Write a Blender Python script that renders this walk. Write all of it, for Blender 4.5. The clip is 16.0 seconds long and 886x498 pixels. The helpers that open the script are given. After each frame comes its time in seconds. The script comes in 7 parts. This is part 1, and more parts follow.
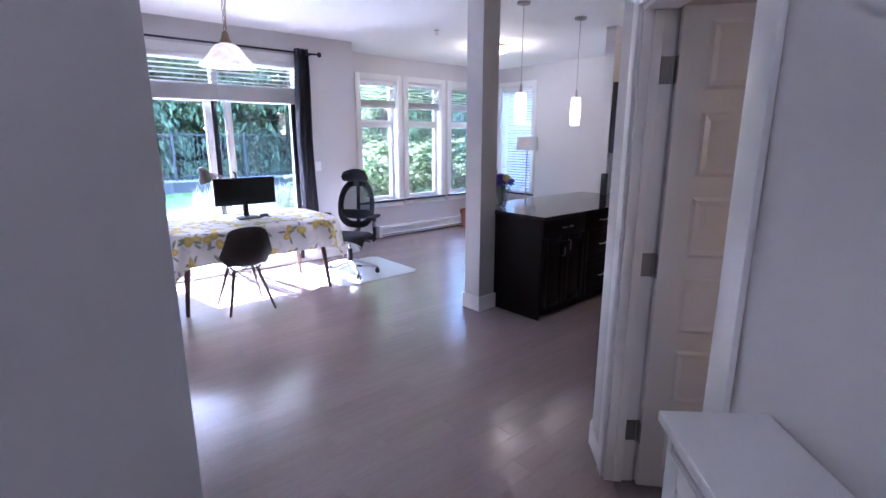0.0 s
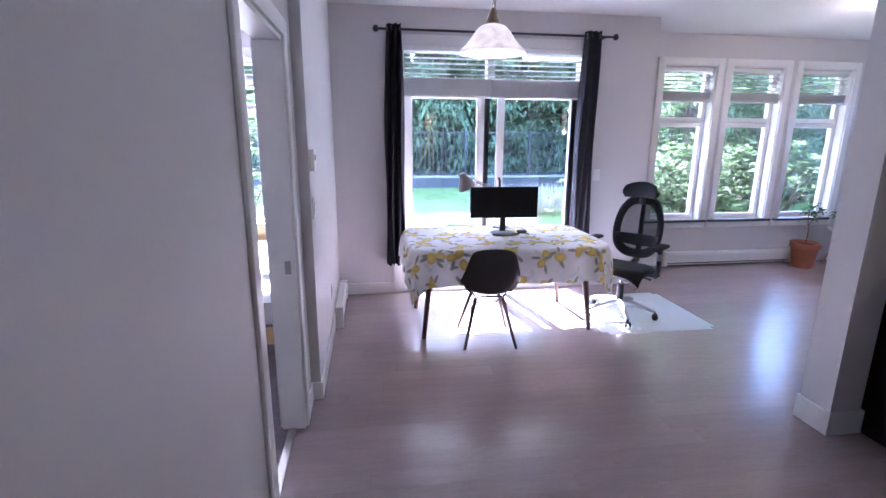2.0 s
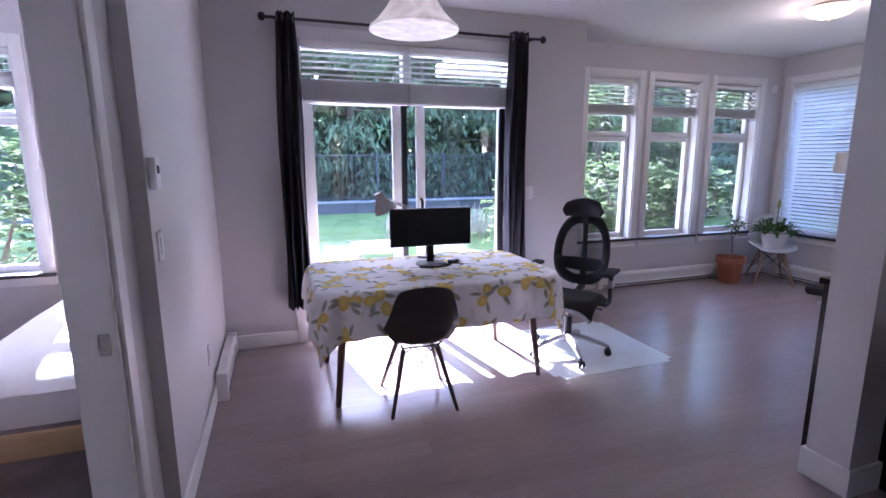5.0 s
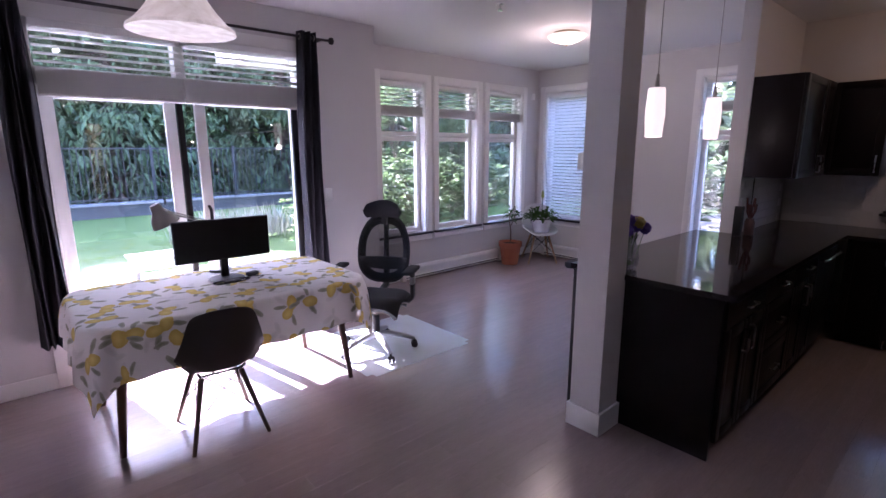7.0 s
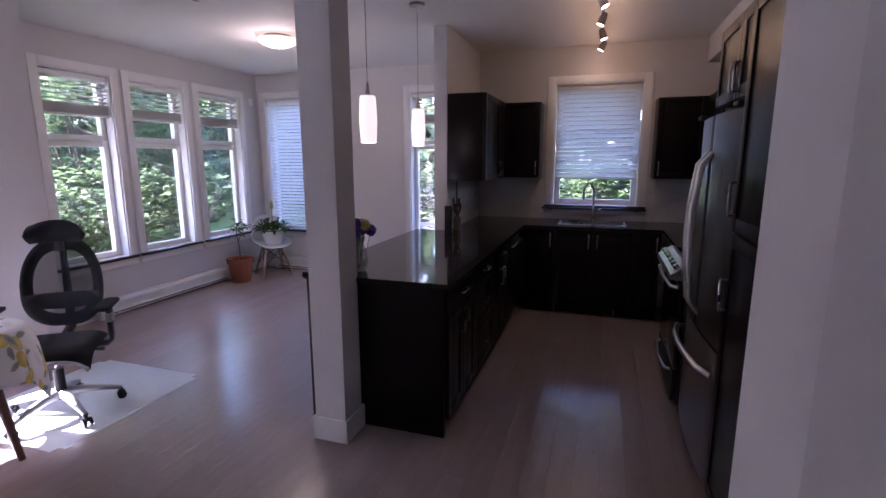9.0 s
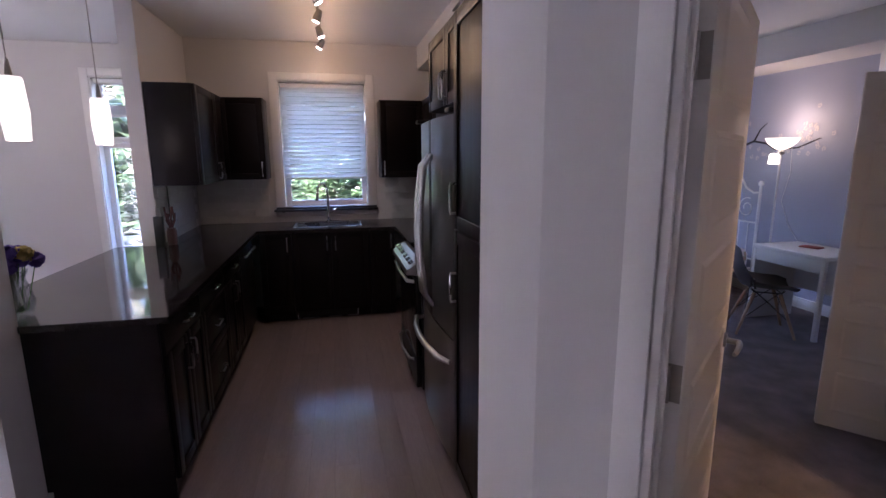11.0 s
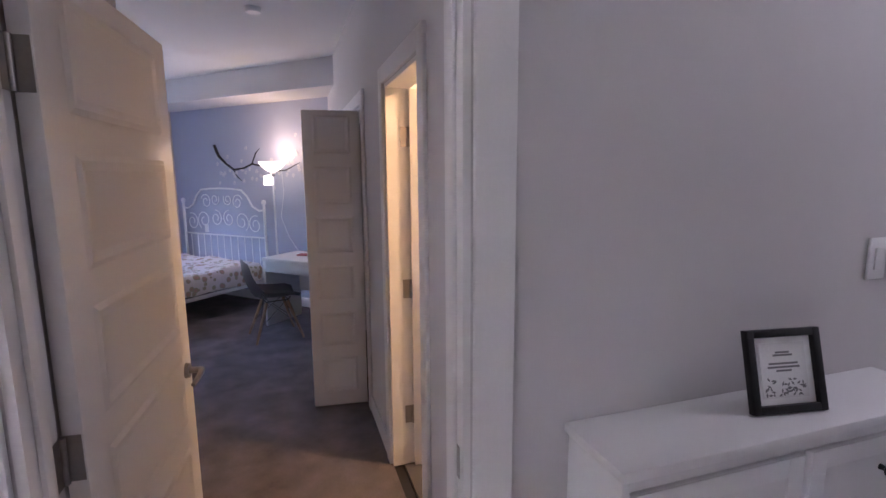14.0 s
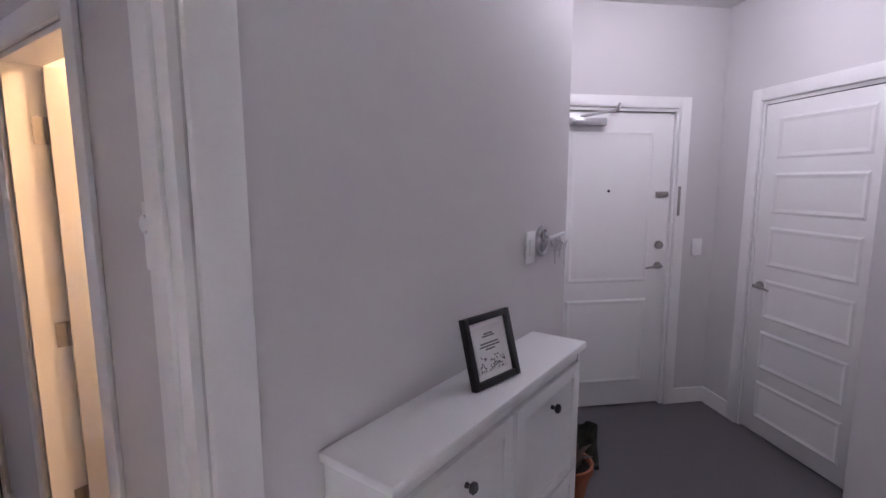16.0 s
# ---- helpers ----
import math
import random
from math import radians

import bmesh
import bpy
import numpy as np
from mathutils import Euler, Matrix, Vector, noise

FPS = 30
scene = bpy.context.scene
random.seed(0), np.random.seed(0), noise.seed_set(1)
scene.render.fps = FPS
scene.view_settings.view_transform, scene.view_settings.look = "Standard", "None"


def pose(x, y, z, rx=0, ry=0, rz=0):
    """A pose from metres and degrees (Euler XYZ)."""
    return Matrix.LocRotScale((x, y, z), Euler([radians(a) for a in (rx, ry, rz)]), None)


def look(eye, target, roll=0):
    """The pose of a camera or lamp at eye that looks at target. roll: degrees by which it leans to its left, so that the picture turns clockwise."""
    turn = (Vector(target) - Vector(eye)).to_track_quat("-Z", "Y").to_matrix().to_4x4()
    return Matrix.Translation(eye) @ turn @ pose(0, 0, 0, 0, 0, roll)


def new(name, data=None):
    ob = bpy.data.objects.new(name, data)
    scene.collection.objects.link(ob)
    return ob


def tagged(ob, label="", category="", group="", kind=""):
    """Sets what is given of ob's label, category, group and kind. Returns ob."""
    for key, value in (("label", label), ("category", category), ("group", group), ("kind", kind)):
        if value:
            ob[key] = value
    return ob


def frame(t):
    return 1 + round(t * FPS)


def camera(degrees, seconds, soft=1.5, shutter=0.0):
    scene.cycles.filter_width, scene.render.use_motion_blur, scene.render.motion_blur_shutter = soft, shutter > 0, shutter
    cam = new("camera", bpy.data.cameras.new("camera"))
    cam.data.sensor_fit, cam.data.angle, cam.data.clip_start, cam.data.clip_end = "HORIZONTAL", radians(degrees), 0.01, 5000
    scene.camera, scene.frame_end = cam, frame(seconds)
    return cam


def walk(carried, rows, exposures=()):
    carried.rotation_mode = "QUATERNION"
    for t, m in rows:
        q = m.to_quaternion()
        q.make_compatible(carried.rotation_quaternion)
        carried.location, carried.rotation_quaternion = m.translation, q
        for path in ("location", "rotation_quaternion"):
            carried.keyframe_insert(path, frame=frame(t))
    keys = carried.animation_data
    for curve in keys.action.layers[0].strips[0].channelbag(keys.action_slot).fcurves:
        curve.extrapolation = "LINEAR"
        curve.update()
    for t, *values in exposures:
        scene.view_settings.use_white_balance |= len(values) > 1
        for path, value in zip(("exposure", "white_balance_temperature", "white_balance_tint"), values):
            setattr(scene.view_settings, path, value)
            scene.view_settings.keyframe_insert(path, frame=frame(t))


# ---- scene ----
cam = camera(84.6, 16.0)
PATH = [
    (0, (0.989, 0.629, 1.568), (2.261, 2.105, 1.118), 0.0),
    (0.5, (1.158, 0.842, 1.564), (2.243, 2.460, 1.107), 0.0),
    (1, (1.308, 1.055, 1.588), (2.224, 2.775, 1.131), 0.0),
    (1.5, (1.439, 1.305, 1.594), (2.176, 3.108, 1.139), 0.4),
    (2, (1.548, 1.575, 1.617), (1.835, 3.5, 1.152), 0.4),
    (2.5, (1.517, 1.809, 1.538), (1.508, 3.76, 1.096), 0.4),
    (3, (1.509, 2.021, 1.534), (1.391, 3.968, 1.093), 0.1),
    (3.5, (1.558, 2.173, 1.537), (1.466, 4.123, 1.101), 0.2),
    (4, (1.58, 2.291, 1.55), (1.657, 4.246, 1.136), 0.2),
    (4.5, (1.637, 2.346, 1.52), (1.98, 4.279, 1.134), 0.1),
    (4.7, (1.652, 2.355, 1.508), (2.119, 4.263, 1.133), -0.0),
    (7, (1.678, 2.329, 1.617), (2.977, 3.795, 1.212), -0.1),
    (7.5, (1.691, 2.324, 1.625), (3.159, 3.621, 1.22), -0.1),
    (8, (1.728, 2.317, 1.613), (3.362, 3.4, 1.215), -0.2),
    (8.5, (1.767, 2.322, 1.583), (3.539, 3.166, 1.2), -0.3),
    (8.7, (1.773, 2.332, 1.581), (3.59, 3.08, 1.207), -0.2),
    (10.8, (1.96, 2.336, 1.601), (3.902, 2.04, 1.225), -0.3),
    (11, (1.957, 2.326, 1.603), (3.876, 1.906, 1.227), -0.3),
    (11.5, (1.943, 2.299, 1.605), (3.78, 1.605, 1.226), -0.3),
    (12, (1.923, 2.299, 1.601), (3.644, 1.35, 1.229), -0.3),
    (12.5, (1.916, 2.257, 1.603), (3.481, 1.067, 1.236), -0.4),
    (13, (1.902, 2.167, 1.611), (3.278, 0.76, 1.257), -0.4),
    (13.5, (1.869, 2.064, 1.615), (3.025, 0.466, 1.285), -0.4),
    (14, (1.84, 1.998, 1.614), (2.746, 0.241, 1.308), -0.4),
    (14.5, (1.828, 1.958, 1.605), (2.476, 0.088, 1.32), -0.2),
    (15, (1.896, 1.939, 1.606), (2.223, -0.014, 1.329), -0.5),
    (15.5, (1.955, 1.941, 1.613), (1.939, -0.039, 1.332), -0.3),
    (16, (1.971, 1.923, 1.61), (1.661, -0.033, 1.334), -0.1),
]
EXPOSURES = [(0, 5.15, 5000, 26), (2.5, 4.8, 5120, 29), (4.7, 4.27, 5180, 32), (7.0, 4.12, 5500, 38), (8.7, 4.07, 5500, 38), (11.0, 4.6, 5500, 31), (13.0, 5.06, 5550, 29), (16, 5.3, 5650, 27)]
walk(cam, [(t, look(eye, target, roll)) for t, eye, target, roll in PATH], EXPOSURES)


# ---- world, sun and large lights ----
world = bpy.data.worlds.new("sky")
scene.world = world
world.use_nodes = True
wn = world.node_tree
sky = wn.nodes.new("ShaderNodeTexSky")
sky.sky_type = "NISHITA"
sky.sun_disc = False
SUN_ELEVATION, SUN_AZIMUTH = 36.0, -11.0  # azimuth: degrees from +y towards +x
sky.sun_elevation, sky.sun_rotation = radians(SUN_ELEVATION), radians(SUN_AZIMUTH)
wn.links.new(sky.outputs[0], wn.nodes["Background"].inputs[0])
wn.nodes["Background"].inputs[1].default_value = 0.15
sun = new("sun", bpy.data.lights.new("sun", "SUN"))
sun.data.energy, sun.data.angle, sun.data.color = 5.0, radians(0.5), (1.0, 0.95, 0.88)
sa, se = radians(SUN_AZIMUTH), radians(SUN_ELEVATION)
sun.matrix_world = look((math.sin(sa) * math.cos(se) * 40, math.cos(sa) * math.cos(se) * 40, math.sin(se) * 40), (0, 0, 0))


# ---- materials ----
def mat(name, rgb, rough=0.5, metal=0.0, var=0.06, scale=8.0, fine=120.0, bump=0.0, coat=0.0, spec=None, vary=0.0):
    m = bpy.data.materials.new(name)
    m.use_nodes = True
    nt = m.node_tree
    b = nt.nodes["Principled BSDF"]
    b.inputs["Roughness"].default_value = rough
    b.inputs["Metallic"].default_value = metal
    b.inputs["Coat Weight"].default_value = coat
    if spec is not None:
        b.inputs["Specular IOR Level"].default_value = spec
    tc = nt.nodes.new("ShaderNodeTexCoord")
    n1 = nt.nodes.new("ShaderNodeTexNoise")
    n1.inputs["Scale"].default_value = scale
    n1.inputs["Detail"].default_value = 4
    n2 = nt.nodes.new("ShaderNodeTexNoise")
    n2.inputs["Scale"].default_value = fine
    n2.inputs["Detail"].default_value = 2
    for n in (n1, n2):
        nt.links.new(tc.outputs["Object"], n.inputs["Vector"])
    add = nt.nodes.new("ShaderNodeMath")
    add.operation = "ADD"
    nt.links.new(n1.outputs[0], add.inputs[0])
    nt.links.new(n2.outputs[0], add.inputs[1])
    ramp = nt.nodes.new("ShaderNodeMapRange")
    ramp.inputs["From Min"].default_value, ramp.inputs["From Max"].default_value = 0.6, 1.4
    ramp.inputs["To Min"].default_value, ramp.inputs["To Max"].default_value = 1 - var, 1 + var
    nt.links.new(add.outputs[0], ramp.inputs["Value"])
    mul = nt.nodes.new("ShaderNodeVectorMath")
    mul.operation = "SCALE"
    mul.inputs[0].default_value = rgb
    last = ramp.outputs[0]
    if vary:
        oi = nt.nodes.new("ShaderNodeObjectInfo")
        vr = nt.nodes.new("ShaderNodeMapRange")
        vr.inputs["To Min"].default_value, vr.inputs["To Max"].default_value = 1 - vary, 1 + vary
        nt.links.new(oi.outputs["Random"], vr.inputs["Value"])
        mm = nt.nodes.new("ShaderNodeMath")
        mm.operation = "MULTIPLY"
        nt.links.new(last, mm.inputs[0])
        nt.links.new(vr.outputs[0], mm.inputs[1])
        last = mm.outputs[0]
    nt.links.new(last, mul.inputs["Scale"])
    nt.links.new(mul.outputs[0], b.inputs["Base Color"])
    rr = nt.nodes.new("ShaderNodeMapRange")
    rr.inputs["To Min"].default_value, rr.inputs["To Max"].default_value = max(0.0, rough - 0.06), min(1.0, rough + 0.06)
    nt.links.new(n1.outputs[0], rr.inputs["Value"])
    nt.links.new(rr.outputs[0], b.inputs["Roughness"])
    if bump:
        bp = nt.nodes.new("ShaderNodeBump")
        bp.inputs["Strength"].default_value = bump
        bp.inputs["Distance"].default_value = 0.01
        nt.links.new(n2.outputs[0], bp.inputs["Height"])
        nt.links.new(bp.outputs[0], b.inputs["Normal"])
    return m


def wood(name, rgb, along=(1, 10, 10), rough=0.4, amount=0.25, vary=0.0, bump=0.03, coat=0.0):
    """Wood grain stretched along one axis of the piece."""
    m = mat(name, rgb, rough, var=amount, scale=3.0, fine=14.0, bump=bump, vary=vary, coat=coat)
    nt = m.node_tree
    mp = nt.nodes.new("ShaderNodeMapping")
    mp.inputs["Scale"].default_value = along
    tc = next(n for n in nt.nodes if n.bl_idname == "ShaderNodeTexCoord")
    nt.links.new(tc.outputs["Object"], mp.inputs[0])
    for n in nt.nodes:
        if n.bl_idname == "ShaderNodeTexNoise":
            nt.links.new(mp.outputs[0], n.inputs["Vector"])
            n.inputs["Distortion"].default_value = 0.6
    return m


def glow(name, rgb, power):
    m = bpy.data.materials.new(name)
    m.use_nodes = True
    b = m.node_tree.nodes["Principled BSDF"]
    b.inputs["Base Color"].default_value = (0.9, 0.87, 0.8, 1)
    b.inputs["Emission Color"].default_value = (*rgb, 1)
    b.inputs["Emission Strength"].default_value = power
    return m


def clear(name, rgb=(1, 1, 1), rough=0.0, mix=0.08):
    """A thin pane: mostly clear, with a little gloss."""
    m = bpy.data.materials.new(name)
    m.use_nodes = True
    nt = m.node_tree
    nt.nodes.remove(nt.nodes["Principled BSDF"])
    tr, gl, mx = nt.nodes.new("ShaderNodeBsdfTransparent"), nt.nodes.new("ShaderNodeBsdfGlossy"), nt.nodes.new("ShaderNodeMixShader")
    tr.inputs[0].default_value = (*rgb, 1)
    gl.inputs["Roughness"].default_value = rough
    mx.inputs[0].default_value = mix
    nt.links.new(tr.outputs[0], mx.inputs[1])
    nt.links.new(gl.outputs[0], mx.inputs[2])
    nt.links.new(mx.outputs[0], nt.nodes["Material Output"].inputs[0])
    return m


def thin(name, rgb, cover, rough=0.8):
    """A woven sheet, partly open: cover is the share of thread."""
    m = mat(name, rgb, rough)
    nt = m.node_tree
    tr, mx = nt.nodes.new("ShaderNodeBsdfTransparent"), nt.nodes.new("ShaderNodeMixShader")
    mx.inputs[0].default_value = cover
    nt.links.new(tr.outputs[0], mx.inputs[1])
    nt.links.new(nt.nodes["Principled BSDF"].outputs[0], mx.inputs[2])
    nt.links.new(mx.outputs[0], nt.nodes["Material Output"].inputs[0])
    return m


def translucent(name, rgb, share=0.4):
    m = mat(name, rgb, 0.6)
    nt = m.node_tree
    tr, mx = nt.nodes.new("ShaderNodeBsdfTranslucent"), nt.nodes.new("ShaderNodeMixShader")
    tr.inputs[0].default_value = (*rgb, 1)
    mx.inputs[0].default_value = share
    nt.links.new(nt.nodes["Principled BSDF"].outputs[0], mx.inputs[1])
    nt.links.new(tr.outputs[0], mx.inputs[2])
    nt.links.new(mx.outputs[0], nt.nodes["Material Output"].inputs[0])
    return m


PAINT = mat("wall paint", (0.62, 0.60, 0.60), 0.6, var=0.02, scale=1.5, fine=260, bump=0.05)
PAINT_BLUE = mat("blue wall paint", (0.40, 0.42, 0.53), 0.6, var=0.02, scale=1.5, fine=260, bump=0.05)
CEIL = mat("ceiling paint", (0.78, 0.77, 0.76), 0.8, var=0.02, scale=2, fine=200, bump=0.06)
TRIM = mat("white trim paint", (0.80, 0.79, 0.78), 0.35, var=0.02, scale=3)
DOOR_WHITE = mat("white door paint", (0.80, 0.79, 0.78), 0.4, var=0.02, scale=3)
VINYL = mat("white vinyl", (0.82, 0.82, 0.82), 0.4, var=0.02)
BLACK = mat("black plastic", (0.012, 0.012, 0.013), 0.45, var=0.1)
BLACK_SOFT = mat("black fabric", (0.014, 0.014, 0.016), 0.9, var=0.15, fine=400, bump=0.2)
STEEL = mat("brushed steel", (0.55, 0.55, 0.56), 0.28, 1.0, var=0.05, fine=300)
STAINLESS = wood("stainless steel front", (0.26, 0.25, 0.25), (40, 40, 1), 0.30, 0.03, bump=0.0)
STAINLESS.node_tree.nodes["Principled BSDF"].inputs["Metallic"].default_value = 1.0
SATIN = mat("satin steel handle", (0.60, 0.60, 0.60), 0.32, 1.0, var=0.03)
CHROME = mat("chrome", (0.75, 0.75, 0.76), 0.1, 1.0, var=0.02)
NICKEL = mat("satin nickel", (0.36, 0.34, 0.32), 0.32, 1.0, var=0.05)
ESPRESSO = wood("espresso cabinet wood", (0.0085, 0.0055, 0.0065), (12, 12, 1), 0.36, 0.12, bump=0.004)
ESPRESSO.node_tree.nodes["Principled BSDF"].inputs["Specular IOR Level"].default_value = 0.2
GRANITE = mat("dark polished counter", (0.022, 0.018, 0.020), 0.07, var=0.5, scale=60, fine=300)
TILE = mat("white glazed tile", (0.62, 0.61, 0.60), 0.25, var=0.03)
WALNUT = wood("walnut", (0.10, 0.050, 0.032), (10, 10, 1.2), 0.4)
BEECH = wood("beech dowel", (0.34, 0.22, 0.13), (12, 12, 1.2), 0.45)
PINE = wood("pale pine", (0.55, 0.37, 0.19), (1.2, 10, 10), 0.45, 0.12)
SHELL_DARK = mat("dark taupe plastic", (0.040, 0.034, 0.034), 0.42, var=0.05, fine=300, bump=0.03)
SHELL_WHITE = mat("white plastic", (0.68, 0.68, 0.69), 0.35, var=0.02)
SHELL_GREY = mat("grey plastic", (0.075, 0.07, 0.072), 0.42, var=0.05)
WHITE_LACQ = mat("white lacquered board", (0.80, 0.80, 0.80), 0.32, var=0.015, scale=4)
CURTAIN = mat("dark charcoal curtain fabric", (0.028, 0.026, 0.036), 0.85, var=0.2, scale=20, fine=500, bump=0.25)
ROD = mat("dark bronze rod", (0.06, 0.055, 0.06), 0.35, 0.8)
GLASS = clear("window glass")
MESH = thin("black mesh", (0.014, 0.014, 0.016), 0.66)
SCREEN = mat("monitor screen", (0.008, 0.008, 0.009), 0.3, var=0.02)
MAT_CLEAR = thin("frosted floor mat", (0.78, 0.84, 0.88), 0.62, 0.30)
CARPET = mat("grey carpet", (0.19, 0.165, 0.17), 0.95, var=0.55, scale=5, fine=220, bump=0.8)
ENTRY = mat("dark grey floor tile", (0.11, 0.10, 0.105), 0.5, var=0.12, scale=2.5, fine=90, bump=0.02)
TERRA = mat("terracotta", (0.36, 0.12, 0.06), 0.75, var=0.12, scale=12, bump=0.1)
SOIL = mat("potting soil", (0.03, 0.022, 0.016), 0.95, var=0.4, fine=200, bump=0.8)
CERAMIC = mat("white ceramic", (0.75, 0.75, 0.75), 0.15, var=0.01)
LEAF = translucent("leaf", (0.055, 0.13, 0.03), 0.3)
SLAT = translucent("white blind slat", (0.84, 0.84, 0.84), 0.55)
BEDDING = mat("white bedding", (0.80, 0.79, 0.79), 0.85, var=0.03, fine=300, bump=0.1)
IRON = mat("white painted iron", (0.80, 0.80, 0.80), 0.35, var=0.02)


# ---- mesh helpers ----
def bm_box(bm, x0, x1, y0, y1, z0, z1, m=None, bev=0.0):
    r = bmesh.ops.create_cube(bm, size=1.0)
    vs = r["verts"]
    s = Matrix.Diagonal((x1 - x0, y1 - y0, z1 - z0, 1))
    t = Matrix.Translation(((x0 + x1) / 2, (y0 + y1) / 2, (z0 + z1) / 2))
    bmesh.ops.transform(bm, matrix=(m or Matrix()) @ t @ s, verts=vs)
    if bev:
        es = list({e for v in vs for e in v.link_edges})
        bmesh.ops.bevel(bm, geom=es, offset=bev, segments=2, affect="EDGES", profile=0.5)
    return bm


def box(x0, x1, y0, y1, z0, z1, m=None, bev=0.0):
    return bm_box(bmesh.new(), x0, x1, y0, y1, z0, z1, m, bev)


def bm_cyl(bm, a, b, r0, r1=None, n=12, caps=True):
    a, b = Vector(a), Vector(b)
    r1 = r0 if r1 is None else r1
    d = b - a
    q = d.to_track_quat("Z", "Y").to_matrix().to_4x4()
    bmesh.ops.create_cone(bm, cap_ends=caps, cap_tris=False, segments=n, radius1=r0, radius2=r1, depth=d.length,
                          matrix=Matrix.Translation((a + b) / 2) @ q)
    return bm


def cyl(a, b, r0, r1=None, n=12):
    return bm_cyl(bmesh.new(), a, b, r0, r1, n)


def bm_tube(bm, pts, r, n=8, closed=False):
    """A round bar along a line of points; r may be a list."""
    pts = [Vector(p) for p in pts]
    k = len(pts)
    rings = []
    prev = None
    for i, p in enumerate(pts):
        a = pts[(i - 1) % k] if closed or i else pts[0]
        b = pts[(i + 1) % k] if closed or i < k - 1 else pts[-1]
        d = (b - a).normalized()
        u = d.orthogonal().normalized() if prev is None else (prev - d * prev.dot(d)).normalized()
        prev = u
        w = d.cross(u)
        rad = r[i] if isinstance(r, (list, tuple)) else r
        rings.append([bm.verts.new(p + (u * math.cos(2 * math.pi * j / n) + w * math.sin(2 * math.pi * j / n)) * rad) for j in range(n)])
    for i in range(k if closed else k - 1):
        p, q = rings[i], rings[(i + 1) % k]
        for j in range(n):
            bm.faces.new((p[j], p[(j + 1) % n], q[(j + 1) % n], q[j]))
    if not closed:
        bm.faces.new(rings[0][::-1])
        bm.faces.new(rings[-1])
    return bm


def tube(pts, r, n=8, closed=False):
    return bm_tube(bmesh.new(), pts, r, n, closed)


def lathe(profile, n=32, centre=(0, 0, 0)):
    """Turned body from (radius, height) pairs."""
    bm = bmesh.new()
    c = Vector(centre)
    rings = [[bm.verts.new(c + Vector((r * math.cos(2 * math.pi * j / n), r * math.sin(2 * math.pi * j / n), z))) for j in range(n)] for r, z in profile]
    for p, q in zip(rings, rings[1:]):
        for j in range(n):
            bm.faces.new((p[j], p[(j + 1) % n], q[(j + 1) % n], q[j]))
    bm.faces.new(rings[0][::-1])
    bm.faces.new(rings[-1])
    return bm


def sheet(f, nu, nv, thick=0.0):
    """A surface from f(u, v), u and v in 0..1, given a thickness."""
    bm = bmesh.new()
    uv = bm.loops.layers.uv.new("UVMap")
    g = [[bm.verts.new(f(i / nu, j / nv)) for j in range(nv + 1)] for i in range(nu + 1)]
    for i in range(nu):
        for j in range(nv):
            fc = bm.faces.new((g[i][j], g[i + 1][j], g[i + 1][j + 1], g[i][j + 1]))
            for lp, (a, b) in zip(fc.loops, ((i, j), (i + 1, j), (i + 1, j + 1), (i, j + 1))):
                lp[uv].uv = (a / nu, b / nv)
    bm.normal_update()
    if thick:
        bmesh.ops.solidify(bm, geom=bm.faces[:], thickness=thick)
    return bm


def part(name, bm, material, parent=None, label="", smooth=True, angle=40):
    me = bpy.data.meshes.new(name)
    bmesh.ops.recalc_face_normals(bm, faces=bm.faces[:])
    if smooth:
        for f in bm.faces:
            f.smooth = True
        lim = radians(angle)
        for e in bm.edges:
            if len(e.link_faces) == 2 and e.calc_face_angle(3.0) > lim:
                e.smooth = False
    bm.to_mesh(me)
    bm.free()
    me.materials.append(material)
    ob = new(name, me)
    if parent:
        ob.parent = parent
    if label:
        ob["label"] = label
    return ob


def thing(name, m, label, category, group="", kind=""):
    ob = new(name)
    ob.empty_display_size = 0.05
    ob.matrix_world = m
    return tagged(ob, label, category, group, kind)


def structure(name, bm, material, label, category="", smooth=False):
    return tagged(part(name, bm, material, smooth=smooth), label, category or name.split("_")[0], kind="structure")


# Two plans meet here: the rooms run along x and y, the hall and the bath wall at 45 degrees.
H = math.sqrt(0.5)


def de(d, e):
    return ((d + e) * H, (e - d) * H)


def line(p0, p1, side=1):
    """Pose of a wall: x along it from p0 to p1, y into the wall (to the left of the way for side 1), z up."""
    a = math.atan2(p1[1] - p0[1], p1[0] - p0[0])
    m = Matrix.Translation((p0[0], p0[1], 0)) @ Matrix.Rotation(a, 4, "Z")
    return m @ Matrix.Diagonal((1, side, 1, 1)), math.hypot(p1[0] - p0[0], p1[1] - p0[1])


CEILING = 2.74


def wall(name, p0, p1, side, thick, openings=(), top=CEILING, material=None, label="plain light grey painted wall", ext=(0, 0)):
    m, ln = line(p0, p1, side)
    bm = bmesh.new()
    xs = sorted({-ext[0], ln + ext[1], *(v for o in openings for v in o[:2])})
    for a, b in zip(xs, xs[1:]):
        z = 0.0
        for o in sorted((o for o in openings if o[0] <= a + 1e-6 and o[1] >= b - 1e-6), key=lambda o: o[2]):
            if o[2] > z + 1e-4:
                bm_box(bm, a, b, 0, thick, z, o[2], m)
            z = o[3]
        if z < top - 1e-4:
            bm_box(bm, a, b, 0, thick, z, top, m)
    return structure(name, bm, material or PAINT, label, "wall")


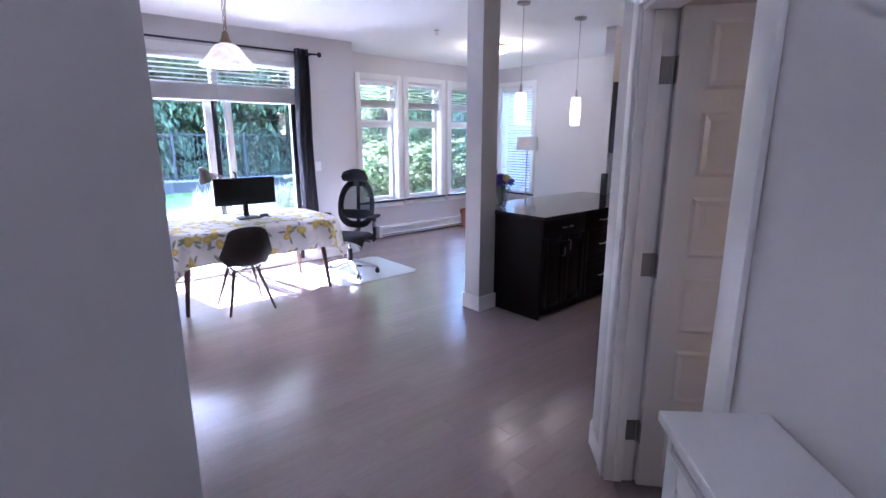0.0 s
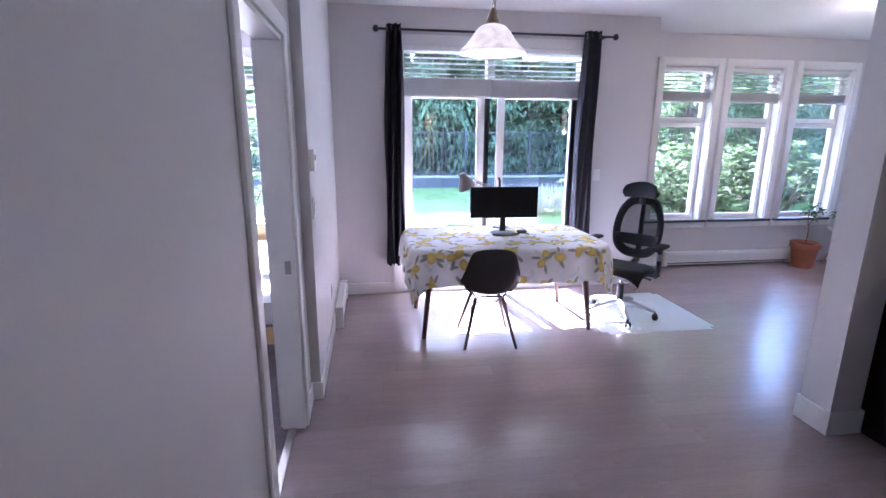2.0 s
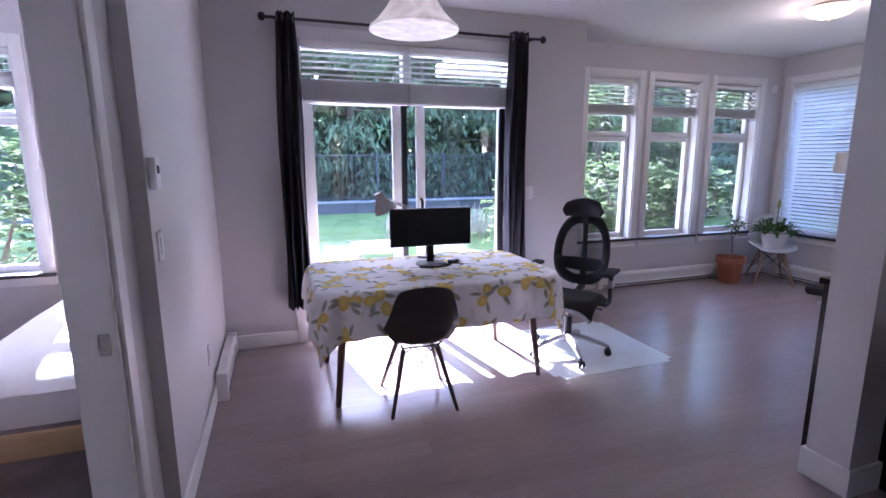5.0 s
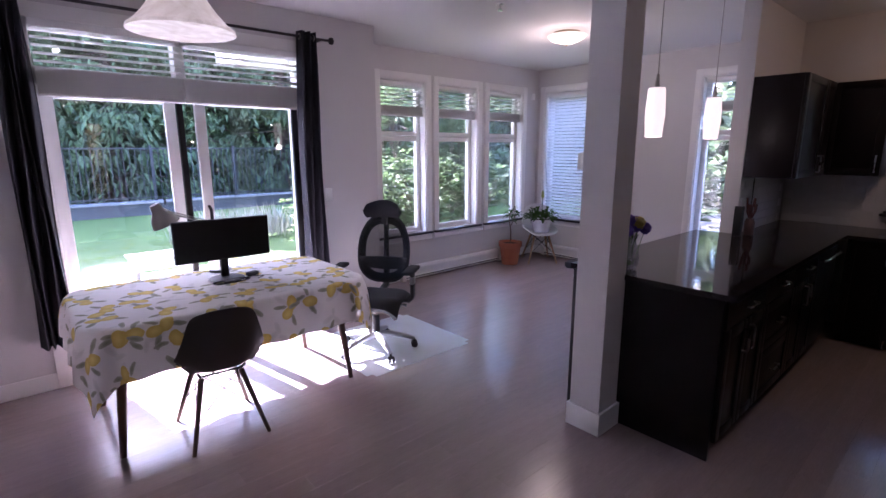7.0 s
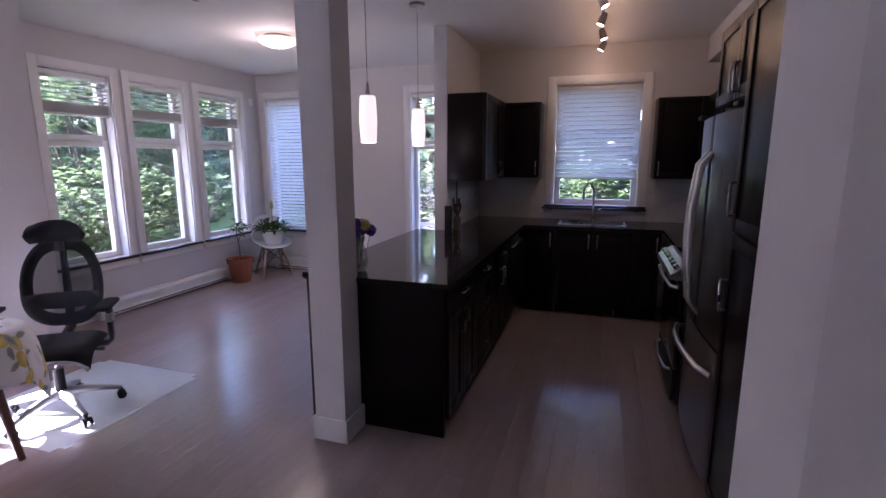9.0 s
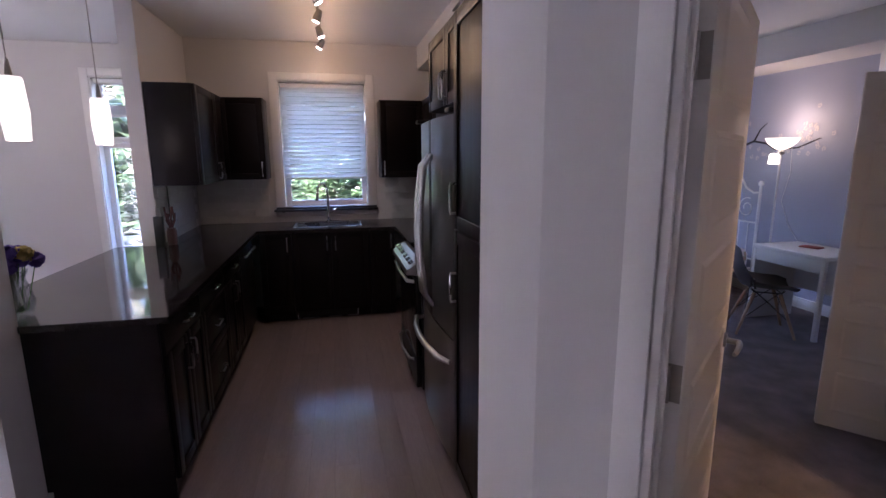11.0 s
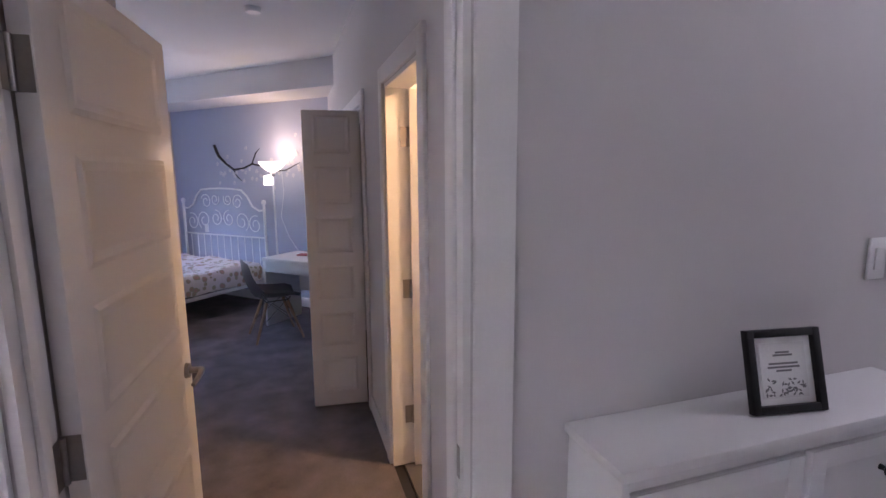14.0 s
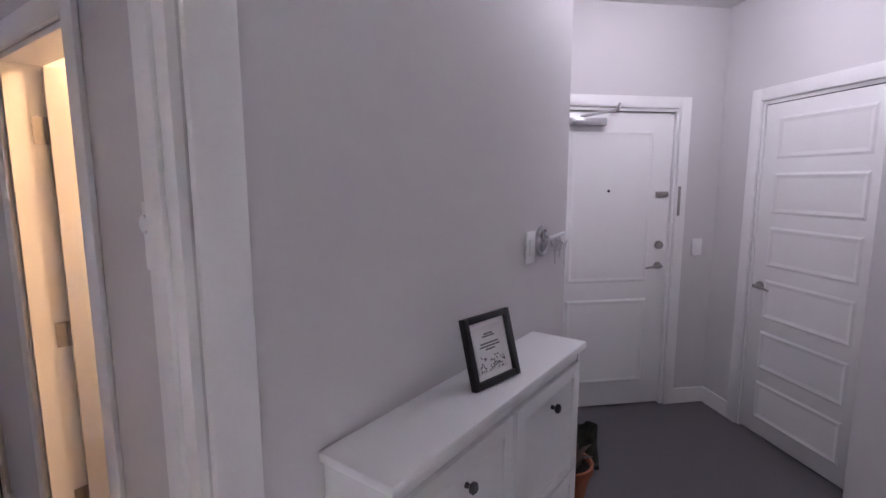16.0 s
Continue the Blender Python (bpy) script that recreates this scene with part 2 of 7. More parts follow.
def baseboard(name, p0, p1, side, h=0.115, t=0.014):
    m, ln = line(p0, p1, side)
    bm = bmesh.new()
    bm_box(bm, 0, ln, -t, -0.0005, 0.0, h, m, 0.004)
    return structure(name, bm, TRIM, "white painted wooden baseboard along the wall", "baseboard")


def casing(parent, m, s0, s1, top, width=0.085, t=0.018, depth=0.12, both=True, z0=0.0, first=None):
    """Trim boards and jamb liner round an opening of a wall, as parts."""
    faces = [(-t, -0.0005)] + ([(depth + 0.0005, depth + t)] if both else [])
    for y0, y1 in faces:
        part("casing", box(s0 - (first or width), s0 - 0.004, y0, y1, z0, top + width, m, 0.004), TRIM, parent)
        part("casing", box(s1 + 0.004, s1 + width, y0, y1, z0, top + width, m, 0.004), TRIM, parent)
        part("head_casing", box(s0 - 0.004, s1 + 0.004, y0, y1, top + 0.004, top + width, m, 0.004), TRIM, parent)
    j = 0.018
    part("jamb", box(s0 + 0.0005, s0 + j, -0.002, depth + 0.002, z0, top - 0.0005, m), TRIM, parent)
    part("jamb", box(s1 - j, s1 - 0.0005, -0.002, depth + 0.002, z0, top - 0.0005, m), TRIM, parent)
    part("jamb_head", box(s0 + j, s1 - j, -0.002, depth + 0.002, top - j, top - 0.0005, m), TRIM, parent)


# ---- large structure ----
def slab(name, pts, z0, z1, material, label, category):
    bm = bmesh.new()
    lo = [bm.verts.new((x, y, z0)) for x, y in pts]
    hi = [bm.verts.new((x, y, z1)) for x, y in pts]
    bm.faces.new(lo[::-1])
    bm.faces.new(hi)
    for i in range(len(pts)):
        j = (i + 1) % len(pts)
        bm.faces.new((lo[i], lo[j], hi[j], hi[i]))
    return structure(name, bm, material, label, category)


slab("ceiling", [(-2.4, -2.7), (8.5, -2.7), (8.5, 3.76), (8.0, 3.76), (8.0, 7.3), (-2.4, 7.3)], CEILING, CEILING + 0.12, CEIL, "smooth white painted ceiling", "ceiling")
SUBFLOOR = mat("plank joint", (0.03, 0.026, 0.026), 0.8)
slab("floor", [(-2.4, -2.7), (8.5, -2.7), (8.5, 3.76), (8.0, 3.76), (8.0, 7.3), (-2.4, 7.3)], -0.12, -0.012, SUBFLOOR, "grey-brown wood plank floor with a satin finish", "floor")

# Living room and dining side
PATIO_Y, WIN_Y, EAST_X = 6.41, 7.07, 7.80
DOOR_X0, DOOR_X1, DOOR_TOP = 1.84, 3.70, 2.41
wall("wall_patio", (1.21, PATIO_Y), (4.43, PATIO_Y), 1, 0.18, [(DOOR_X0 - 1.21, DOOR_X1 - 1.21, 0, DOOR_TOP)], ext=(0.18, 0))
wall("wall_jog", (4.43, WIN_Y), (4.43, PATIO_Y + 0.18), -1, 0.18, ext=(0.18, 0))
WINDOWS = [(4.93, 5.60), (5.80, 6.50), (6.72, 7.44)]
wall("wall_north", (4.43, WIN_Y), (EAST_X, WIN_Y), 1, 0.18, [(a - 4.43, b - 4.43, 0.58, 2.40) for a, b in WINDOWS], ext=(0, 0.18))
EAST_WINDOWS = [(6.18, 6.94), (3.98, 4.73)]
wall("wall_east", (EAST_X, WIN_Y), (EAST_X, 3.9), 1, 0.18, [(WIN_Y - b, WIN_Y - a, 0.58, 2.42) for a, b in EAST_WINDOWS], ext=(0, 0.14))
slab("wall_partition", [(6.12, 3.70), (7.80, 3.70), (7.80, 3.82), (6.12, 3.82)], 0, CEILING, PAINT, "painted partition wall beside the kitchen counter", "wall")
slab("column", [(4.012, 3.632), (4.205, 3.632), (4.205, 3.822), (4.012, 3.822)], 0, CEILING, PAINT, "square painted column at the end of the counter", "column")

# Kitchen
wall("wall_kitchen_east", (7.35, 3.78), (7.35, 1.1), 1, 0.18, [(3.78 - 2.86, 3.78 - 1.97, 1.08, 2.36)])
wall("wall_kitchen_south", (7.35, 1.1), (3.56, 1.1), 1, 0.12, ext=(0.18, 0))
slab("soffit", [(4.06, 1.1), (7.35, 1.1), (7.35, 1.42), (4.06, 1.42)], 2.50, CEILING - 0.001, PAINT, "painted soffit above the upper cabinets", "soffit")
slab("wall_stub", [(3.059, 1.839), (3.144, 1.754), (3.33, 1.754), (3.33, 1.912)], 0, CEILING, PAINT, "short end of painted wall beside the pantry", "wall")
slab("wall_pantry_side", [de(0.984, 3.182), de(1.62, 3.182), de(1.62, 3.212), de(0.984, 3.212)], 0, CEILING, PAINT, "plain painted wall behind the pantry", "wall")

# Hall and entry
HALL0, HALL1 = (1.09, -0.13), (3.059, 1.839)
E0 = (HALL0[0] + HALL0[1]) * H
BED2 = (2.34 - E0, 3.192 - E0)
wall("wall_hall", HALL0, HALL1, -1, 0.12, [(*BED2, 0, 2.05)])
wall("wall_entry_side", (1.09, -1.15), HALL0, -1, 0.12)
ENT = (-0.125, 0.79)
wall("wall_entry", (1.21, -1.15), (-0.45, -1.15), 1, 0.14, [(1.21 - ENT[1], 1.21 - ENT[0], 0, 2.085)], ext=(0, 0.14))
CLO = (-0.80, 0.015)
wall("wall_closet", (-0.45, -1.15), (-0.45, 0.31), 1, 0.12, [(CLO[0] + 1.15, CLO[1] + 1.15, 0, 2.085)])
wall("wall_entry_end", (-0.57, 0.31), (0.0, 0.31), 1, 0.12)
wall("wall_hall_west", (0.0, 0.31), (1.15, 1.46), 1, 0.12)
BED1 = (3.26, 4.10)
wall("wall_west", (1.15, 1.46), (1.15, 4.395), 1, 0.12, [(BED1[0] - 1.46, BED1[1] - 1.46, 0, 2.05)])
slab("wall_west_bump", [(1.03, 4.395), (1.21, 4.395), (1.21, 6.59), (1.03, 6.59)], 0, CEILING, PAINT, "light grey painted wall by the patio door", "wall")

# Bedroom one, seen through its doorway
B1Y = 7.00
wall("wall_bedroom_north", (-2.2, B1Y), (1.03, B1Y), 1, 0.18, [(1.47, 2.05, 0.62, 2.35), (2.25, 2.83, 0.62, 2.35)], ext=(0.1, 0.18))
wall("wall_bedroom_west", (-2.2, 2.2), (-2.2, B1Y), 1, 0.1)
wall("wall_bedroom_south", (1.03, 2.2), (-2.2, 2.2), 1, 0.1)
slab("wall_bedroom_east", [(1.03, 6.59), (1.21, 6.59), (1.21, 7.18), (1.03, 7.18)], 0, CEILING, PAINT, "plain painted wall", "wall")

# Bedroom two, with the bath wall at 45 degrees
BW0, BW1 = de(0.982, 2.22), de(5.61, 2.22)
BATH, CLOSET = (1.69 - 0.982, 2.375 - 0.982), (3.12 - 0.982, 4.55 - 0.982)
wall("wall_bath", BW0, BW1, -1, 0.12, [(*BATH, 0, 2.055), (*CLOSET, 0, 2.055)])
wall("wall_blue", (8.32, -2.42), (5.40, -2.42), 1, 0.12, material=PAINT_BLUE, label="muted blue painted bedroom wall", ext=(0.1, 0))
wall("wall_bedroom_two_east", (8.32, 0.98), (8.32, -2.42), 1, 0.18, [(1.0, 2.2, 0.62, 2.35)])
slab("beam", [(4.95, -1.87), (8.32, -1.87), (8.32, -2.42), (5.52, -2.42)], 2.47, CEILING - 0.001, PAINT, "painted ceiling beam above the bed", "beam")
# Bathroom and closet boxes behind the bath wall
slab("wall_bath_side", [de(1.2, 2.10), de(1.3, 2.10), de(1.3, 0.6), de(1.2, 0.6)], 0, CEILING, PAINT, "plain bathroom wall", "wall")
slab("wall_bath_far", [de(2.75, 2.10), de(2.85, 2.10), de(2.85, 0.6), de(2.75, 0.6)], 0, CEILING, PAINT, "plain bathroom wall", "wall")
slab("wall_bath_back", [de(1.2, 0.6), de(4.9, 0.6), de(4.9, 0.5), de(1.2, 0.5)], 0, CEILING, PAINT, "plain bathroom wall", "wall")
slab("wall_closet_back", [de(2.85, 1.5), de(4.9, 1.5), de(4.9, 1.4), de(2.85, 1.4)], 0, CEILING, PAINT, "plain closet wall", "wall")
slab("wall_closet_end", [de(4.8, 2.10), de(4.9, 2.10), de(4.9, 1.5), de(4.8, 1.5)], 0, CEILING, PAINT, "plain closet wall", "wall")

# Floors of the side rooms
slab("carpet_bedroom_two", [de(0.90, 2.22), de(5.61, 2.22), (8.32, -2.42), (8.32, 0.98), (3.56, 0.98), de(0.90, 3.21)], -0.012, 0.004, CARPET, "worn mottled grey bedroom carpet", "carpet")
slab("carpet_bedroom_one", [(-2.2, 2.2), (1.06, 2.2), (1.06, 7.0), (-2.2, 7.0)], -0.012, 0.004, CARPET, "mottled grey bedroom carpet", "carpet")
slab("floor_bath", [de(1.3, 2.16), de(4.8, 2.16), de(4.8, 0.6), de(1.3, 0.6)], -0.012, 0.003, ENTRY, "dark grey bathroom floor tile", "floor")
slab("floor_entry", [(1.09, -1.15), (1.09, -0.13), (0.33, 0.63), (-0.45, 0.31), (-0.6, 0.31), (-0.6, -1.3)], -0.012, 0.002, ENTRY, "dark grey entry floor tile", "floor")

# ---- trim ----
BASES = [((1.21, PATIO_Y), (DOOR_X0 - 0.087, PATIO_Y), 1), ((DOOR_X1 + 0.087, PATIO_Y), (4.43, PATIO_Y), 1), ((4.43, WIN_Y), (EAST_X, WIN_Y), 1),
         ((EAST_X, WIN_Y), (EAST_X, 3.9), 1), ((1.21, 4.395), (1.21, PATIO_Y), 1), ((1.15, 4.395), (1.224, 4.395), 1), ((1.15, 1.46), (1.15, BED1[0] - 0.087), 1),
         ((1.15, BED1[1] + 0.087), (1.15, 4.381), 1), ((0.0, 0.31), (1.15, 1.46), 1), (HALL0, (HALL0[0] + (BED2[0] - 0.087) * H, HALL0[1] + (BED2[0] - 0.087) * H), -1),
         ((HALL0[0] + (BED2[1] + 0.087) * H, HALL0[1] + (BED2[1] + 0.087) * H), HALL1, -1), ((3.062, 1.84), (3.33, 1.9125), -1),
         ((ENT[0] - 0.08, -1.15), (-0.45, -1.15), 1), ((-0.45, -1.136), (-0.45, CLO[0] - 0.087), 1), ((1.09, -1.15), (1.09, -0.13), -1),
         (BW0, de(1.60, 2.22), -1), (de(2.465, 2.22), de(3.03, 2.22), -1), ((8.32, -2.42), (5.6, -2.42), 1)]
for i, (a, b, sd) in enumerate(BASES):
    baseboard("baseboard", a, b, sd)
COLB = bmesh.new()
for x0, x1, y0, y1 in ((3.998, 4.219, 3.618, 3.6315), (3.998, 4.219, 3.8225, 3.836), (3.998, 4.0115, 3.6315, 3.8225), (4.2055, 4.219, 3.6315, 3.8225)):
    bm_box(COLB, x0, x1, y0, y1, 0, 0.135)
structure("baseboard_column", COLB, TRIM, "white baseboard round the foot of the column", "baseboard")


# ---- windows ----
def blind(parent, m, s0, s1, ztop, zbot, y, pitch=0.046, tilt=62, stack=0.0):
    """A slatted blind: head rail, slats, bottom rail, cords; stack is the height of slats gathered above the rail."""
    part("blind_headrail", box(s0, s1, y - 0.025, y + 0.025, ztop - 0.045, ztop, m, 0.003), VINYL, parent)
    w = 0.05
    z = ztop - 0.06
    low = zbot + 0.02 + stack
    proto = None
    while z > low:
        c = m @ Matrix.Translation(((s0 + s1) / 2, y, z)) @ Matrix.Rotation(radians(tilt), 4, "X")
        if proto is None:
            ob = part("slat", box(-(s1 - s0) / 2, (s1 - s0) / 2, -w / 2, w / 2, -0.0012, 0.0012), SLAT, parent, smooth=False)
            proto = ob.data
        else:
            ob = new("slat", proto)
            ob.parent = parent
        ob.matrix_local = c
        z -= pitch
    if stack:
        n = int(stack / 0.007)
        bm = bmesh.new()
        for k in range(n):
            bm_box(bm, s0, s1, y - 0.025, y + 0.025, zbot + 0.02 + k * 0.007, zbot + 0.0245 + k * 0.007, m)
        tagged(part("slat_stack", bm, SLAT, parent, smooth=False), kind="stuff")
    part("bottom_rail", box(s0, s1, y - 0.026, y + 0.026, zbot, zbot + 0.018, m, 0.003), VINYL, parent)
    for c in (0.12, 0.88):
        sx = s0 + (s1 - s0) * c
        part("cord", box(sx - 0.001, sx + 0.001, y - 0.03, y - 0.028, zbot, ztop - 0.03, m), VINYL, parent, smooth=False)


def pane_frame(parent, m, s0, s1, z0, z1, y0, y1, w, name="sash"):
    """Four rails and a pane."""
    part(name, box(s0, s0 + w, y0, y1, z0, z1, m, 0.004), VINYL, parent)
    part(name, box(s1 - w, s1, y0, y1, z0, z1, m, 0.004), VINYL, parent)
    part(name, box(s0 + w, s1 - w, y0, y1, z0, z0 + w, m, 0.004), VINYL, parent)
    part(name, box(s0 + w, s1 - w, y0, y1, z1 - w, z1, m, 0.004), VINYL, parent)
    g = part("pane", box(s0 + w, s1 - w, (y0 + y1) / 2 - 0.003, (y0 + y1) / 2 + 0.003, z0 + w, z1 - w, m), GLASS, parent, smooth=False)
    g.visible_shadow = False


SILL_DARK = mat("dark window sill", (0.02, 0.018, 0.02), 0.3)


def window(name, p0, p1, side, s0, s1, z0, z1, blinds, rail=None, label="white vinyl window with raised blind", sill=True):
    m, _ = line(p0, p1, side)
    ob = thing(name, Matrix(), label, "window", kind="structure")
    w = 0.08
    part("casing", box(s0 - w, s0, -0.018, -0.0005, z0 - 0.004, z1 + w, m, 0.004), TRIM, ob)
    part("casing", box(s1, s1 + w, -0.018, -0.0005, z0 - 0.004, z1 + w, m, 0.004), TRIM, ob)
    part("head_casing", box(s0, s1, -0.018, -0.0005, z1, z1 + w, m, 0.004), TRIM, ob)
    # liner of the opening
    part("jamb", box(s0, s0 + 0.012, -0.001, 0.10, z0, z1, m), TRIM, ob)
    part("jamb", box(s1 - 0.012, s1, -0.001, 0.10, z0, z1, m), TRIM, ob)
    part("jamb_head", box(s0 + 0.012, s1 - 0.012, -0.001, 0.10, z1 - 0.012, z1, m), TRIM, ob)
    if sill:
        part("window_sill", box(s0 - w, s1 + w, -0.045, 0.10, z0 - 0.028, z0 - 0.001, m, 0.004), SILL_DARK, ob, "dark window sill")
        part("apron", box(s0 - w, s1 + w, -0.017, -0.0005, z0 - 0.10, z0 - 0.030, m, 0.003), TRIM, ob)
    a, b = s0 + 0.014, s1 - 0.014
    if rail:
        pane_frame(ob, m, a, b, z0 + 0.002, rail - 0.002, 0.10, 0.16, 0.055)
        pane_frame(ob, m, a, b, rail + 0.002, z1 - 0.014, 0.10, 0.16, 0.055)
        part("latch", box((a + b) / 2 - 0.06, (a + b) / 2 + 0.06, 0.075, 0.10, rail + 0.012, rail + 0.03, m, 0.005), VINYL, ob)
    else:
        pane_frame(ob, m, a, b, z0 + 0.002, z1 - 0.014, 0.10, 0.16, 0.055)
    blind(ob, m, a + 0.01, b - 0.01, z1 - 0.02, blinds[0], 0.05, tilt=blinds[1], stack=blinds[2])
    return ob


NORTH = ((4.43, WIN_Y), (EAST_X, WIN_Y), 1)
for i, (a, b) in enumerate(WINDOWS):
    window("window_%d" % (i + 1), *NORTH, a - 4.43, b - 4.43, 0.58, 2.40, (1.99, -9, 0.10), 1.76, "white vinyl window with its slatted blind pulled up")
EASTL = ((EAST_X, WIN_Y), (EAST_X, 3.9), 1)
window("window_4", *EASTL, WIN_Y - 6.94, WIN_Y - 6.18, 0.58, 2.42, (0.61, -47, 0.0), None, "window with its white slatted blind lowered")
window("window_5", *EASTL, WIN_Y - 4.73, WIN_Y - 3.98, 0.58, 2.42, (2.02, 12, 0.10), 1.76, "narrow-looking white window beside the partition")
KE = ((7.35, 3.76), (7.35, 1.1), 1)
kw = window("window_6", *KE, 3.76 - 2.86, 3.76 - 1.97, 1.08, 2.36, (1.365, -50, 0.0), None, "kitchen window with its white slatted blind mostly lowered")
B1N = ((-2.2, B1Y), (1.03, B1Y), 1)
window("window_7", *B1N, 1.47, 2.05, 0.62, 2.35, (2.05, 12, 0.10), 1.83, "bedroom window with its blind pulled up")
window("window_8", *B1N, 2.25, 2.83, 0.62, 2.35, (2.05, 12, 0.10), 1.83, "bedroom window with its blind pulled up")

window("window_9", (8.32, 0.98), (8.32, -2.42), 1, 1.0, 2.2, 0.62, 2.35, (2.05, 12, 0.10), 1.83, "second bedroom window with its blind pulled up")

# ---- patio door ----
pd = thing("door_patio", Matrix(), "white sliding glass patio door with transom above", "door", kind="structure")
pm, _ = line((0, PATIO_Y), (8, PATIO_Y), 1)
PW = 0.09
part("casing", box(DOOR_X0 - PW, DOOR_X0, -0.018, -0.0005, 0, DOOR_TOP + PW, pm, 0.004), TRIM, pd)
part("casing", box(DOOR_X1, DOOR_X1 + PW, -0.018, -0.0005, 0, DOOR_TOP + PW, pm, 0.004), TRIM, pd)
part("head_casing", box(DOOR_X0, DOOR_X1, -0.018, -0.0005, DOOR_TOP, DOOR_TOP + PW, pm, 0.004), TRIM, pd)
for a, b in ((DOOR_X0, DOOR_X0 + 0.05), (DOOR_X1 - 0.05, DOOR_X1)):
    part("frame", box(a, b, 0.0, 0.16, 0.0, DOOR_TOP, pm, 0.003), VINYL, pd)
part("frame_head", box(DOOR_X0 + 0.05, DOOR_X1 - 0.05, 0.0, 0.16, DOOR_TOP - 0.05, DOOR_TOP, pm, 0.003), VINYL, pd)
part("threshold", box(DOOR_X0 + 0.05, DOOR_X1 - 0.05, -0.01, 0.16, 0.0, 0.035, pm, 0.003), VINYL, pd)
part("transom_bar", box(DOOR_X0 + 0.05, DOOR_X1 - 0.05, 0.02, 0.16, 2.02, 2.13, pm, 0.003), VINYL, pd)
MID = 2.735
part("transom_post", box(MID - 0.035, MID + 0.035, 0.03, 0.15, 2.13, DOOR_TOP - 0.05, pm, 0.003), VINYL, pd)
for a, b in ((DOOR_X0 + 0.05, MID - 0.035), (MID + 0.035, DOOR_X1 - 0.05)):
    g = part("transom_pane", box(a, b, 0.10, 0.106, 2.13, DOOR_TOP - 0.05, pm), GLASS, pd, smooth=False)
    g.visible_shadow = False
# fixed leaf outside, sliding leaf inside, the dark stile of the screen door beyond
pane_frame(pd, pm, DOOR_X0 + 0.055, MID - 0.045, 0.037, 2.018, 0.09, 0.13, 0.075, "fixed_leaf")
pane_frame(pd, pm, MID + 0.075, DOOR_X1 - 0.055, 0.037, 2.018, 0.035, 0.075, 0.075, "sliding_leaf")
part("screen_stile", box(MID - 0.036, MID + 0.006, 0.085, 0.135, 0.04, 2.01, pm, 0.003), BLACK, pd, "black screen door stile")
part("screen_stile", box(DOOR_X1 - 0.125, DOOR_X1 - 0.075, 0.012, 0.034, 0.04, 2.01, pm, 0.003), BLACK, pd, "black screen door stile")
part("door_handle", tube([(MID + 0.11, PATIO_Y + 0.036, 0.93), (MID + 0.11, PATIO_Y - 0.01, 0.95), (MID + 0.11, PATIO_Y - 0.02, 1.05), (MID + 0.11, PATIO_Y - 0.01, 1.15), (MID + 0.11, PATIO_Y + 0.036, 1.17)], 0.012), BLACK, pd, "black pull handle")
part("door_latch", box(DOOR_X1 - 0.07, DOOR_X1 - 0.03, -0.02, 0.03, 0.99, 1.12, pm, 0.005), BLACK, pd)
for a, b in ((DOOR_X0 + 0.055, MID - 0.005), (MID + 0.005, DOOR_X1 - 0.055)):
    bl = thing("blind", Matrix(), "white slatted blind over the transom, slats gathered below", "blind", "patio door blinds")
    blind(bl, pm, a, b, DOOR_TOP - 0.005, 1.945, -0.005, pitch=0.047, tilt=-8, stack=0.16)

# ---- curtains ----
ROD_Z, ROD_Y = 2.525, PATIO_Y - 0.085
rod = thing("curtain_rod", Matrix.Translation((2.78, ROD_Y, ROD_Z)), "dark bronze curtain rod with round finials", "curtain rod")
part("bar", cyl((-1.13, 0, 0), (1.13, 0, 0), 0.011), ROD, rod)
for sx in (-1, 1):
    part("finial", lathe([(0.004, -0.03), (0.018, -0.025), (0.028, 0.0), (0.018, 0.025), (0.004, 0.03)], 16, (sx * 1.15, 0, 0)), ROD, rod)
    part("bracket", box(sx * 1.05 - 0.008, sx * 1.05 + 0.008, 0.0, 0.084, -0.012, 0.004), ROD, rod)


def curtain(x0, x1, z0, folds, label, lining=False):
    ob = thing("curtain", Matrix.Translation(((x0 + x1) / 2, ROD_Y, z0)), label, "curtain", "patio curtains")
    w = (x1 - x0) / 2
    top = ROD_Z + 0.045 - z0

    def f(u, v):
        sp = 0.85 + 0.25 * (1 - v) + 0.05 * math.sin(v * 5)
        x = (u - 0.5) * 2 * w * sp + 0.012 * math.sin(v * 7 + u * 9)
        y = 0.05 * math.cos(u * folds * 2 * math.pi + 0.4 * math.sin(3 * v)) * (0.75 + 0.25 * (1 - v))
        return Vector((x, y, v * top))

    part("drape", sheet(f, folds * 12, 24, 0.003), CURTAIN, ob)
    for k in range(folds):
        u = (k + 0.5) / folds
        xx = (u - 0.5) * 2 * w * 0.85
        part("grommet", tube([(xx + 0.002 * math.cos(a), 0.022 * math.cos(a), top - 0.045 + 0.022 * math.sin(a)) for a in [2 * math.pi * q / 14 for q in range(14)]], 0.004, 6, True), NICKEL, ob)
    return ob


curtain(1.70, 1.88, 0.32, 4, "dark charcoal grommet curtain drawn to the side")
curtain(3.60, 3.80, 0.32, 4, "dark charcoal grommet curtain drawn beside the glass")


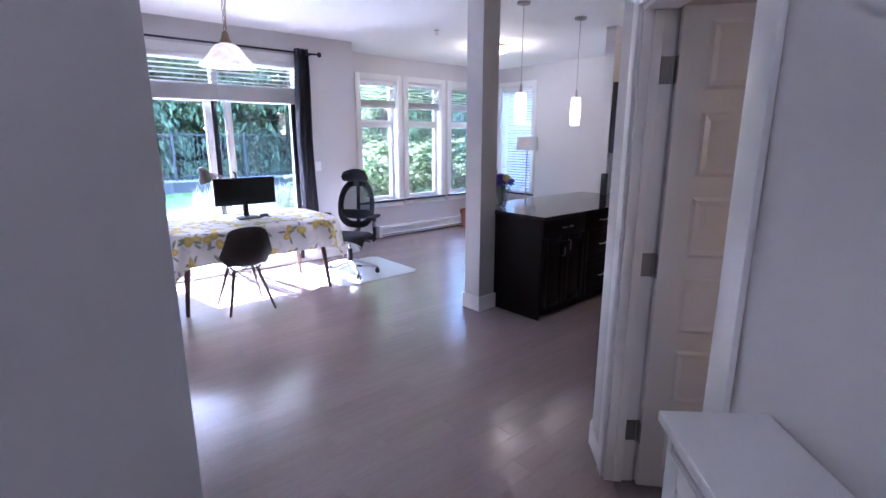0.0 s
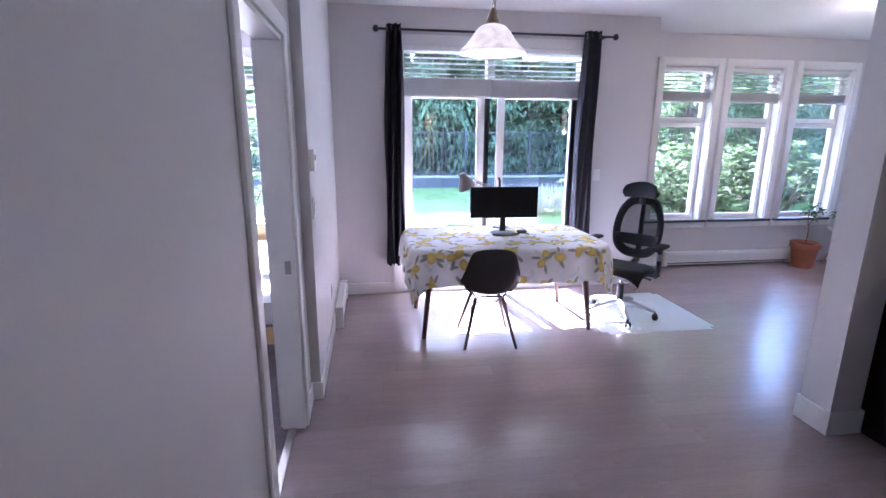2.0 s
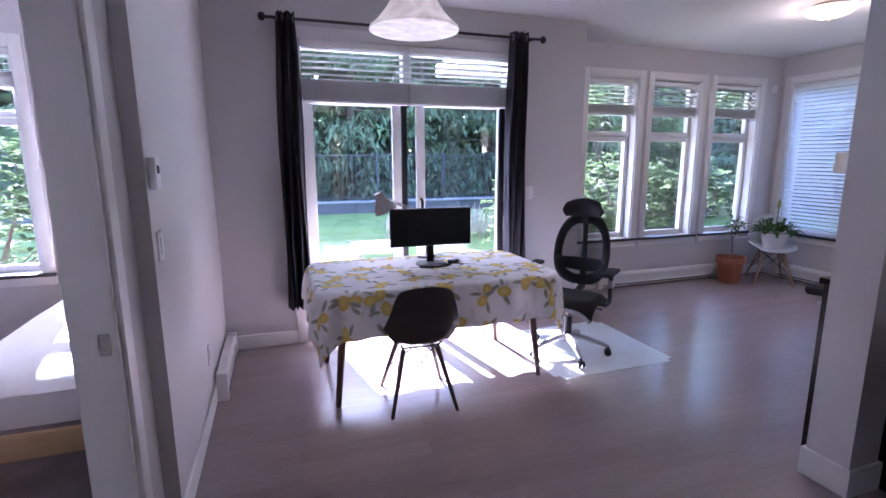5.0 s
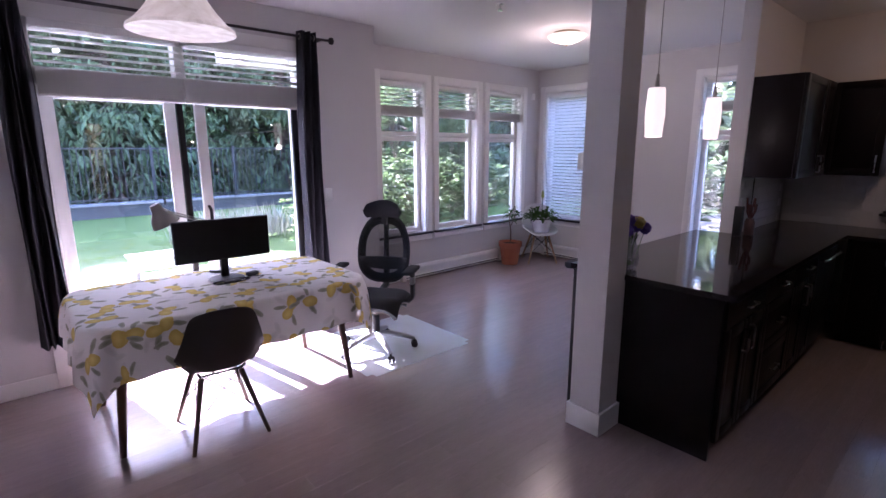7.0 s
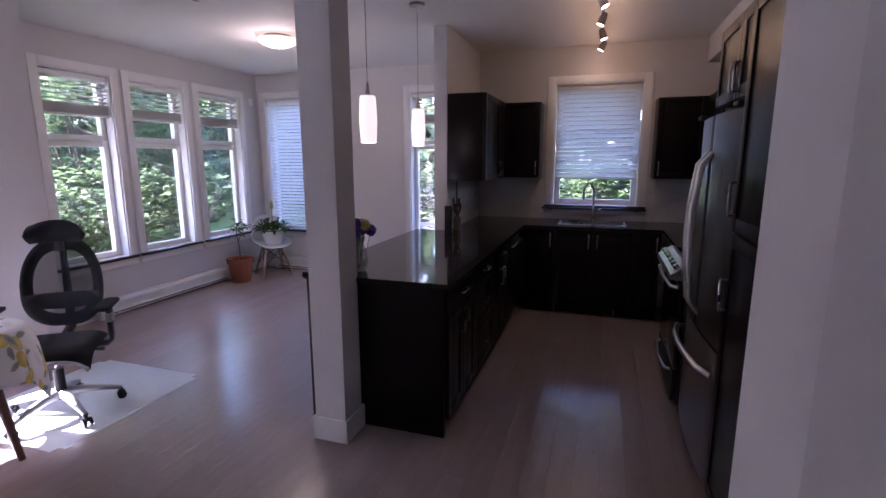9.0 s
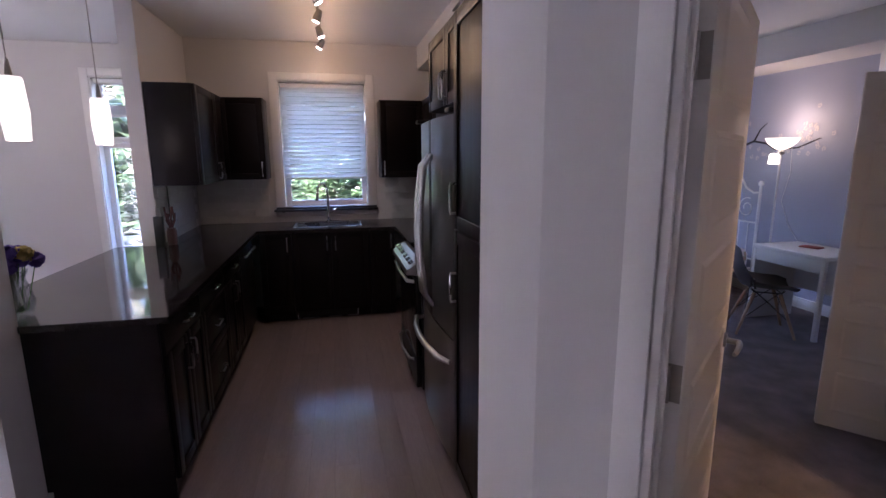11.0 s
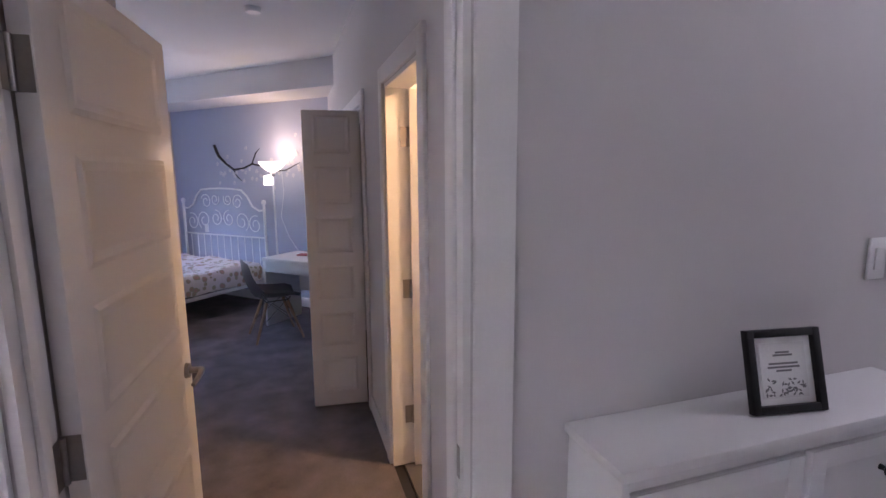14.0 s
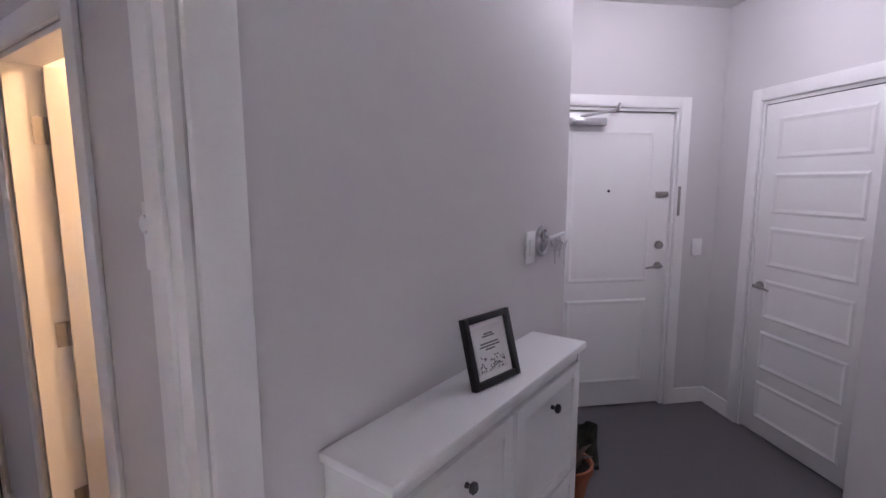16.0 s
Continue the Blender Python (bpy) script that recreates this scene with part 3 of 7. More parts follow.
# ---- doors ----
def panel_door(parent, m, w, h, rows, cols=1, t=0.04, name="leaf", margin=0.11, material=None):
    """A moulded door leaf in its own frame: x along the width, y through it; panels are raised fields in sunk bands."""
    material = material or DOOR_WHITE
    leaf = part(name, box(0, w, 0, t, 0, h, m, 0.003), material, parent)
    for z0, z1 in rows:
        for y in (0.0, t):
            s = -1 if y == 0.0 else 1
            bm = bmesh.new()
            a, b = margin, w - margin
            # sunk frame: four slopes and a raised field, slightly proud of the leaf
            fr = [(a, z0), (b, z0), (b, z1), (a, z1)]
            g = 0.014
            ins = [(a + g, z0 + g), (b - g, z0 + g), (b - g, z1 - g), (a + g, z1 - g)]
            k = 0.034
            fld = [(a + k, z0 + k), (b - k, z0 + k), (b - k, z1 - k), (a + k, z1 - k)]
            o = [bm.verts.new((x, y + s * 0.0006, z)) for x, z in fr]
            i = [bm.verts.new((x, y + s * 0.006, z)) for x, z in ins]
            q = [bm.verts.new((x, y + s * 0.0022, z)) for x, z in fld]
            for n in range(4):
                bm.faces.new((o[n], o[(n + 1) % 4], i[(n + 1) % 4], i[n]))
                bm.faces.new((i[n], i[(n + 1) % 4], q[(n + 1) % 4], q[n]))
            bm.faces.new(q)
            bmesh.ops.transform(bm, matrix=m, verts=bm.verts[:])
            part("door_panel", bm, material, leaf, smooth=False)
    return leaf


def lever(parent, m, x, z, y, s, way):
    """A lever handle on the face y of a door; s: outwards sign, way: towards which it points."""
    bm = bmesh.new()
    bm_cyl(bm, (x, y, z), (x, y + s * 0.012, z), 0.027, 0.025, 20)
    bm_cyl(bm, (x, y + s * 0.012, z), (x, y + s * 0.05, z), 0.011, 0.011, 12)
    bm_tube(bm, [(x, y + s * 0.05, z), (x + way * 0.03, y + s * 0.056, z + 0.001), (x + way * 0.075, y + s * 0.056, z), (x + way * 0.115, y + s * 0.05, z - 0.008)], [0.011, 0.010, 0.0085, 0.007], 10)
    bmesh.ops.transform(bm, matrix=m, verts=bm.verts[:])
    return part("door_handle", bm, NICKEL, parent, "satin nickel lever handle")


def hinge(parent, m, x, y, z):
    bm = bmesh.new()
    bm_box(bm, x - 0.033, x + 0.033, y - 0.0025, y + 0.0025, z - 0.05, z + 0.05, m, 0.002)
    bm_cyl(bm, m @ Vector((x, y - 0.006, z - 0.05)), m @ Vector((x, y - 0.006, z + 0.05)), 0.007, n=10)
    return part("hinge", bm, NICKEL, parent, "satin nickel butt hinge")


SIX = [(0.10 + 0.325 * k, 0.10 + 0.325 * k + 0.245) for k in range(6)]
FIVE = [(0.12 + 0.385 * k, 0.12 + 0.385 * k + 0.30) for k in range(5)]

# Entry door
em, _ = line((1.21, -1.15), (-0.45, -1.15), 1)
ed = thing("door_entry", Matrix(), "white three-panel entry door with closer and deadbolt", "door", kind="structure")
e0, e1 = 1.21 - ENT[1], 1.21 - ENT[0]
casing(ed, em, e0, e1, 2.085, 0.078, 0.018, 0.14, False)
dm = em @ Matrix.Translation((e0 + 0.02, 0.02, 0.012))
EW = e1 - e0 - 0.04
leaf = panel_door(ed, dm, EW, 2.05, [(0.17, 0.78), (0.90, 1.93)], 1, 0.045, margin=0.14)
lever(leaf, dm, EW - 0.065, 1.01, 0.0, -1, -1)
part("deadbolt", cyl(dm @ Vector((EW - 0.065, 0, 1.155)), dm @ Vector((EW - 0.065, -0.02, 1.155)), 0.03, 0.026, 20), NICKEL, leaf)
part("peephole", cyl(dm @ Vector((EW - 0.455, 0, 1.53)), dm @ Vector((EW - 0.455, -0.006, 1.53)), 0.01, 0.01, 12), BLACK, leaf)
part("door_guard", box(EW - 0.11, EW - 0.02, -0.016, 0, 1.49, 1.525, dm, 0.003), NICKEL, leaf)
part("guard_bar", box(EW + 0.035, EW + 0.05, -0.05, -0.02, 1.36, 1.56, dm, 0.004), NICKEL, ed)
part("door_closer", box(0.12, 0.36, -0.06, 0.0, 1.955, 2.005, dm, 0.006), STEEL, leaf)
part("closer_arm", tube([dm @ Vector(p) for p in ((0.18, -0.05, 2.01), (0.36, -0.20, 2.035), (0.46, -0.03, 2.10))], 0.009), STEEL, leaf)
part("head_stop", box(0.0, EW, -0.006, 0.0, 2.052, 2.062, dm), NICKEL, ed)
part("strike", box(EW + 0.004, EW + 0.016, -0.02, 0.0, 0.97, 1.05, dm), BLACK, ed)

# Closet door of the entry
cm, _ = line((-0.45, -1.15), (-0.45, 0.31), 1)
cd = thing("door_closet", Matrix(), "white six-panel entry closet door, closed", "door", kind="structure")
c0, c1 = CLO[0] + 1.15, CLO[1] + 1.15
casing(cd, cm, c0, c1, 2.085, 0.08, 0.018, 0.12, False)
dm = cm @ Matrix.Translation((c0 + 0.02, 0.004, 0.012))
CW = c1 - c0 - 0.04
leaf = panel_door(cd, dm, CW, 2.05, SIX, margin=0.10)
lever(leaf, dm, 0.07, 0.95, 0.0, -1, 1)
hinge(leaf, dm, CW + 0.006, -0.001, 0.30)
hinge(leaf, dm, CW + 0.006, -0.001, 1.80)
# A black strip paints the shade in the gap over the leaf.
part("head_gap", box(0, CW, 0.0, 0.02, 2.0505, 2.056, dm), BLACK, cd)

# Bedroom two doorway and its open door
hm, _ = line(HALL0, HALL1, -1)
bd = thing("door_bedroom_two", Matrix(), "white panelled bedroom door standing open into the room", "door", kind="structure")
casing(bd, hm, *BED2, 2.05, 0.072, first=0.10)
hx = BED2[1] - 0.02
op = hm @ Matrix.Translation((hx, 0.118, 0.015)) @ Matrix.Rotation(radians(94.6), 4, "Z") @ Matrix.Translation((0.014, -0.002, 0))
leaf = panel_door(bd, op, 0.765, 2.02, SIX, margin=0.10)
for yy, sg in ((0.0, -1), (0.04, 1)):
    lever(leaf, op, 0.70, 0.93, yy, sg, -1)
for z in (0.27, 1.045, 1.815):
    bmh = bmesh.new()
    bm_box(bmh, hx - 0.0015, hx + 0.001, 0.075, 0.118, z - 0.05, z + 0.05, hm, 0.0)
    bm_box(bmh, -0.0015, 0.0, 0.004, 0.036, z - 0.065, z + 0.035, op)
    bm_cyl(bmh, hm @ Vector((hx - 0.002, 0.122, z - 0.05)), hm @ Vector((hx - 0.002, 0.122, z + 0.05)), 0.008, n=10)
    part("hinge", bmh, NICKEL, bd, "satin nickel butt hinge")
for a, b in ((BED2[0] + 0.0185, BED2[0] + 0.029), (BED2[1] - 0.029, BED2[1] - 0.0185)):
    part("door_stop", box(a, b, 0.036, 0.072, 0.0, 2.03, hm, 0.002), TRIM, bd)
part("strike_plate", box(BED2[0] + 0.0185, BED2[0] + 0.0205, 0.02, 0.055, 0.90, 0.98, hm), NICKEL, bd)

# Bath door, ajar inwards
wm, _ = line(BW0, BW1, -1)
btd = thing("door_bath", Matrix(), "white panelled bathroom door a little open", "door", kind="structure")
casing(btd, wm, *BATH, 2.055)
bx = BATH[1] - 0.02
op = wm @ Matrix.Translation((bx, 0.118, 0.012)) @ Matrix.Rotation(radians(180 - 78), 4, "Z")
leaf = panel_door(btd, op, 0.64, 2.02, SIX, margin=0.09)
for z in (0.30, 1.01, 1.80):
    bmh = bmesh.new()
    bm_box(bmh, bx - 0.0015, bx + 0.001, 0.07, 0.118, z - 0.05, z + 0.05, wm)
    bm_cyl(bmh, wm @ Vector((bx - 0.006, 0.112, z - 0.05)), wm @ Vector((bx - 0.006, 0.112, z + 0.05)), 0.008, n=10)
    part("hinge", bmh, NICKEL, btd, "dark nickel butt hinge")

# Folding closet door of bedroom two, standing open
cl = thing("door_bifold", Matrix(), "white panelled folding closet door folded open", "door", kind="structure")
casing(cl, wm, *CLOSET, 2.055, both=False)
for k, ang in ((0, 96), (1, 101)):
    op = wm @ Matrix.Translation((CLOSET[0] + 0.025 + 0.045 * k, -0.02, 0.02)) @ Matrix.Rotation(radians(-ang + 12), 4, "Z")
    panel_door(cl, op, 0.36, 2.0, SIX, t=0.034, margin=0.06)

# Bedroom one doorway, the door swung away inside
w1m, _ = line((1.15, 1.46), (1.15, 4.395), 1)
b1 = thing("door_bedroom_one", Matrix(), "white cased bedroom doorway, its door swung inside", "door", kind="structure")
casing(b1, w1m, BED1[0] - 1.46, BED1[1] - 1.46, 2.05)
op = Matrix.Translation((1.02, BED1[0] + 0.02, 0.015)) @ Matrix.Rotation(radians(176), 4, "Z")
panel_door(b1, op, 0.80, 2.02, SIX)
part("strike_plate", box(BED1[1] - 1.46 - 0.0205, BED1[1] - 1.46 - 0.0185, 0.02, 0.05, 0.90, 0.97, w1m), NICKEL, b1)
part("threshold_strip", box(BED1[0] - 1.46 + 0.02, BED1[1] - 1.46 - 0.02, 0.05, 0.09, 0.0, 0.008, w1m), NICKEL, b1)


# ---- dining table and what stands on it ----
def lemon_cloth():
    """White cotton printed with sprigs: two lemons and a few leaves in each cell of a loose grid, turned at random."""
    m = bpy.data.materials.new("lemon print cotton")
    m.use_nodes = True
    nt = m.node_tree
    N, L = nt.nodes.new, nt.links.new
    b = nt.nodes["Principled BSDF"]
    b.inputs["Roughness"].default_value = 0.75
    uv = N("ShaderNodeTexCoord")
    warp = N("ShaderNodeTexNoise")
    warp.inputs["Scale"].default_value = 22
    L(uv.outputs["UV"], warp.inputs["Vector"])
    off = N("ShaderNodeVectorMath")
    off.operation = "MULTIPLY_ADD"
    off.inputs[1].default_value = (0.016, 0.016, 0)
    L(warp.outputs["Color"], off.inputs[0])
    L(uv.outputs["UV"], off.inputs[2])

    def sprigs(scale, seed, rnd):
        """Offset from the middle of the cell, in metres, turned by the cell's own angle."""
        mp = N("ShaderNodeMapping")
        mp.inputs["Location"].default_value = (seed, seed * 0.7, 0)
        L(off.outputs[0], mp.inputs[0])
        v = N("ShaderNodeTexVoronoi")
        v.voronoi_dimensions = "2D"
        v.inputs["Scale"].default_value = scale
        v.inputs["Randomness"].default_value = rnd
        L(mp.outputs[0], v.inputs["Vector"])
        d = N("ShaderNodeVectorMath")
        d.operation = "SUBTRACT"
        L(mp.outputs[0], d.inputs[0])
        L(v.outputs["Position"], d.inputs[1])
        sep = N("ShaderNodeSeparateColor")
        L(v.outputs["Color"], sep.inputs[0])
        ang = N("ShaderNodeMath")
        ang.operation = "MULTIPLY"
        ang.inputs[1].default_value = 6.283
        L(sep.outputs[0], ang.inputs[0])
        ro = N("ShaderNodeVectorRotate")
        ro.rotation_type = "Z_AXIS"
        L(d.outputs[0], ro.inputs["Vector"])
        L(ang.outputs[0], ro.inputs["Angle"])
        return ro.outputs[0]

    def oval(p, x, y, rx, ry, turn):
        mp = N("ShaderNodeMapping")
        mp.vector_type = "TEXTURE"
        mp.inputs["Location"].default_value = (x, y, 0)
        mp.inputs["Rotation"].default_value = (0, 0, turn)
        mp.inputs["Scale"].default_value = (rx, ry, 1)
        L(p, mp.inputs[0])
        ln = N("ShaderNodeVectorMath")
        ln.operation = "LENGTH"
        L(mp.outputs[0], ln.inputs[0])
        lt = N("ShaderNodeMath")
        lt.operation = "LESS_THAN"
        lt.inputs[1].default_value = 1.0
        L(ln.outputs["Value"], lt.inputs[0])
        return ln.outputs["Value"], lt.outputs[0]

    def mix(a, bcol, fac):
        x = N("ShaderNodeMix")
        x.data_type = "RGBA"
        L(fac, x.inputs[0])
        for val, slot in ((a, x.inputs[6]), (bcol, x.inputs[7])):
            if isinstance(val, tuple):
                slot.default_value = (*val, 1)
            else:
                L(val, slot)
        return x.outputs[2]

    def ramp(value, inner, outer):
        rmp = N("ShaderNodeValToRGB")
        rmp.color_ramp.elements[0].color = (*inner, 1)
        rmp.color_ramp.elements[1].color = (*outer, 1)
        L(value, rmp.inputs[0])
        return rmp.outputs[0]

    col = (0.84, 0.83, 0.83)
    # pale grey shadow leaves of the print, then the sprigs
    p = sprigs(5.6, 3.1, 0.8)
    for x, y, rx, ry, turn in ((0.0, 0.0, 0.050, 0.018, 0.3), (0.045, 0.03, 0.040, 0.015, 1.4)):
        d, inside_it = oval(p, x, y, rx, ry, turn)
        col = mix(col, ramp(d, (0.70, 0.70, 0.69), (0.78, 0.77, 0.77)), inside_it)
    for scale, seed in ((4.3, 0.4), (2.9, 7.7)):
        p = sprigs(scale, seed, 0.55)
        for x, y, rx, ry, turn in ((0.070, 0.038, 0.042, 0.015, 0.6), (-0.060, 0.046, 0.040, 0.014, 2.3), (0.010, -0.066, 0.038, 0.013, -1.2)):
            d, inside_it = oval(p, x, y, rx, ry, turn)
            col = mix(col, ramp(d, (0.27, 0.29, 0.20), (0.46, 0.47, 0.41)), inside_it)
        for x, y, rx, ry, turn in ((-0.030, 0.0, 0.047, 0.033, 0.4), (0.036, -0.014, 0.042, 0.031, -0.6))[:2 if scale > 4 else 1]:
            d, inside_it = oval(p, x, y, rx, ry, turn)
            col = mix(col, ramp(d, (0.82, 0.70, 0.25), (0.66, 0.51, 0.14)), inside_it)
    L(col, b.inputs["Base Color"])
    weave = N("ShaderNodeTexNoise")
    weave.inputs["Scale"].default_value = 500
    bp = N("ShaderNodeBump")
    bp.inputs["Strength"].default_value = 0.15
    bp.inputs["Distance"].default_value = 0.004
    L(weave.outputs[0], bp.inputs["Height"])
    L(bp.outputs[0], b.inputs["Normal"])
    tr, mx = N("ShaderNodeBsdfTranslucent"), N("ShaderNodeMixShader")
    L(col, tr.inputs[0])
    mx.inputs[0].default_value = 0.22
    L(b.outputs[0], mx.inputs[1])
    L(tr.outputs[0], mx.inputs[2])
    L(mx.outputs[0], nt.nodes["Material Output"].inputs[0])
    return m


TX, TY, TABLE_Z = 2.64, 5.57, 0.75
HX, HY = 0.80, 0.48  # half sizes of the top
table = thing("dining_table", Matrix.Translation((TX, TY, 0)), "walnut dining table with splayed tapered legs", "table")


def top_outline(n, grow=0.0):
    pts = []
    for k in range(n):
        a = 2 * math.pi * k / n
        c, s = math.cos(a), math.sin(a)
        p = 5.0
        r = (abs(c) ** p + abs(s) ** p) ** (-1 / p)
        pts.append(((HX + grow) * c * r, (HY + grow) * s * r))
    return pts


bm = bmesh.new()
lo = [bm.verts.new((x, y, TABLE_Z - 0.028)) for x, y in top_outline(64, -0.01)]
hi = [bm.verts.new((x, y, TABLE_Z)) for x, y in top_outline(64)]
bm.faces.new(lo[::-1])
bm.faces.new(hi)
for k in range(64):
    bm.faces.new((lo[k], lo[(k + 1) % 64], hi[(k + 1) % 64], hi[k]))
part("tabletop", bm, WALNUT, table)
for sx, sy in ((-1, -1), (1, -1), (1, 1), (-1, 1)):
    part("leg", cyl((sx * 0.70, sy * 0.36, 0.0), (sx * 0.63, sy * 0.31, TABLE_Z - 0.09), 0.017, 0.032, 16), WALNUT, table)
for sy in (-1, 1):
    part("apron", box(-0.60, 0.60, sy * 0.31 - 0.011, sy * 0.31 + 0.011, TABLE_Z - 0.11, TABLE_Z - 0.029), WALNUT, table)

OVER = {"front": 0.29, "back": 0.16, "side": 0.24}
CXH, CYF, CYB = HX + OVER["side"], HY + OVER["front"], HY + OVER["back"]


def cloth_point(u, v):
    """A flat cloth dropped over the top: what passes the edge hangs, pulled out in folds at the corners."""
    x, y = (u * 2 - 1) * CXH, -CYF + v * (CYF + CYB)
    cr = 0.17
    qx, qy = min(max(x, -HX + cr), HX - cr), min(max(y, -HY + cr), HY - cr)
    dx, dy = x - qx, y - qy
    d = math.hypot(dx, dy)
    z = TABLE_Z + 0.004
    if d <= cr:
        return Vector((x, y, z + 0.002 * noise.noise(Vector((x * 4, y * 4, 0)))))
    nx, ny = dx / d, dy / d
    r = d - cr
    ex, ey = qx + nx * cr, qy + ny * cr
    corner = min(abs(dx), abs(dy)) / max(abs(dx), abs(dy), 1e-6)
    fold = 0.016 * math.sin((ex - ey) * 24 + math.atan2(ny, nx) * 5) * min(1.0, r / 0.12) + 0.035 * corner * min(1.0, r / 0.15)
    bend = 0.02 * (1 - math.exp(-r / 0.02)) + 0.10 * r
    drop = max(0.0, r - 0.012 * (1 - math.exp(-r / 0.012)))
    out = bend + fold
    return Vector((ex + nx * out, ey + ny * out, z - drop * 0.975))


cloth = thing("tablecloth", Matrix.Translation((TX, TY, 0)), "white cotton tablecloth printed with yellow lemons and leaves", "tablecloth")
bm = sheet(cloth_point, 130, 90, 0.0012)
part("cloth", bm, lemon_cloth(), cloth, angle=80)
# the print is scaled in metres
cl_me = cloth.children[0].data
for d in cl_me.uv_layers[0].data:
    d.uv = (d.uv[0] * 2 * CXH, d.uv[1] * (CYF + CYB))

TOPZ = TABLE_Z + 0.0065
mon = thing("monitor", Matrix.Translation((2.70, 5.69, TOPZ)) @ Matrix.Rotation(radians(-1), 4, "Z"), "black ultrawide computer monitor, switched off", "monitor")
part("screen_body", box(-0.302, 0.302, -0.012, 0.020, 0.135, 0.408, None, 0.006), BLACK, mon)
part("screen", box(-0.294, 0.294, -0.0145, -0.0115, 0.149, 0.400), SCREEN, mon, "dark matt screen")
part("back_shell", box(-0.20, 0.20, 0.019, 0.05, 0.17, 0.34, None, 0.012), BLACK, mon)
part("neck", box(-0.025, 0.025, 0.015, 0.045, 0.008, 0.20, None, 0.005), BLACK, mon)
part("foot", lathe([(0.02, 0.014), (0.10, 0.010), (0.115, 0.004), (0.115, 0.0), (0.02, 0.0)], 32, (0, 0.0, 0)), BLACK, mon)
brick = thing("power_brick", Matrix.Translation((2.86, 5.66, TOPZ)) @ Matrix.Rotation(radians(20), 4, "Z"), "small black box beside the monitor foot", "adapter")
part("case", box(-0.04, 0.04, -0.022, 0.022, 0, 0.028, None, 0.006), BLACK, brick)
cord = thing("cable", Matrix.Translation((2.70, 5.60, TOPZ)), "black cable coiled on the tablecloth", "cable")
part("wire", tube([(0.11 * math.cos(a) * (1 + 0.05 * a / 6) - 0.01, 0.042 * math.sin(a) - 0.03, 0.004 + 0.0006 * a) for a in [0.25 * k for k in range(58)]], 0.003, 6), BLACK, cord)
cord2 = thing("cable", Matrix.Translation((2.84, 5.60, TOPZ)), "black cable lying on the tablecloth", "cable")
part("wire", tube([(0.02 + 0.05 * math.sin(k * 0.5), -0.05 + 0.012 * k, 0.004) for k in range(9)], 0.003, 6), BLACK, cord2)

GREY_METAL = mat("grey lamp metal", (0.30, 0.28, 0.28), 0.35, 0.6)
lamp = thing("desk_lamp", Matrix.Translation((2.74, 5.95, TOPZ)), "grey metal swing-arm desk lamp behind the monitor", "lamp")
part("base", lathe([(0.012, 0.03), (0.03, 0.022), (0.07, 0.016), (0.075, 0.0), (0.01, 0.0)], 24), GREY_METAL, lamp)
part("lower_arm", cyl((0, 0, 0.02), (0.02, -0.01, 0.33), 0.007), GREY_METAL, lamp)
part("upper_arm", cyl((0.02, -0.01, 0.33), (-0.29, -0.03, 0.44), 0.006), GREY_METAL, lamp)
part("upper_arm", cyl((0.02, -0.03, 0.345), (-0.29, -0.05, 0.455), 0.004), GREY_METAL, lamp)
part("joint", cyl((0.02, -0.04, 0.335), (0.02, 0.01, 0.335), 0.014), BLACK, lamp)
sh = lathe([(0.02, 0.10), (0.032, 0.095), (0.038, 0.05), (0.075, 0.0), (0.088, -0.05), (0.084, -0.05), (0.07, 0.0), (0.03, 0.05)], 28)
bmesh.ops.transform(sh, matrix=Matrix.Translation((-0.34, -0.04, 0.42)) @ Matrix.Rotation(radians(-24), 4, "Y"), verts=sh.verts[:])
part("shade", sh, GREY_METAL, lamp)
part("switch", cyl((-0.315, -0.04, 0.51), (-0.312, -0.04, 0.54), 0.007), BLACK, lamp)


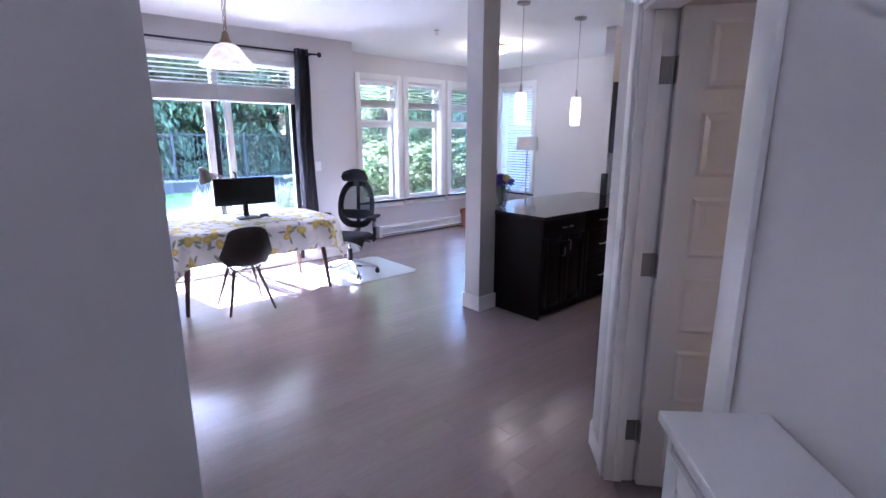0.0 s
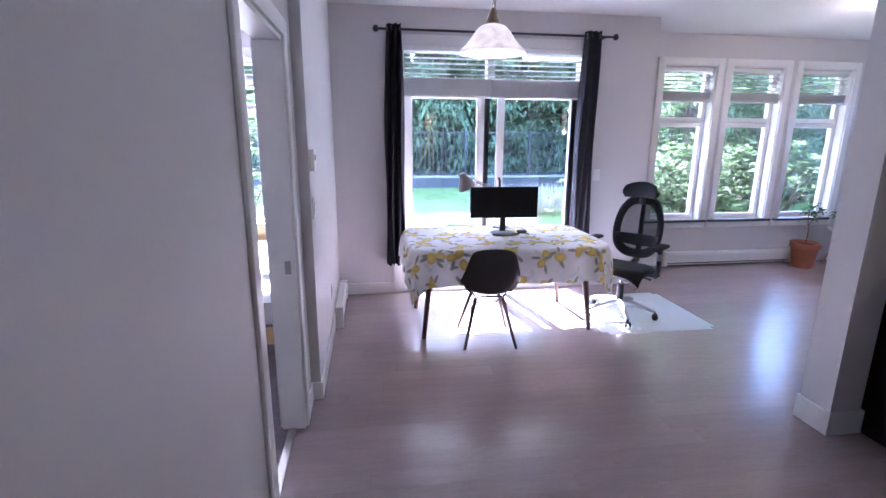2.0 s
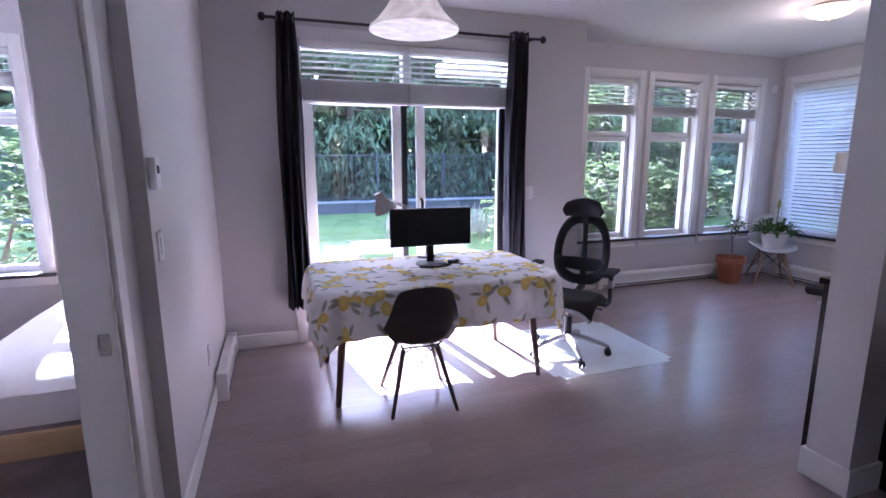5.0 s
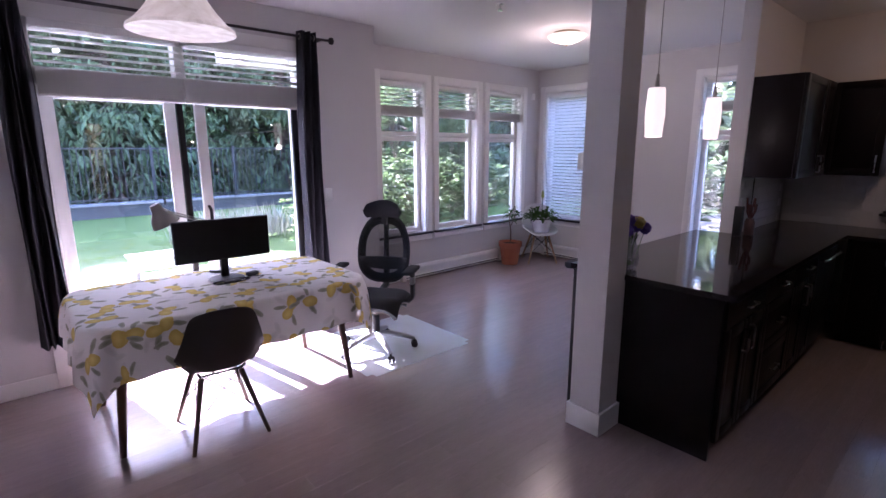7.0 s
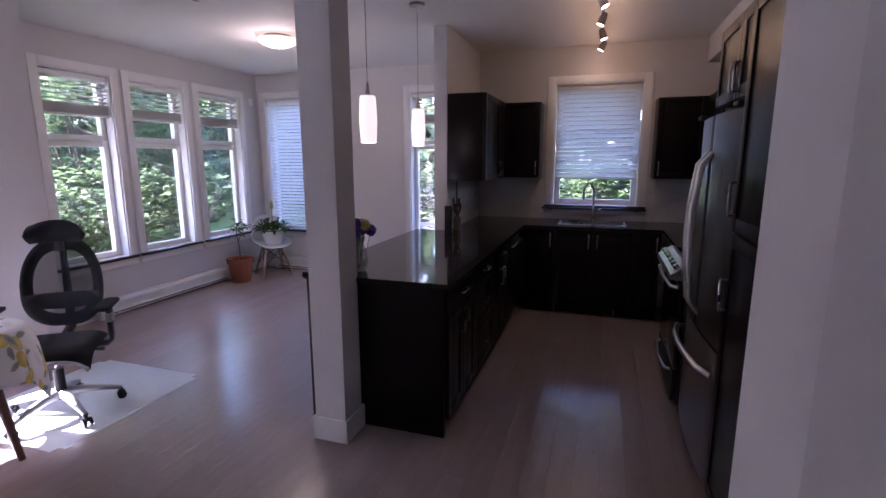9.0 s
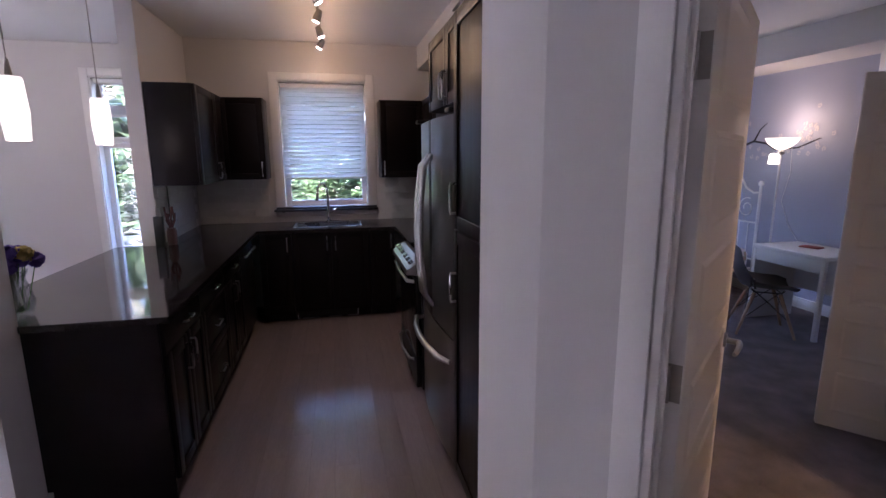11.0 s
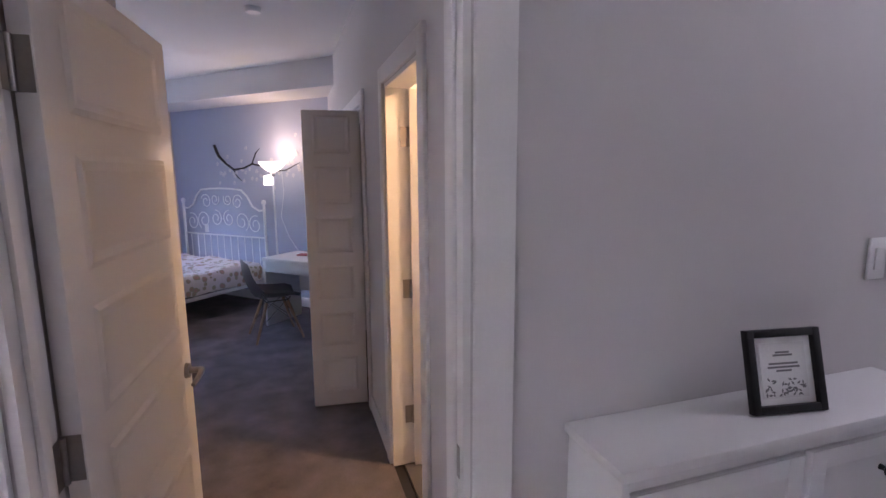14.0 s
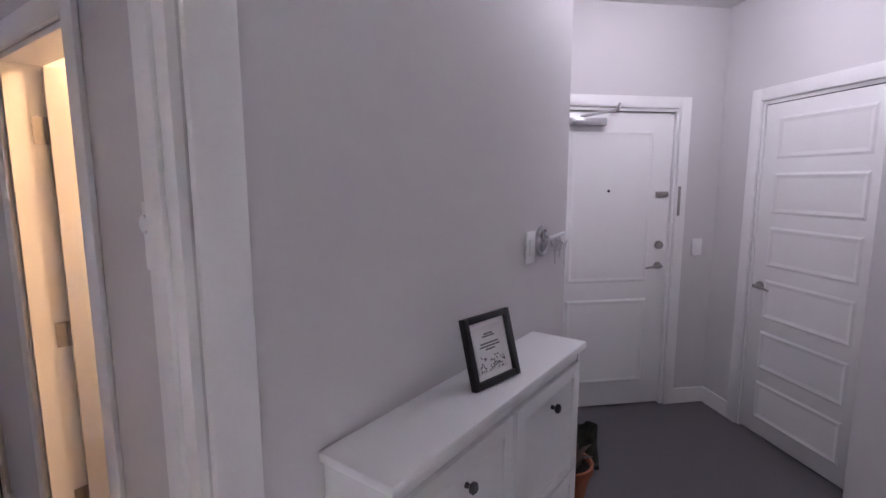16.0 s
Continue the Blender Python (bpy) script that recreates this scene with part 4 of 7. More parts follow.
# ---- moulded chairs on dowel legs ----
def shell_chair(m, shell, legs, label, group=""):
    ob = thing("chair", m, label, "chair", group)

    def f(u, v):
        # v runs from the front lip over the seat and up the back
        s = (u - 0.5) * 2
        if v < 0.55:
            k = v / 0.55
            y = -0.215 + 0.40 * k
            z = 0.435 - 0.018 * math.sin(k * math.pi) - 0.03 * max(0, 0.18 - k) / 0.18
            w = 0.20 + 0.035 * math.sin(k * math.pi * 0.9)
            lift = 0.055 * abs(s) ** 3 + 0.03 * k * abs(s) ** 2
        else:
            k = (v - 0.55) / 0.45
            y = 0.185 + 0.075 * math.sin(min(k * 1.3, 1) * math.pi / 2) + 0.03 * k
            z = 0.435 + 0.37 * k ** 1.15
            w = 0.234 - 0.085 * k ** 1.15
            if k > 0.86:
                w *= math.sqrt(1 - ((k - 0.86) / 0.14) ** 3 * 0.22)
            lift = 0.085 * abs(s) ** 3 * (1 - k)
            y -= 0.055 * abs(s) ** 2.4 * (1 - 0.3 * k)
        top = 0.03 * abs(s) ** 3 * max(0.0, (v - 0.9) / 0.1)
        return Vector((s * w, y, z + lift - top))

    part("shell", sheet(f, 22, 34, 0.006), shell, ob, angle=70)
    feet = {(-1, -1): (-0.205, -0.22), (1, -1): (0.205, -0.22), (1, 1): (0.20, 0.23), (-1, 1): (-0.20, 0.23)}
    for (sx, sy), (fx, fy) in feet.items():
        part("leg", cyl((fx, fy, 0), (sx * 0.105, sy * 0.10, 0.375), 0.011, 0.0165, 12), legs, ob)
    bars = bmesh.new()
    for a, b in (((-1, -1), (1, -1)), ((1, -1), (1, 1)), ((1, 1), (-1, 1)), ((-1, 1), (-1, -1))):
        for p, q, z0, z1 in ((a, b, 0.15, 0.385), (b, a, 0.15, 0.385)):
            k = z0 / 0.375
            p0 = Vector(feet[p]) * (1 - k) + Vector((p[0] * 0.105, p[1] * 0.10)) * k
            bm_cyl(bars, (p0.x, p0.y, z0), (q[0] * 0.10, q[1] * 0.095, z1), 0.0036, n=6)
    part("wire_brace", bars, BLACK, ob, "black wire cross-braces")
    fr = bmesh.new()
    for a, b in (((-0.11, -0.105), (0.11, -0.105)), ((0.11, -0.105), (0.11, 0.105)), ((0.11, 0.105), (-0.11, 0.105)), ((-0.11, 0.105), (-0.11, -0.105))):
        bm_cyl(fr, (*a, 0.385), (*b, 0.385), 0.006, n=8)
    for sx, sy in feet:
        bm_cyl(fr, (sx * 0.11, sy * 0.105, 0.385), (sx * 0.125, sy * 0.125, 0.415), 0.007, n=8)
    part("seat_frame", fr, BLACK, ob, "black steel seat frame")
    return ob


DOWEL_DARK = wood("dark stained dowel", (0.12, 0.07, 0.045), (12, 12, 1.2), 0.45)
shell_chair(Matrix.Translation((2.44, 5.17, 0)) @ Matrix.Rotation(radians(180 - 4), 4, "Z"), SHELL_DARK, DOWEL_DARK, "dark taupe moulded chair on dowel legs at the table")


# ---- office chair and floor mat ----
def bm_round(bm, c, s, m=None, seg=3, power=0.35):
    x, y, z = c
    a, b, h = s
    return bm_box(bm, x - a, x + a, y - b, y + b, z - h, z + h, m, min(a, b, h) * power * 2)


oc = thing("office_chair", Matrix.Translation((3.76, 5.50, 0.003)) @ Matrix.Rotation(radians(-52), 4, "Z"), "black mesh office chair with headrest on a five-star base", "office chair")
SILVER = mat("silver painted metal", (0.42, 0.42, 0.43), 0.35, 0.7)
for k in range(5):
    a = 2 * math.pi * k / 5 + 0.35
    c, s = math.cos(a), math.sin(a)
    leg = part("base_leg", tube([(0.03 * c, 0.03 * s, 0.135), (0.12 * c, 0.12 * s, 0.128), (0.24 * c, 0.24 * s, 0.098), (0.31 * c, 0.31 * s, 0.075)], [0.030, 0.026, 0.020, 0.016], 10), SILVER, oc, "silver base arm")
    cb = bmesh.new()
    t = Vector((-s, c, 0))
    for q in (-0.016, 0.016):
        p = Vector((0.31 * c, 0.31 * s, 0.027)) + t * q
        bm_cyl(cb, p - t * 0.009, p + t * 0.009, 0.026, n=18)
    bm_cyl(cb, (0.31 * c, 0.31 * s, 0.03), (0.31 * c, 0.31 * s, 0.075), 0.009)
    bm_box(cb, -0.02, 0.02, -0.014, 0.014, 0.035, 0.058, Matrix.Translation((0.31 * c, 0.31 * s, 0)) @ Matrix.Rotation(a, 4, "Z"), 0.006)
    part("caster", cb, BLACK, leg, "black twin-wheel caster")
part("gas_column", cyl((0, 0, 0.10), (0, 0, 0.30), 0.030, 0.030, 20), BLACK, oc)
part("gas_piston", cyl((0, 0, 0.29), (0, 0, 0.40), 0.016, 0.016, 16), CHROME, oc)
part("mechanism", box(-0.09, 0.09, -0.12, 0.14, 0.385, 0.43, None, 0.015), BLACK, oc)
part("tilt_lever", tube([(0.08, 0, 0.40), (0.20, 0.0, 0.395), (0.26, 0.0, 0.39)], [0.007, 0.007, 0.013], 8), BLACK, oc)


def seat_f(u, v):
    x, y = (u - 0.5) * 2, (v - 0.5) * 2
    r = (abs(x) ** 4 + abs(y) ** 4) ** 0.25
    edge = max(0.0, r - 0.75) / 0.25
    z = 0.485 - 0.035 * edge ** 2 - 0.012 * (1 - x * x) * (y > -0.4) - 0.025 * max(0.0, -y - 0.6)
    return Vector((x * 0.255, y * 0.245 - 0.02, z))


part("seat", sheet(seat_f, 20, 20, 0.055), BLACK_SOFT, oc, angle=70)


def loop_back(k):
    a = 2 * math.pi * k
    c, s = math.cos(a), math.sin(a)
    x = 0.215 * (abs(c) ** 0.62) * (1 if c >= 0 else -1) * (1.0 - 0.20 * s if s > 0 else 1.0 + 0.16 * s * s * s)
    z = 0.785 + 0.262 * (abs(s) ** 0.7) * (1 if s >= 0 else -1)
    y = 0.235 + 0.055 * ((z - 0.55) / 0.5) - 0.05 * (x / 0.235) ** 2 + 0.04 * math.sin((z - 0.52) * 3)
    return Vector((x, y, z))




def back_band(u, v):
    """The broad moulded rim of the back, from its outer edge inwards."""
    a = loop_back(u)
    k = 1.06 - 0.30 * v
    x, z = a.x * k, 0.785 + (a.z - 0.785) * (k + 0.02)
    y = 0.235 + 0.055 * ((z - 0.55) / 0.5) - 0.05 * (x / 0.235) ** 2 + 0.04 * math.sin((z - 0.52) * 3)
    return Vector((x, y + 0.012 * (2 * v - 1) ** 2, z))


part("back_frame", sheet(back_band, 60, 5, 0.022), BLACK, oc, angle=70)


def back_f(u, v):
    a = loop_back(-0.245 + 0.49 * v)
    x = (u - 0.5) * 2 * abs(a.x)
    y = 0.235 + 0.055 * ((a.z - 0.55) / 0.5) - 0.05 * (x / 0.235) ** 2 + 0.04 * math.sin((a.z - 0.52) * 3)
    return Vector((x, y, a.z))


part("back_mesh", sheet(back_f, 14, 24), MESH, oc, "black see-through mesh", angle=80)
part("spine", tube([(0, 0.15, 0.44), (0, 0.30, 0.47), (0, 0.33, 0.62), (0, 0.335, 0.82), (0, 0.345, 0.98), (0, 0.33, 1.05)], [0.028, 0.03, 0.026, 0.022, 0.020, 0.016], 10), BLACK, oc)


def lumbar_f(u, v):
    x = (u - 0.5) * 2
    return Vector((x * 0.20, 0.285 - 0.055 * x * x, 0.66 + (v - 0.5) * 0.11 * (1 - 0.3 * x * x) + 0.02 * x * x))


part("lumbar_pad", sheet(lumbar_f, 16, 6, 0.022), BLACK, oc, angle=70)


def head_f(u, v):
    x, z = (u - 0.5) * 2, (v - 0.5) * 2
    rr = (abs(x) ** 3 + abs(z) ** 3) ** (1 / 3)
    return Vector((x * 0.150 * (1 - 0.10 * z * z), 0.255 - 0.055 * x * x + 0.03 * z * z + 0.03 * max(0, rr - 0.8), 1.125 + z * 0.072 * (1 - 0.22 * x * x) - 0.018 * x * x))


part("headrest", sheet(head_f, 18, 12, 0.04), BLACK_SOFT, oc, angle=70)
part("headrest_stem", box(-0.025, 0.025, 0.285, 0.31, 0.99, 1.10, None, 0.006), BLACK, oc)
for sx in (-1, 1):
    arm = part("armrest", box(sx * 0.30 - 0.045, sx * 0.30 + 0.045, -0.13, 0.13, 0.665, 0.695, None, 0.013), BLACK_SOFT, oc, "padded armrest")
    part("arm_post", box(sx * 0.31 - 0.014, sx * 0.31 + 0.014, -0.03, 0.03, 0.46, 0.665, None, 0.007), BLACK, arm)
    part("arm_sleeve", box(sx * 0.31 - 0.017, sx * 0.31 + 0.017, -0.034, 0.034, 0.57, 0.63, None, 0.005), SILVER, arm, "silver sleeve")
    part("arm_bracket", tube([(sx * 0.31, 0, 0.46), (sx * 0.28, 0, 0.43), (sx * 0.10, 0, 0.42)], 0.017, 8), BLACK, arm)

fm = thing("chair_mat", Matrix.Translation((3.95, 5.57, 0)), "translucent plastic floor mat under the office chair", "floor mat")
bm = box(-0.52, 0.51, -0.48, 0.49, 0.0005, 0.0022)
bmesh.ops.bevel(bm, geom=[e for e in bm.edges if abs((e.verts[0].co - e.verts[1].co).z) > 0.001], offset=0.05, segments=5, affect="EDGES")
part("sheet", bm, MAT_CLEAR, fm)


# ---- lamps ----
SHADE_GLOW = glow("lit alabaster glass", (1.0, 0.86, 0.66), 0.024)
nt = SHADE_GLOW.node_tree  # veins of the alabaster
veins, vr = nt.nodes.new("ShaderNodeTexNoise"), nt.nodes.new("ShaderNodeValToRGB")
veins.inputs["Scale"].default_value, veins.inputs["Detail"].default_value, veins.inputs["Distortion"].default_value = 7.0, 5.0, 1.6
vr.color_ramp.elements[0].color, vr.color_ramp.elements[0].position = (0.46, 0.39, 0.31, 1), 0.30
vr.color_ramp.elements[1].color, vr.color_ramp.elements[1].position = (0.74, 0.70, 0.64, 1), 0.62
tcv = nt.nodes.new("ShaderNodeTexCoord")
nt.links.new(tcv.outputs["Object"], veins.inputs["Vector"])
nt.links.new(veins.outputs[0], vr.inputs[0])
nt.links.new(vr.outputs[0], nt.nodes["Principled BSDF"].inputs["Base Color"])
PEND_GLOW = glow("lit opal glass", (1.0, 0.84, 0.62), 0.06)
BRONZE = mat("antique brass", (0.28, 0.22, 0.14), 0.35, 0.9)


def point_light(name, loc, power, color=(1.0, 0.80, 0.58), size=0.05):
    ob = new(name, bpy.data.lights.new(name, "POINT"))
    ob.location = loc
    ob.data.energy, ob.data.color, ob.data.shadow_soft_size = power, color, size
    return ob


dl = thing("pendant_lamp", Matrix.Translation((2.285, 4.59, 2.075)), "alabaster glass bell pendant lamp over the dining side, lit", "pendant lamp")
part("shade", lathe([(0.200, 0.0), (0.198, 0.012), (0.17, 0.035), (0.135, 0.075), (0.105, 0.12), (0.075, 0.15), (0.035, 0.165), (0.035, 0.160), (0.07, 0.145), (0.10, 0.115), (0.13, 0.072), (0.165, 0.033), (0.194, 0.008)], 48), SHADE_GLOW, dl, "glowing alabaster glass bell")
part("cap", lathe([(0.04, 0.16), (0.042, 0.175), (0.03, 0.20), (0.022, 0.235), (0.012, 0.25), (0.006, 0.25)], 24), BRONZE, dl)
part("bulb", lathe([(0.005, 0.05), (0.025, 0.06), (0.03, 0.085), (0.015, 0.12), (0.005, 0.125)], 16), glow("bulb", (1, 0.85, 0.62), 3), dl)
for k in range(11):
    z = 0.262 + k * 0.036
    rot = Matrix.Translation((0, 0, z)) @ Matrix.Rotation(radians(90 * (k % 2)), 4, "Z")
    part("chain_link", tube([rot @ Vector((0.008 * math.cos(a), 0, 0.022 * math.sin(a))) for a in [2 * math.pi * q / 10 for q in range(10)]], 0.0022, 5, True), BRONZE, dl)
part("cord", tube([(0.01, 0.0, 0.25), (0.015, 0.0, 0.40), (0.03, 0, 0.52), (0.10, 0.02, 0.575), (0.19, 0.02, 0.585), (0.25, 0.02, 0.62), (0.26, 0.02, 0.664)], 0.004, 6), BRONZE, dl)
part("ceiling_hook", tube([(0, 0, 0.64), (0, 0, 0.665)], 0.006), BRONZE, dl)
point_light("lamp_dining", (2.285, 4.59, 2.12), 0.3)

for i, (px, pt) in enumerate(((4.63, 3.745), (5.51, 3.745))):
    pl = thing("pendant_lamp", Matrix.Translation((px, pt, 1.68)), "slim opal glass pendant lamp over the counter, lit", "pendant lamp", "counter pendants")
    part("shade", lathe([(0.040, 0.0), (0.048, 0.003), (0.057, 0.13), (0.050, 0.27), (0.046, 0.285), (0.012, 0.288)], 28), PEND_GLOW, pl, "glowing opal glass tube")
    part("socket", lathe([(0.012, 0.286), (0.014, 0.30), (0.008, 0.36), (0.004, 0.365)], 16), NICKEL, pl)
    part("cord", cyl((0, 0, 0.36), (0, 0, CEILING - 1.68 - 0.02), 0.003, n=6), NICKEL, pl)
    part("canopy", lathe([(0.02, CEILING - 1.71), (0.06, CEILING - 1.70), (0.062, CEILING - 1.68 - 0.0005), (0.01, CEILING - 1.68 - 0.0005)], 24), NICKEL, pl)
    point_light("lamp_counter", (px, pt, 1.64), 0.06, size=0.04)

fl = thing("ceiling_light", Matrix.Translation((6.02, 5.37, CEILING)), "round alabaster flush ceiling light, lit", "ceiling light")
part("rim", lathe([(0.10, -0.0005), (0.13, -0.0005), (0.13, -0.035), (0.10, -0.035)], 40), BRONZE, fl)
part("bowl", lathe([(0.19, -0.03), (0.182, -0.048), (0.145, -0.076), (0.09, -0.096), (0.03, -0.104), (0.002, -0.104)], 40), glow("lit bowl", (1.0, 0.80, 0.55), 0.07), fl, "glowing alabaster bowl")
part("finial", lathe([(0.006, -0.104), (0.012, -0.114), (0.004, -0.128)], 12), BRONZE, fl)
point_light("lamp_living", (6.02, 5.37, CEILING - 0.22), 0.8, size=0.12)

tk = thing("track_light", Matrix.Translation((6.3, 2.40, CEILING)), "brushed nickel ceiling track with small spot heads", "track light")
part("rail", box(-0.85, 0.85, -0.012, 0.012, -0.030, -0.001, None, 0.004), NICKEL, tk)
for k, x in enumerate((-0.72, -0.25, 0.25, 0.72)):
    tilt = Matrix.Translation((x, 0, -0.085)) @ Matrix.Rotation(radians((-28, 22, -18, 30)[k]), 4, "X")
    hd = lathe([(0.012, 0.05), (0.022, 0.045), (0.030, 0.0), (0.033, -0.045), (0.029, -0.045), (0.02, 0.0)], 20)
    bmesh.ops.transform(hd, matrix=tilt, verts=hd.verts[:])
    h = part("spot_head", hd, NICKEL, tk)
    part("stem", cyl((x, 0, -0.085), (x, 0, -0.028), 0.006), NICKEL, h)
    bb = cyl((0, 0, -0.043), (0, 0, -0.036), 0.026, n=16)
    bmesh.ops.transform(bb, matrix=tilt, verts=bb.verts[:])
    part("lens", bb, glow("spot lens", (1.0, 0.85, 0.6), 4), h)
for x in (5.58, 6.05, 6.55, 7.02):
    point_light("lamp_track", (x, 2.40, CEILING - 0.19), 0.075, (1.0, 0.62, 0.28), size=0.03)

sp = thing("sprinkler", Matrix.Translation((4.80, 5.16, CEILING)), "small metal fire sprinkler on the ceiling", "sprinkler")
part("plate", lathe([(0.03, -0.0005), (0.028, -0.006), (0.01, -0.008), (0.009, -0.03), (0.02, -0.045), (0.022, -0.048), (0.002, -0.048)], 20), CHROME, sp)


# ---- kitchen ----
def bar_handle(parent, a, b, out, r=0.006):
    a, b, o = Vector(a), Vector(b), Vector(out)
    d = (b - a).normalized()
    return part("handle", tube([a, a + o * 0.9, a + o + d * 0.012, b + o - d * 0.012, b + o * 0.9, b], r, 8), STEEL, parent, "brushed steel bar handle")


def front(parent, m, x0, x1, z0, z1, name="door", handle=None, rail=0.06):
    """A framed cabinet front on the plane y = 0 of m, facing -y."""
    ob = part(name, box(x0 + 0.0015, x1 - 0.0015, -0.020, -0.001, z0 + 0.0015, z1 - 0.0015, m, 0.002), ESPRESSO, parent)
    if rail and z1 - z0 > 0.22:
        fr = bmesh.new()
        for a, b, c, d in ((x0 + 0.002, x0 + rail, z0 + 0.002, z1 - 0.002), (x1 - rail, x1 - 0.002, z0 + 0.002, z1 - 0.002),
                           (x0 + rail, x1 - rail, z0 + 0.002, z0 + rail), (x0 + rail, x1 - rail, z1 - rail, z1 - 0.002)):
            bm_box(fr, a, b, -0.027, -0.0205, c, d, m, 0.0015)
        part("door_frame", fr, ESPRESSO, ob)
    if handle:
        kind, hx, hz = handle
        if kind == "v":
            bar_handle(ob, m @ Vector((hx, -0.026, hz - 0.065)), m @ Vector((hx, -0.026, hz + 0.065)), m.to_3x3() @ Vector((0, -0.028, 0)))
        else:
            bar_handle(ob, m @ Vector((hx - 0.065, -0.026, hz)), m @ Vector((hx + 0.065, -0.026, hz)), m.to_3x3() @ Vector((0, -0.028, 0)))
    return ob


def base_unit(m, w, depth, drawers, label, doors=1, group="base cabinets", handle_side=1):
    ob = thing("cabinet", Matrix(), label, "cabinet", group)
    part("body", box(0, w, 0, depth, 0.10, 0.888, m, 0.001), ESPRESSO, ob)
    part("toe_kick", box(0.0, w, 0.06, 0.08, 0.0, 0.0995, m), ESPRESSO, ob)
    z = 0.885
    for h in drawers:
        front(ob, m, 0, w, z - h, z, "drawer", ("h", w / 2, z - h / 2))
        z -= h
    if z > 0.2:
        k = w / doors
        for i in range(doors):
            hx = (i * k + k - 0.04) if (i == 0 and doors == 2) or (doors == 1 and handle_side > 0) else i * k + 0.04
            front(ob, m, i * k, (i + 1) * k, 0.105, z, "door", ("v", hx, z - 0.11))
    return ob


# peninsula, fronts facing the kitchen
PEN_Y = 3.125
for i, (x, w, dr) in enumerate(((4.242, 0.60, (0.16,)), (4.842, 0.60, (0.16, 0.30, 0.32)), (5.442, 0.60, (0.16,)))):
    base_unit(Matrix.Translation((x, PEN_Y, 0)), w, 0.63, dr, "dark espresso base cabinet under the counter", 2 if i != 1 else 1)
dw = thing("dishwasher", Matrix.Translation((6.042, PEN_Y, 0)), "dark dishwasher with a steel bar handle", "dishwasher")
part("body", box(0, 0.60, 0, 0.58, 0.10, 0.885, None, 0.002), BLACK, dw)
part("door", box(0.003, 0.597, -0.022, -0.001, 0.105, 0.885, None, 0.004), BLACK, dw)
bar_handle(dw, (0.06, -0.022, 0.80), (0.54, -0.022, 0.80), (0, -0.04, 0), 0.010)
part("toe_kick", box(0, 0.60, 0.05, 0.07, 0, 0.0995), BLACK, dw)
ep = thing("end_panel", Matrix.Translation((4.222, 3.12, 0)), "dark espresso panel closing the counter's end", "panel")
part("panel", box(0, 0.019, 0, 0.86, 0, 0.8885, None, 0.002), ESPRESSO, ep)
bp2 = thing("back_panel", Matrix.Translation((4.242, 3.76, 0)), "dark espresso panel on the living side", "panel")
part("panel", box(0, 1.87, 0, 0.018, 0, 0.8885, None, 0.002), ESPRESSO, bp2)

# sink run under the window, fronts facing west
RUN = Matrix.Translation((6.775, 3.06, 0)) @ Matrix.Rotation(radians(-90), 4, "Z")
sk = base_unit(RUN @ Matrix.Translation((0.30, 0, 0)), 0.74, 0.57, (), "dark espresso sink cabinet with two doors", 2)
base_unit(RUN @ Matrix.Translation((0.0, 0, 0)), 0.298, 0.57, (), "dark espresso filler cabinet in the corner", 1)
base_unit(RUN @ Matrix.Translation((1.042, 0, 0)), 0.25, 0.57, (), "narrow dark espresso base cabinet by the range", 1)
vent = thing("kick_vent", Matrix.Translation((6.832, 2.45, 0.0)), "thin steel toe-kick heater grille", "vent")
part("grille", box(-0.008, 0.0, -0.29, 0.29, 0.012, 0.075, None, 0.002), BLACK, vent)
part("edge", box(-0.012, -0.008, -0.30, 0.30, 0.006, 0.012), STEEL, vent)
part("edge", box(-0.012, -0.008, 0.29, 0.30, 0.0125, 0.075), STEEL, vent)
part("edge", box(-0.012, -0.008, -0.30, -0.29, 0.0125, 0.075), STEEL, vent)

# worktop in one piece, with the sink cut out
ct = thing("worktop", Matrix(), "dark polished stone worktop running round the kitchen", "worktop")
bm = bmesh.new()
outline = [(4.195, 3.065), (6.715, 3.065), (6.715, 1.765), (5.785, 1.765), (5.785, 1.105), (7.345, 1.105), (7.345, 3.695), (6.115, 3.695), (6.115, 4.005), (4.225, 4.005), (4.225, 3.645), (4.195, 3.645)]
hole = [(6.86, 2.10), (7.20, 2.10), (7.20, 2.73), (6.86, 2.73)]
lo = {}
geo = []
for z in (0.889, 0.920):
    ov = [bm.verts.new((x, y, z)) for x, y in outline]
    hv = [bm.verts.new((x, y, z)) for x, y in hole]
    lo[z] = (ov, hv)
    es = [bm.edges.new((r[i], r[(i + 1) % len(r)])) for r in (ov, hv) for i in range(len(r))]
    bmesh.ops.triangle_fill(bm, use_beauty=True, edges=es)
for k in (0, 1):
    a, b = lo[0.889][k], lo[0.920][k]
    for i in range(len(a)):
        j = (i + 1) % len(a)
        bm.faces.new((a[i], a[j], b[j], b[i]))
part("slab", bm, GRANITE, ct, smooth=False)
sink = thing("sink", Matrix.Translation((7.03, 2.415, 0.92)), "stainless steel undermount kitchen sink", "sink")
part("basin", (lambda b: (bm_box(b, -0.168, 0.168, -0.313, 0.313, -0.20, -0.195), bm_box(b, -0.17, -0.165, -0.313, 0.313, -0.195, -0.004), bm_box(b, 0.165, 0.17, -0.313, 0.313, -0.195, -0.004), bm_box(b, -0.165, 0.165, -0.315, -0.31, -0.195, -0.004), bm_box(b, -0.165, 0.165, 0.31, 0.315, -0.195, -0.004), b)[-1])(bmesh.new()), STEEL, sink, smooth=False)
rimb = bmesh.new()
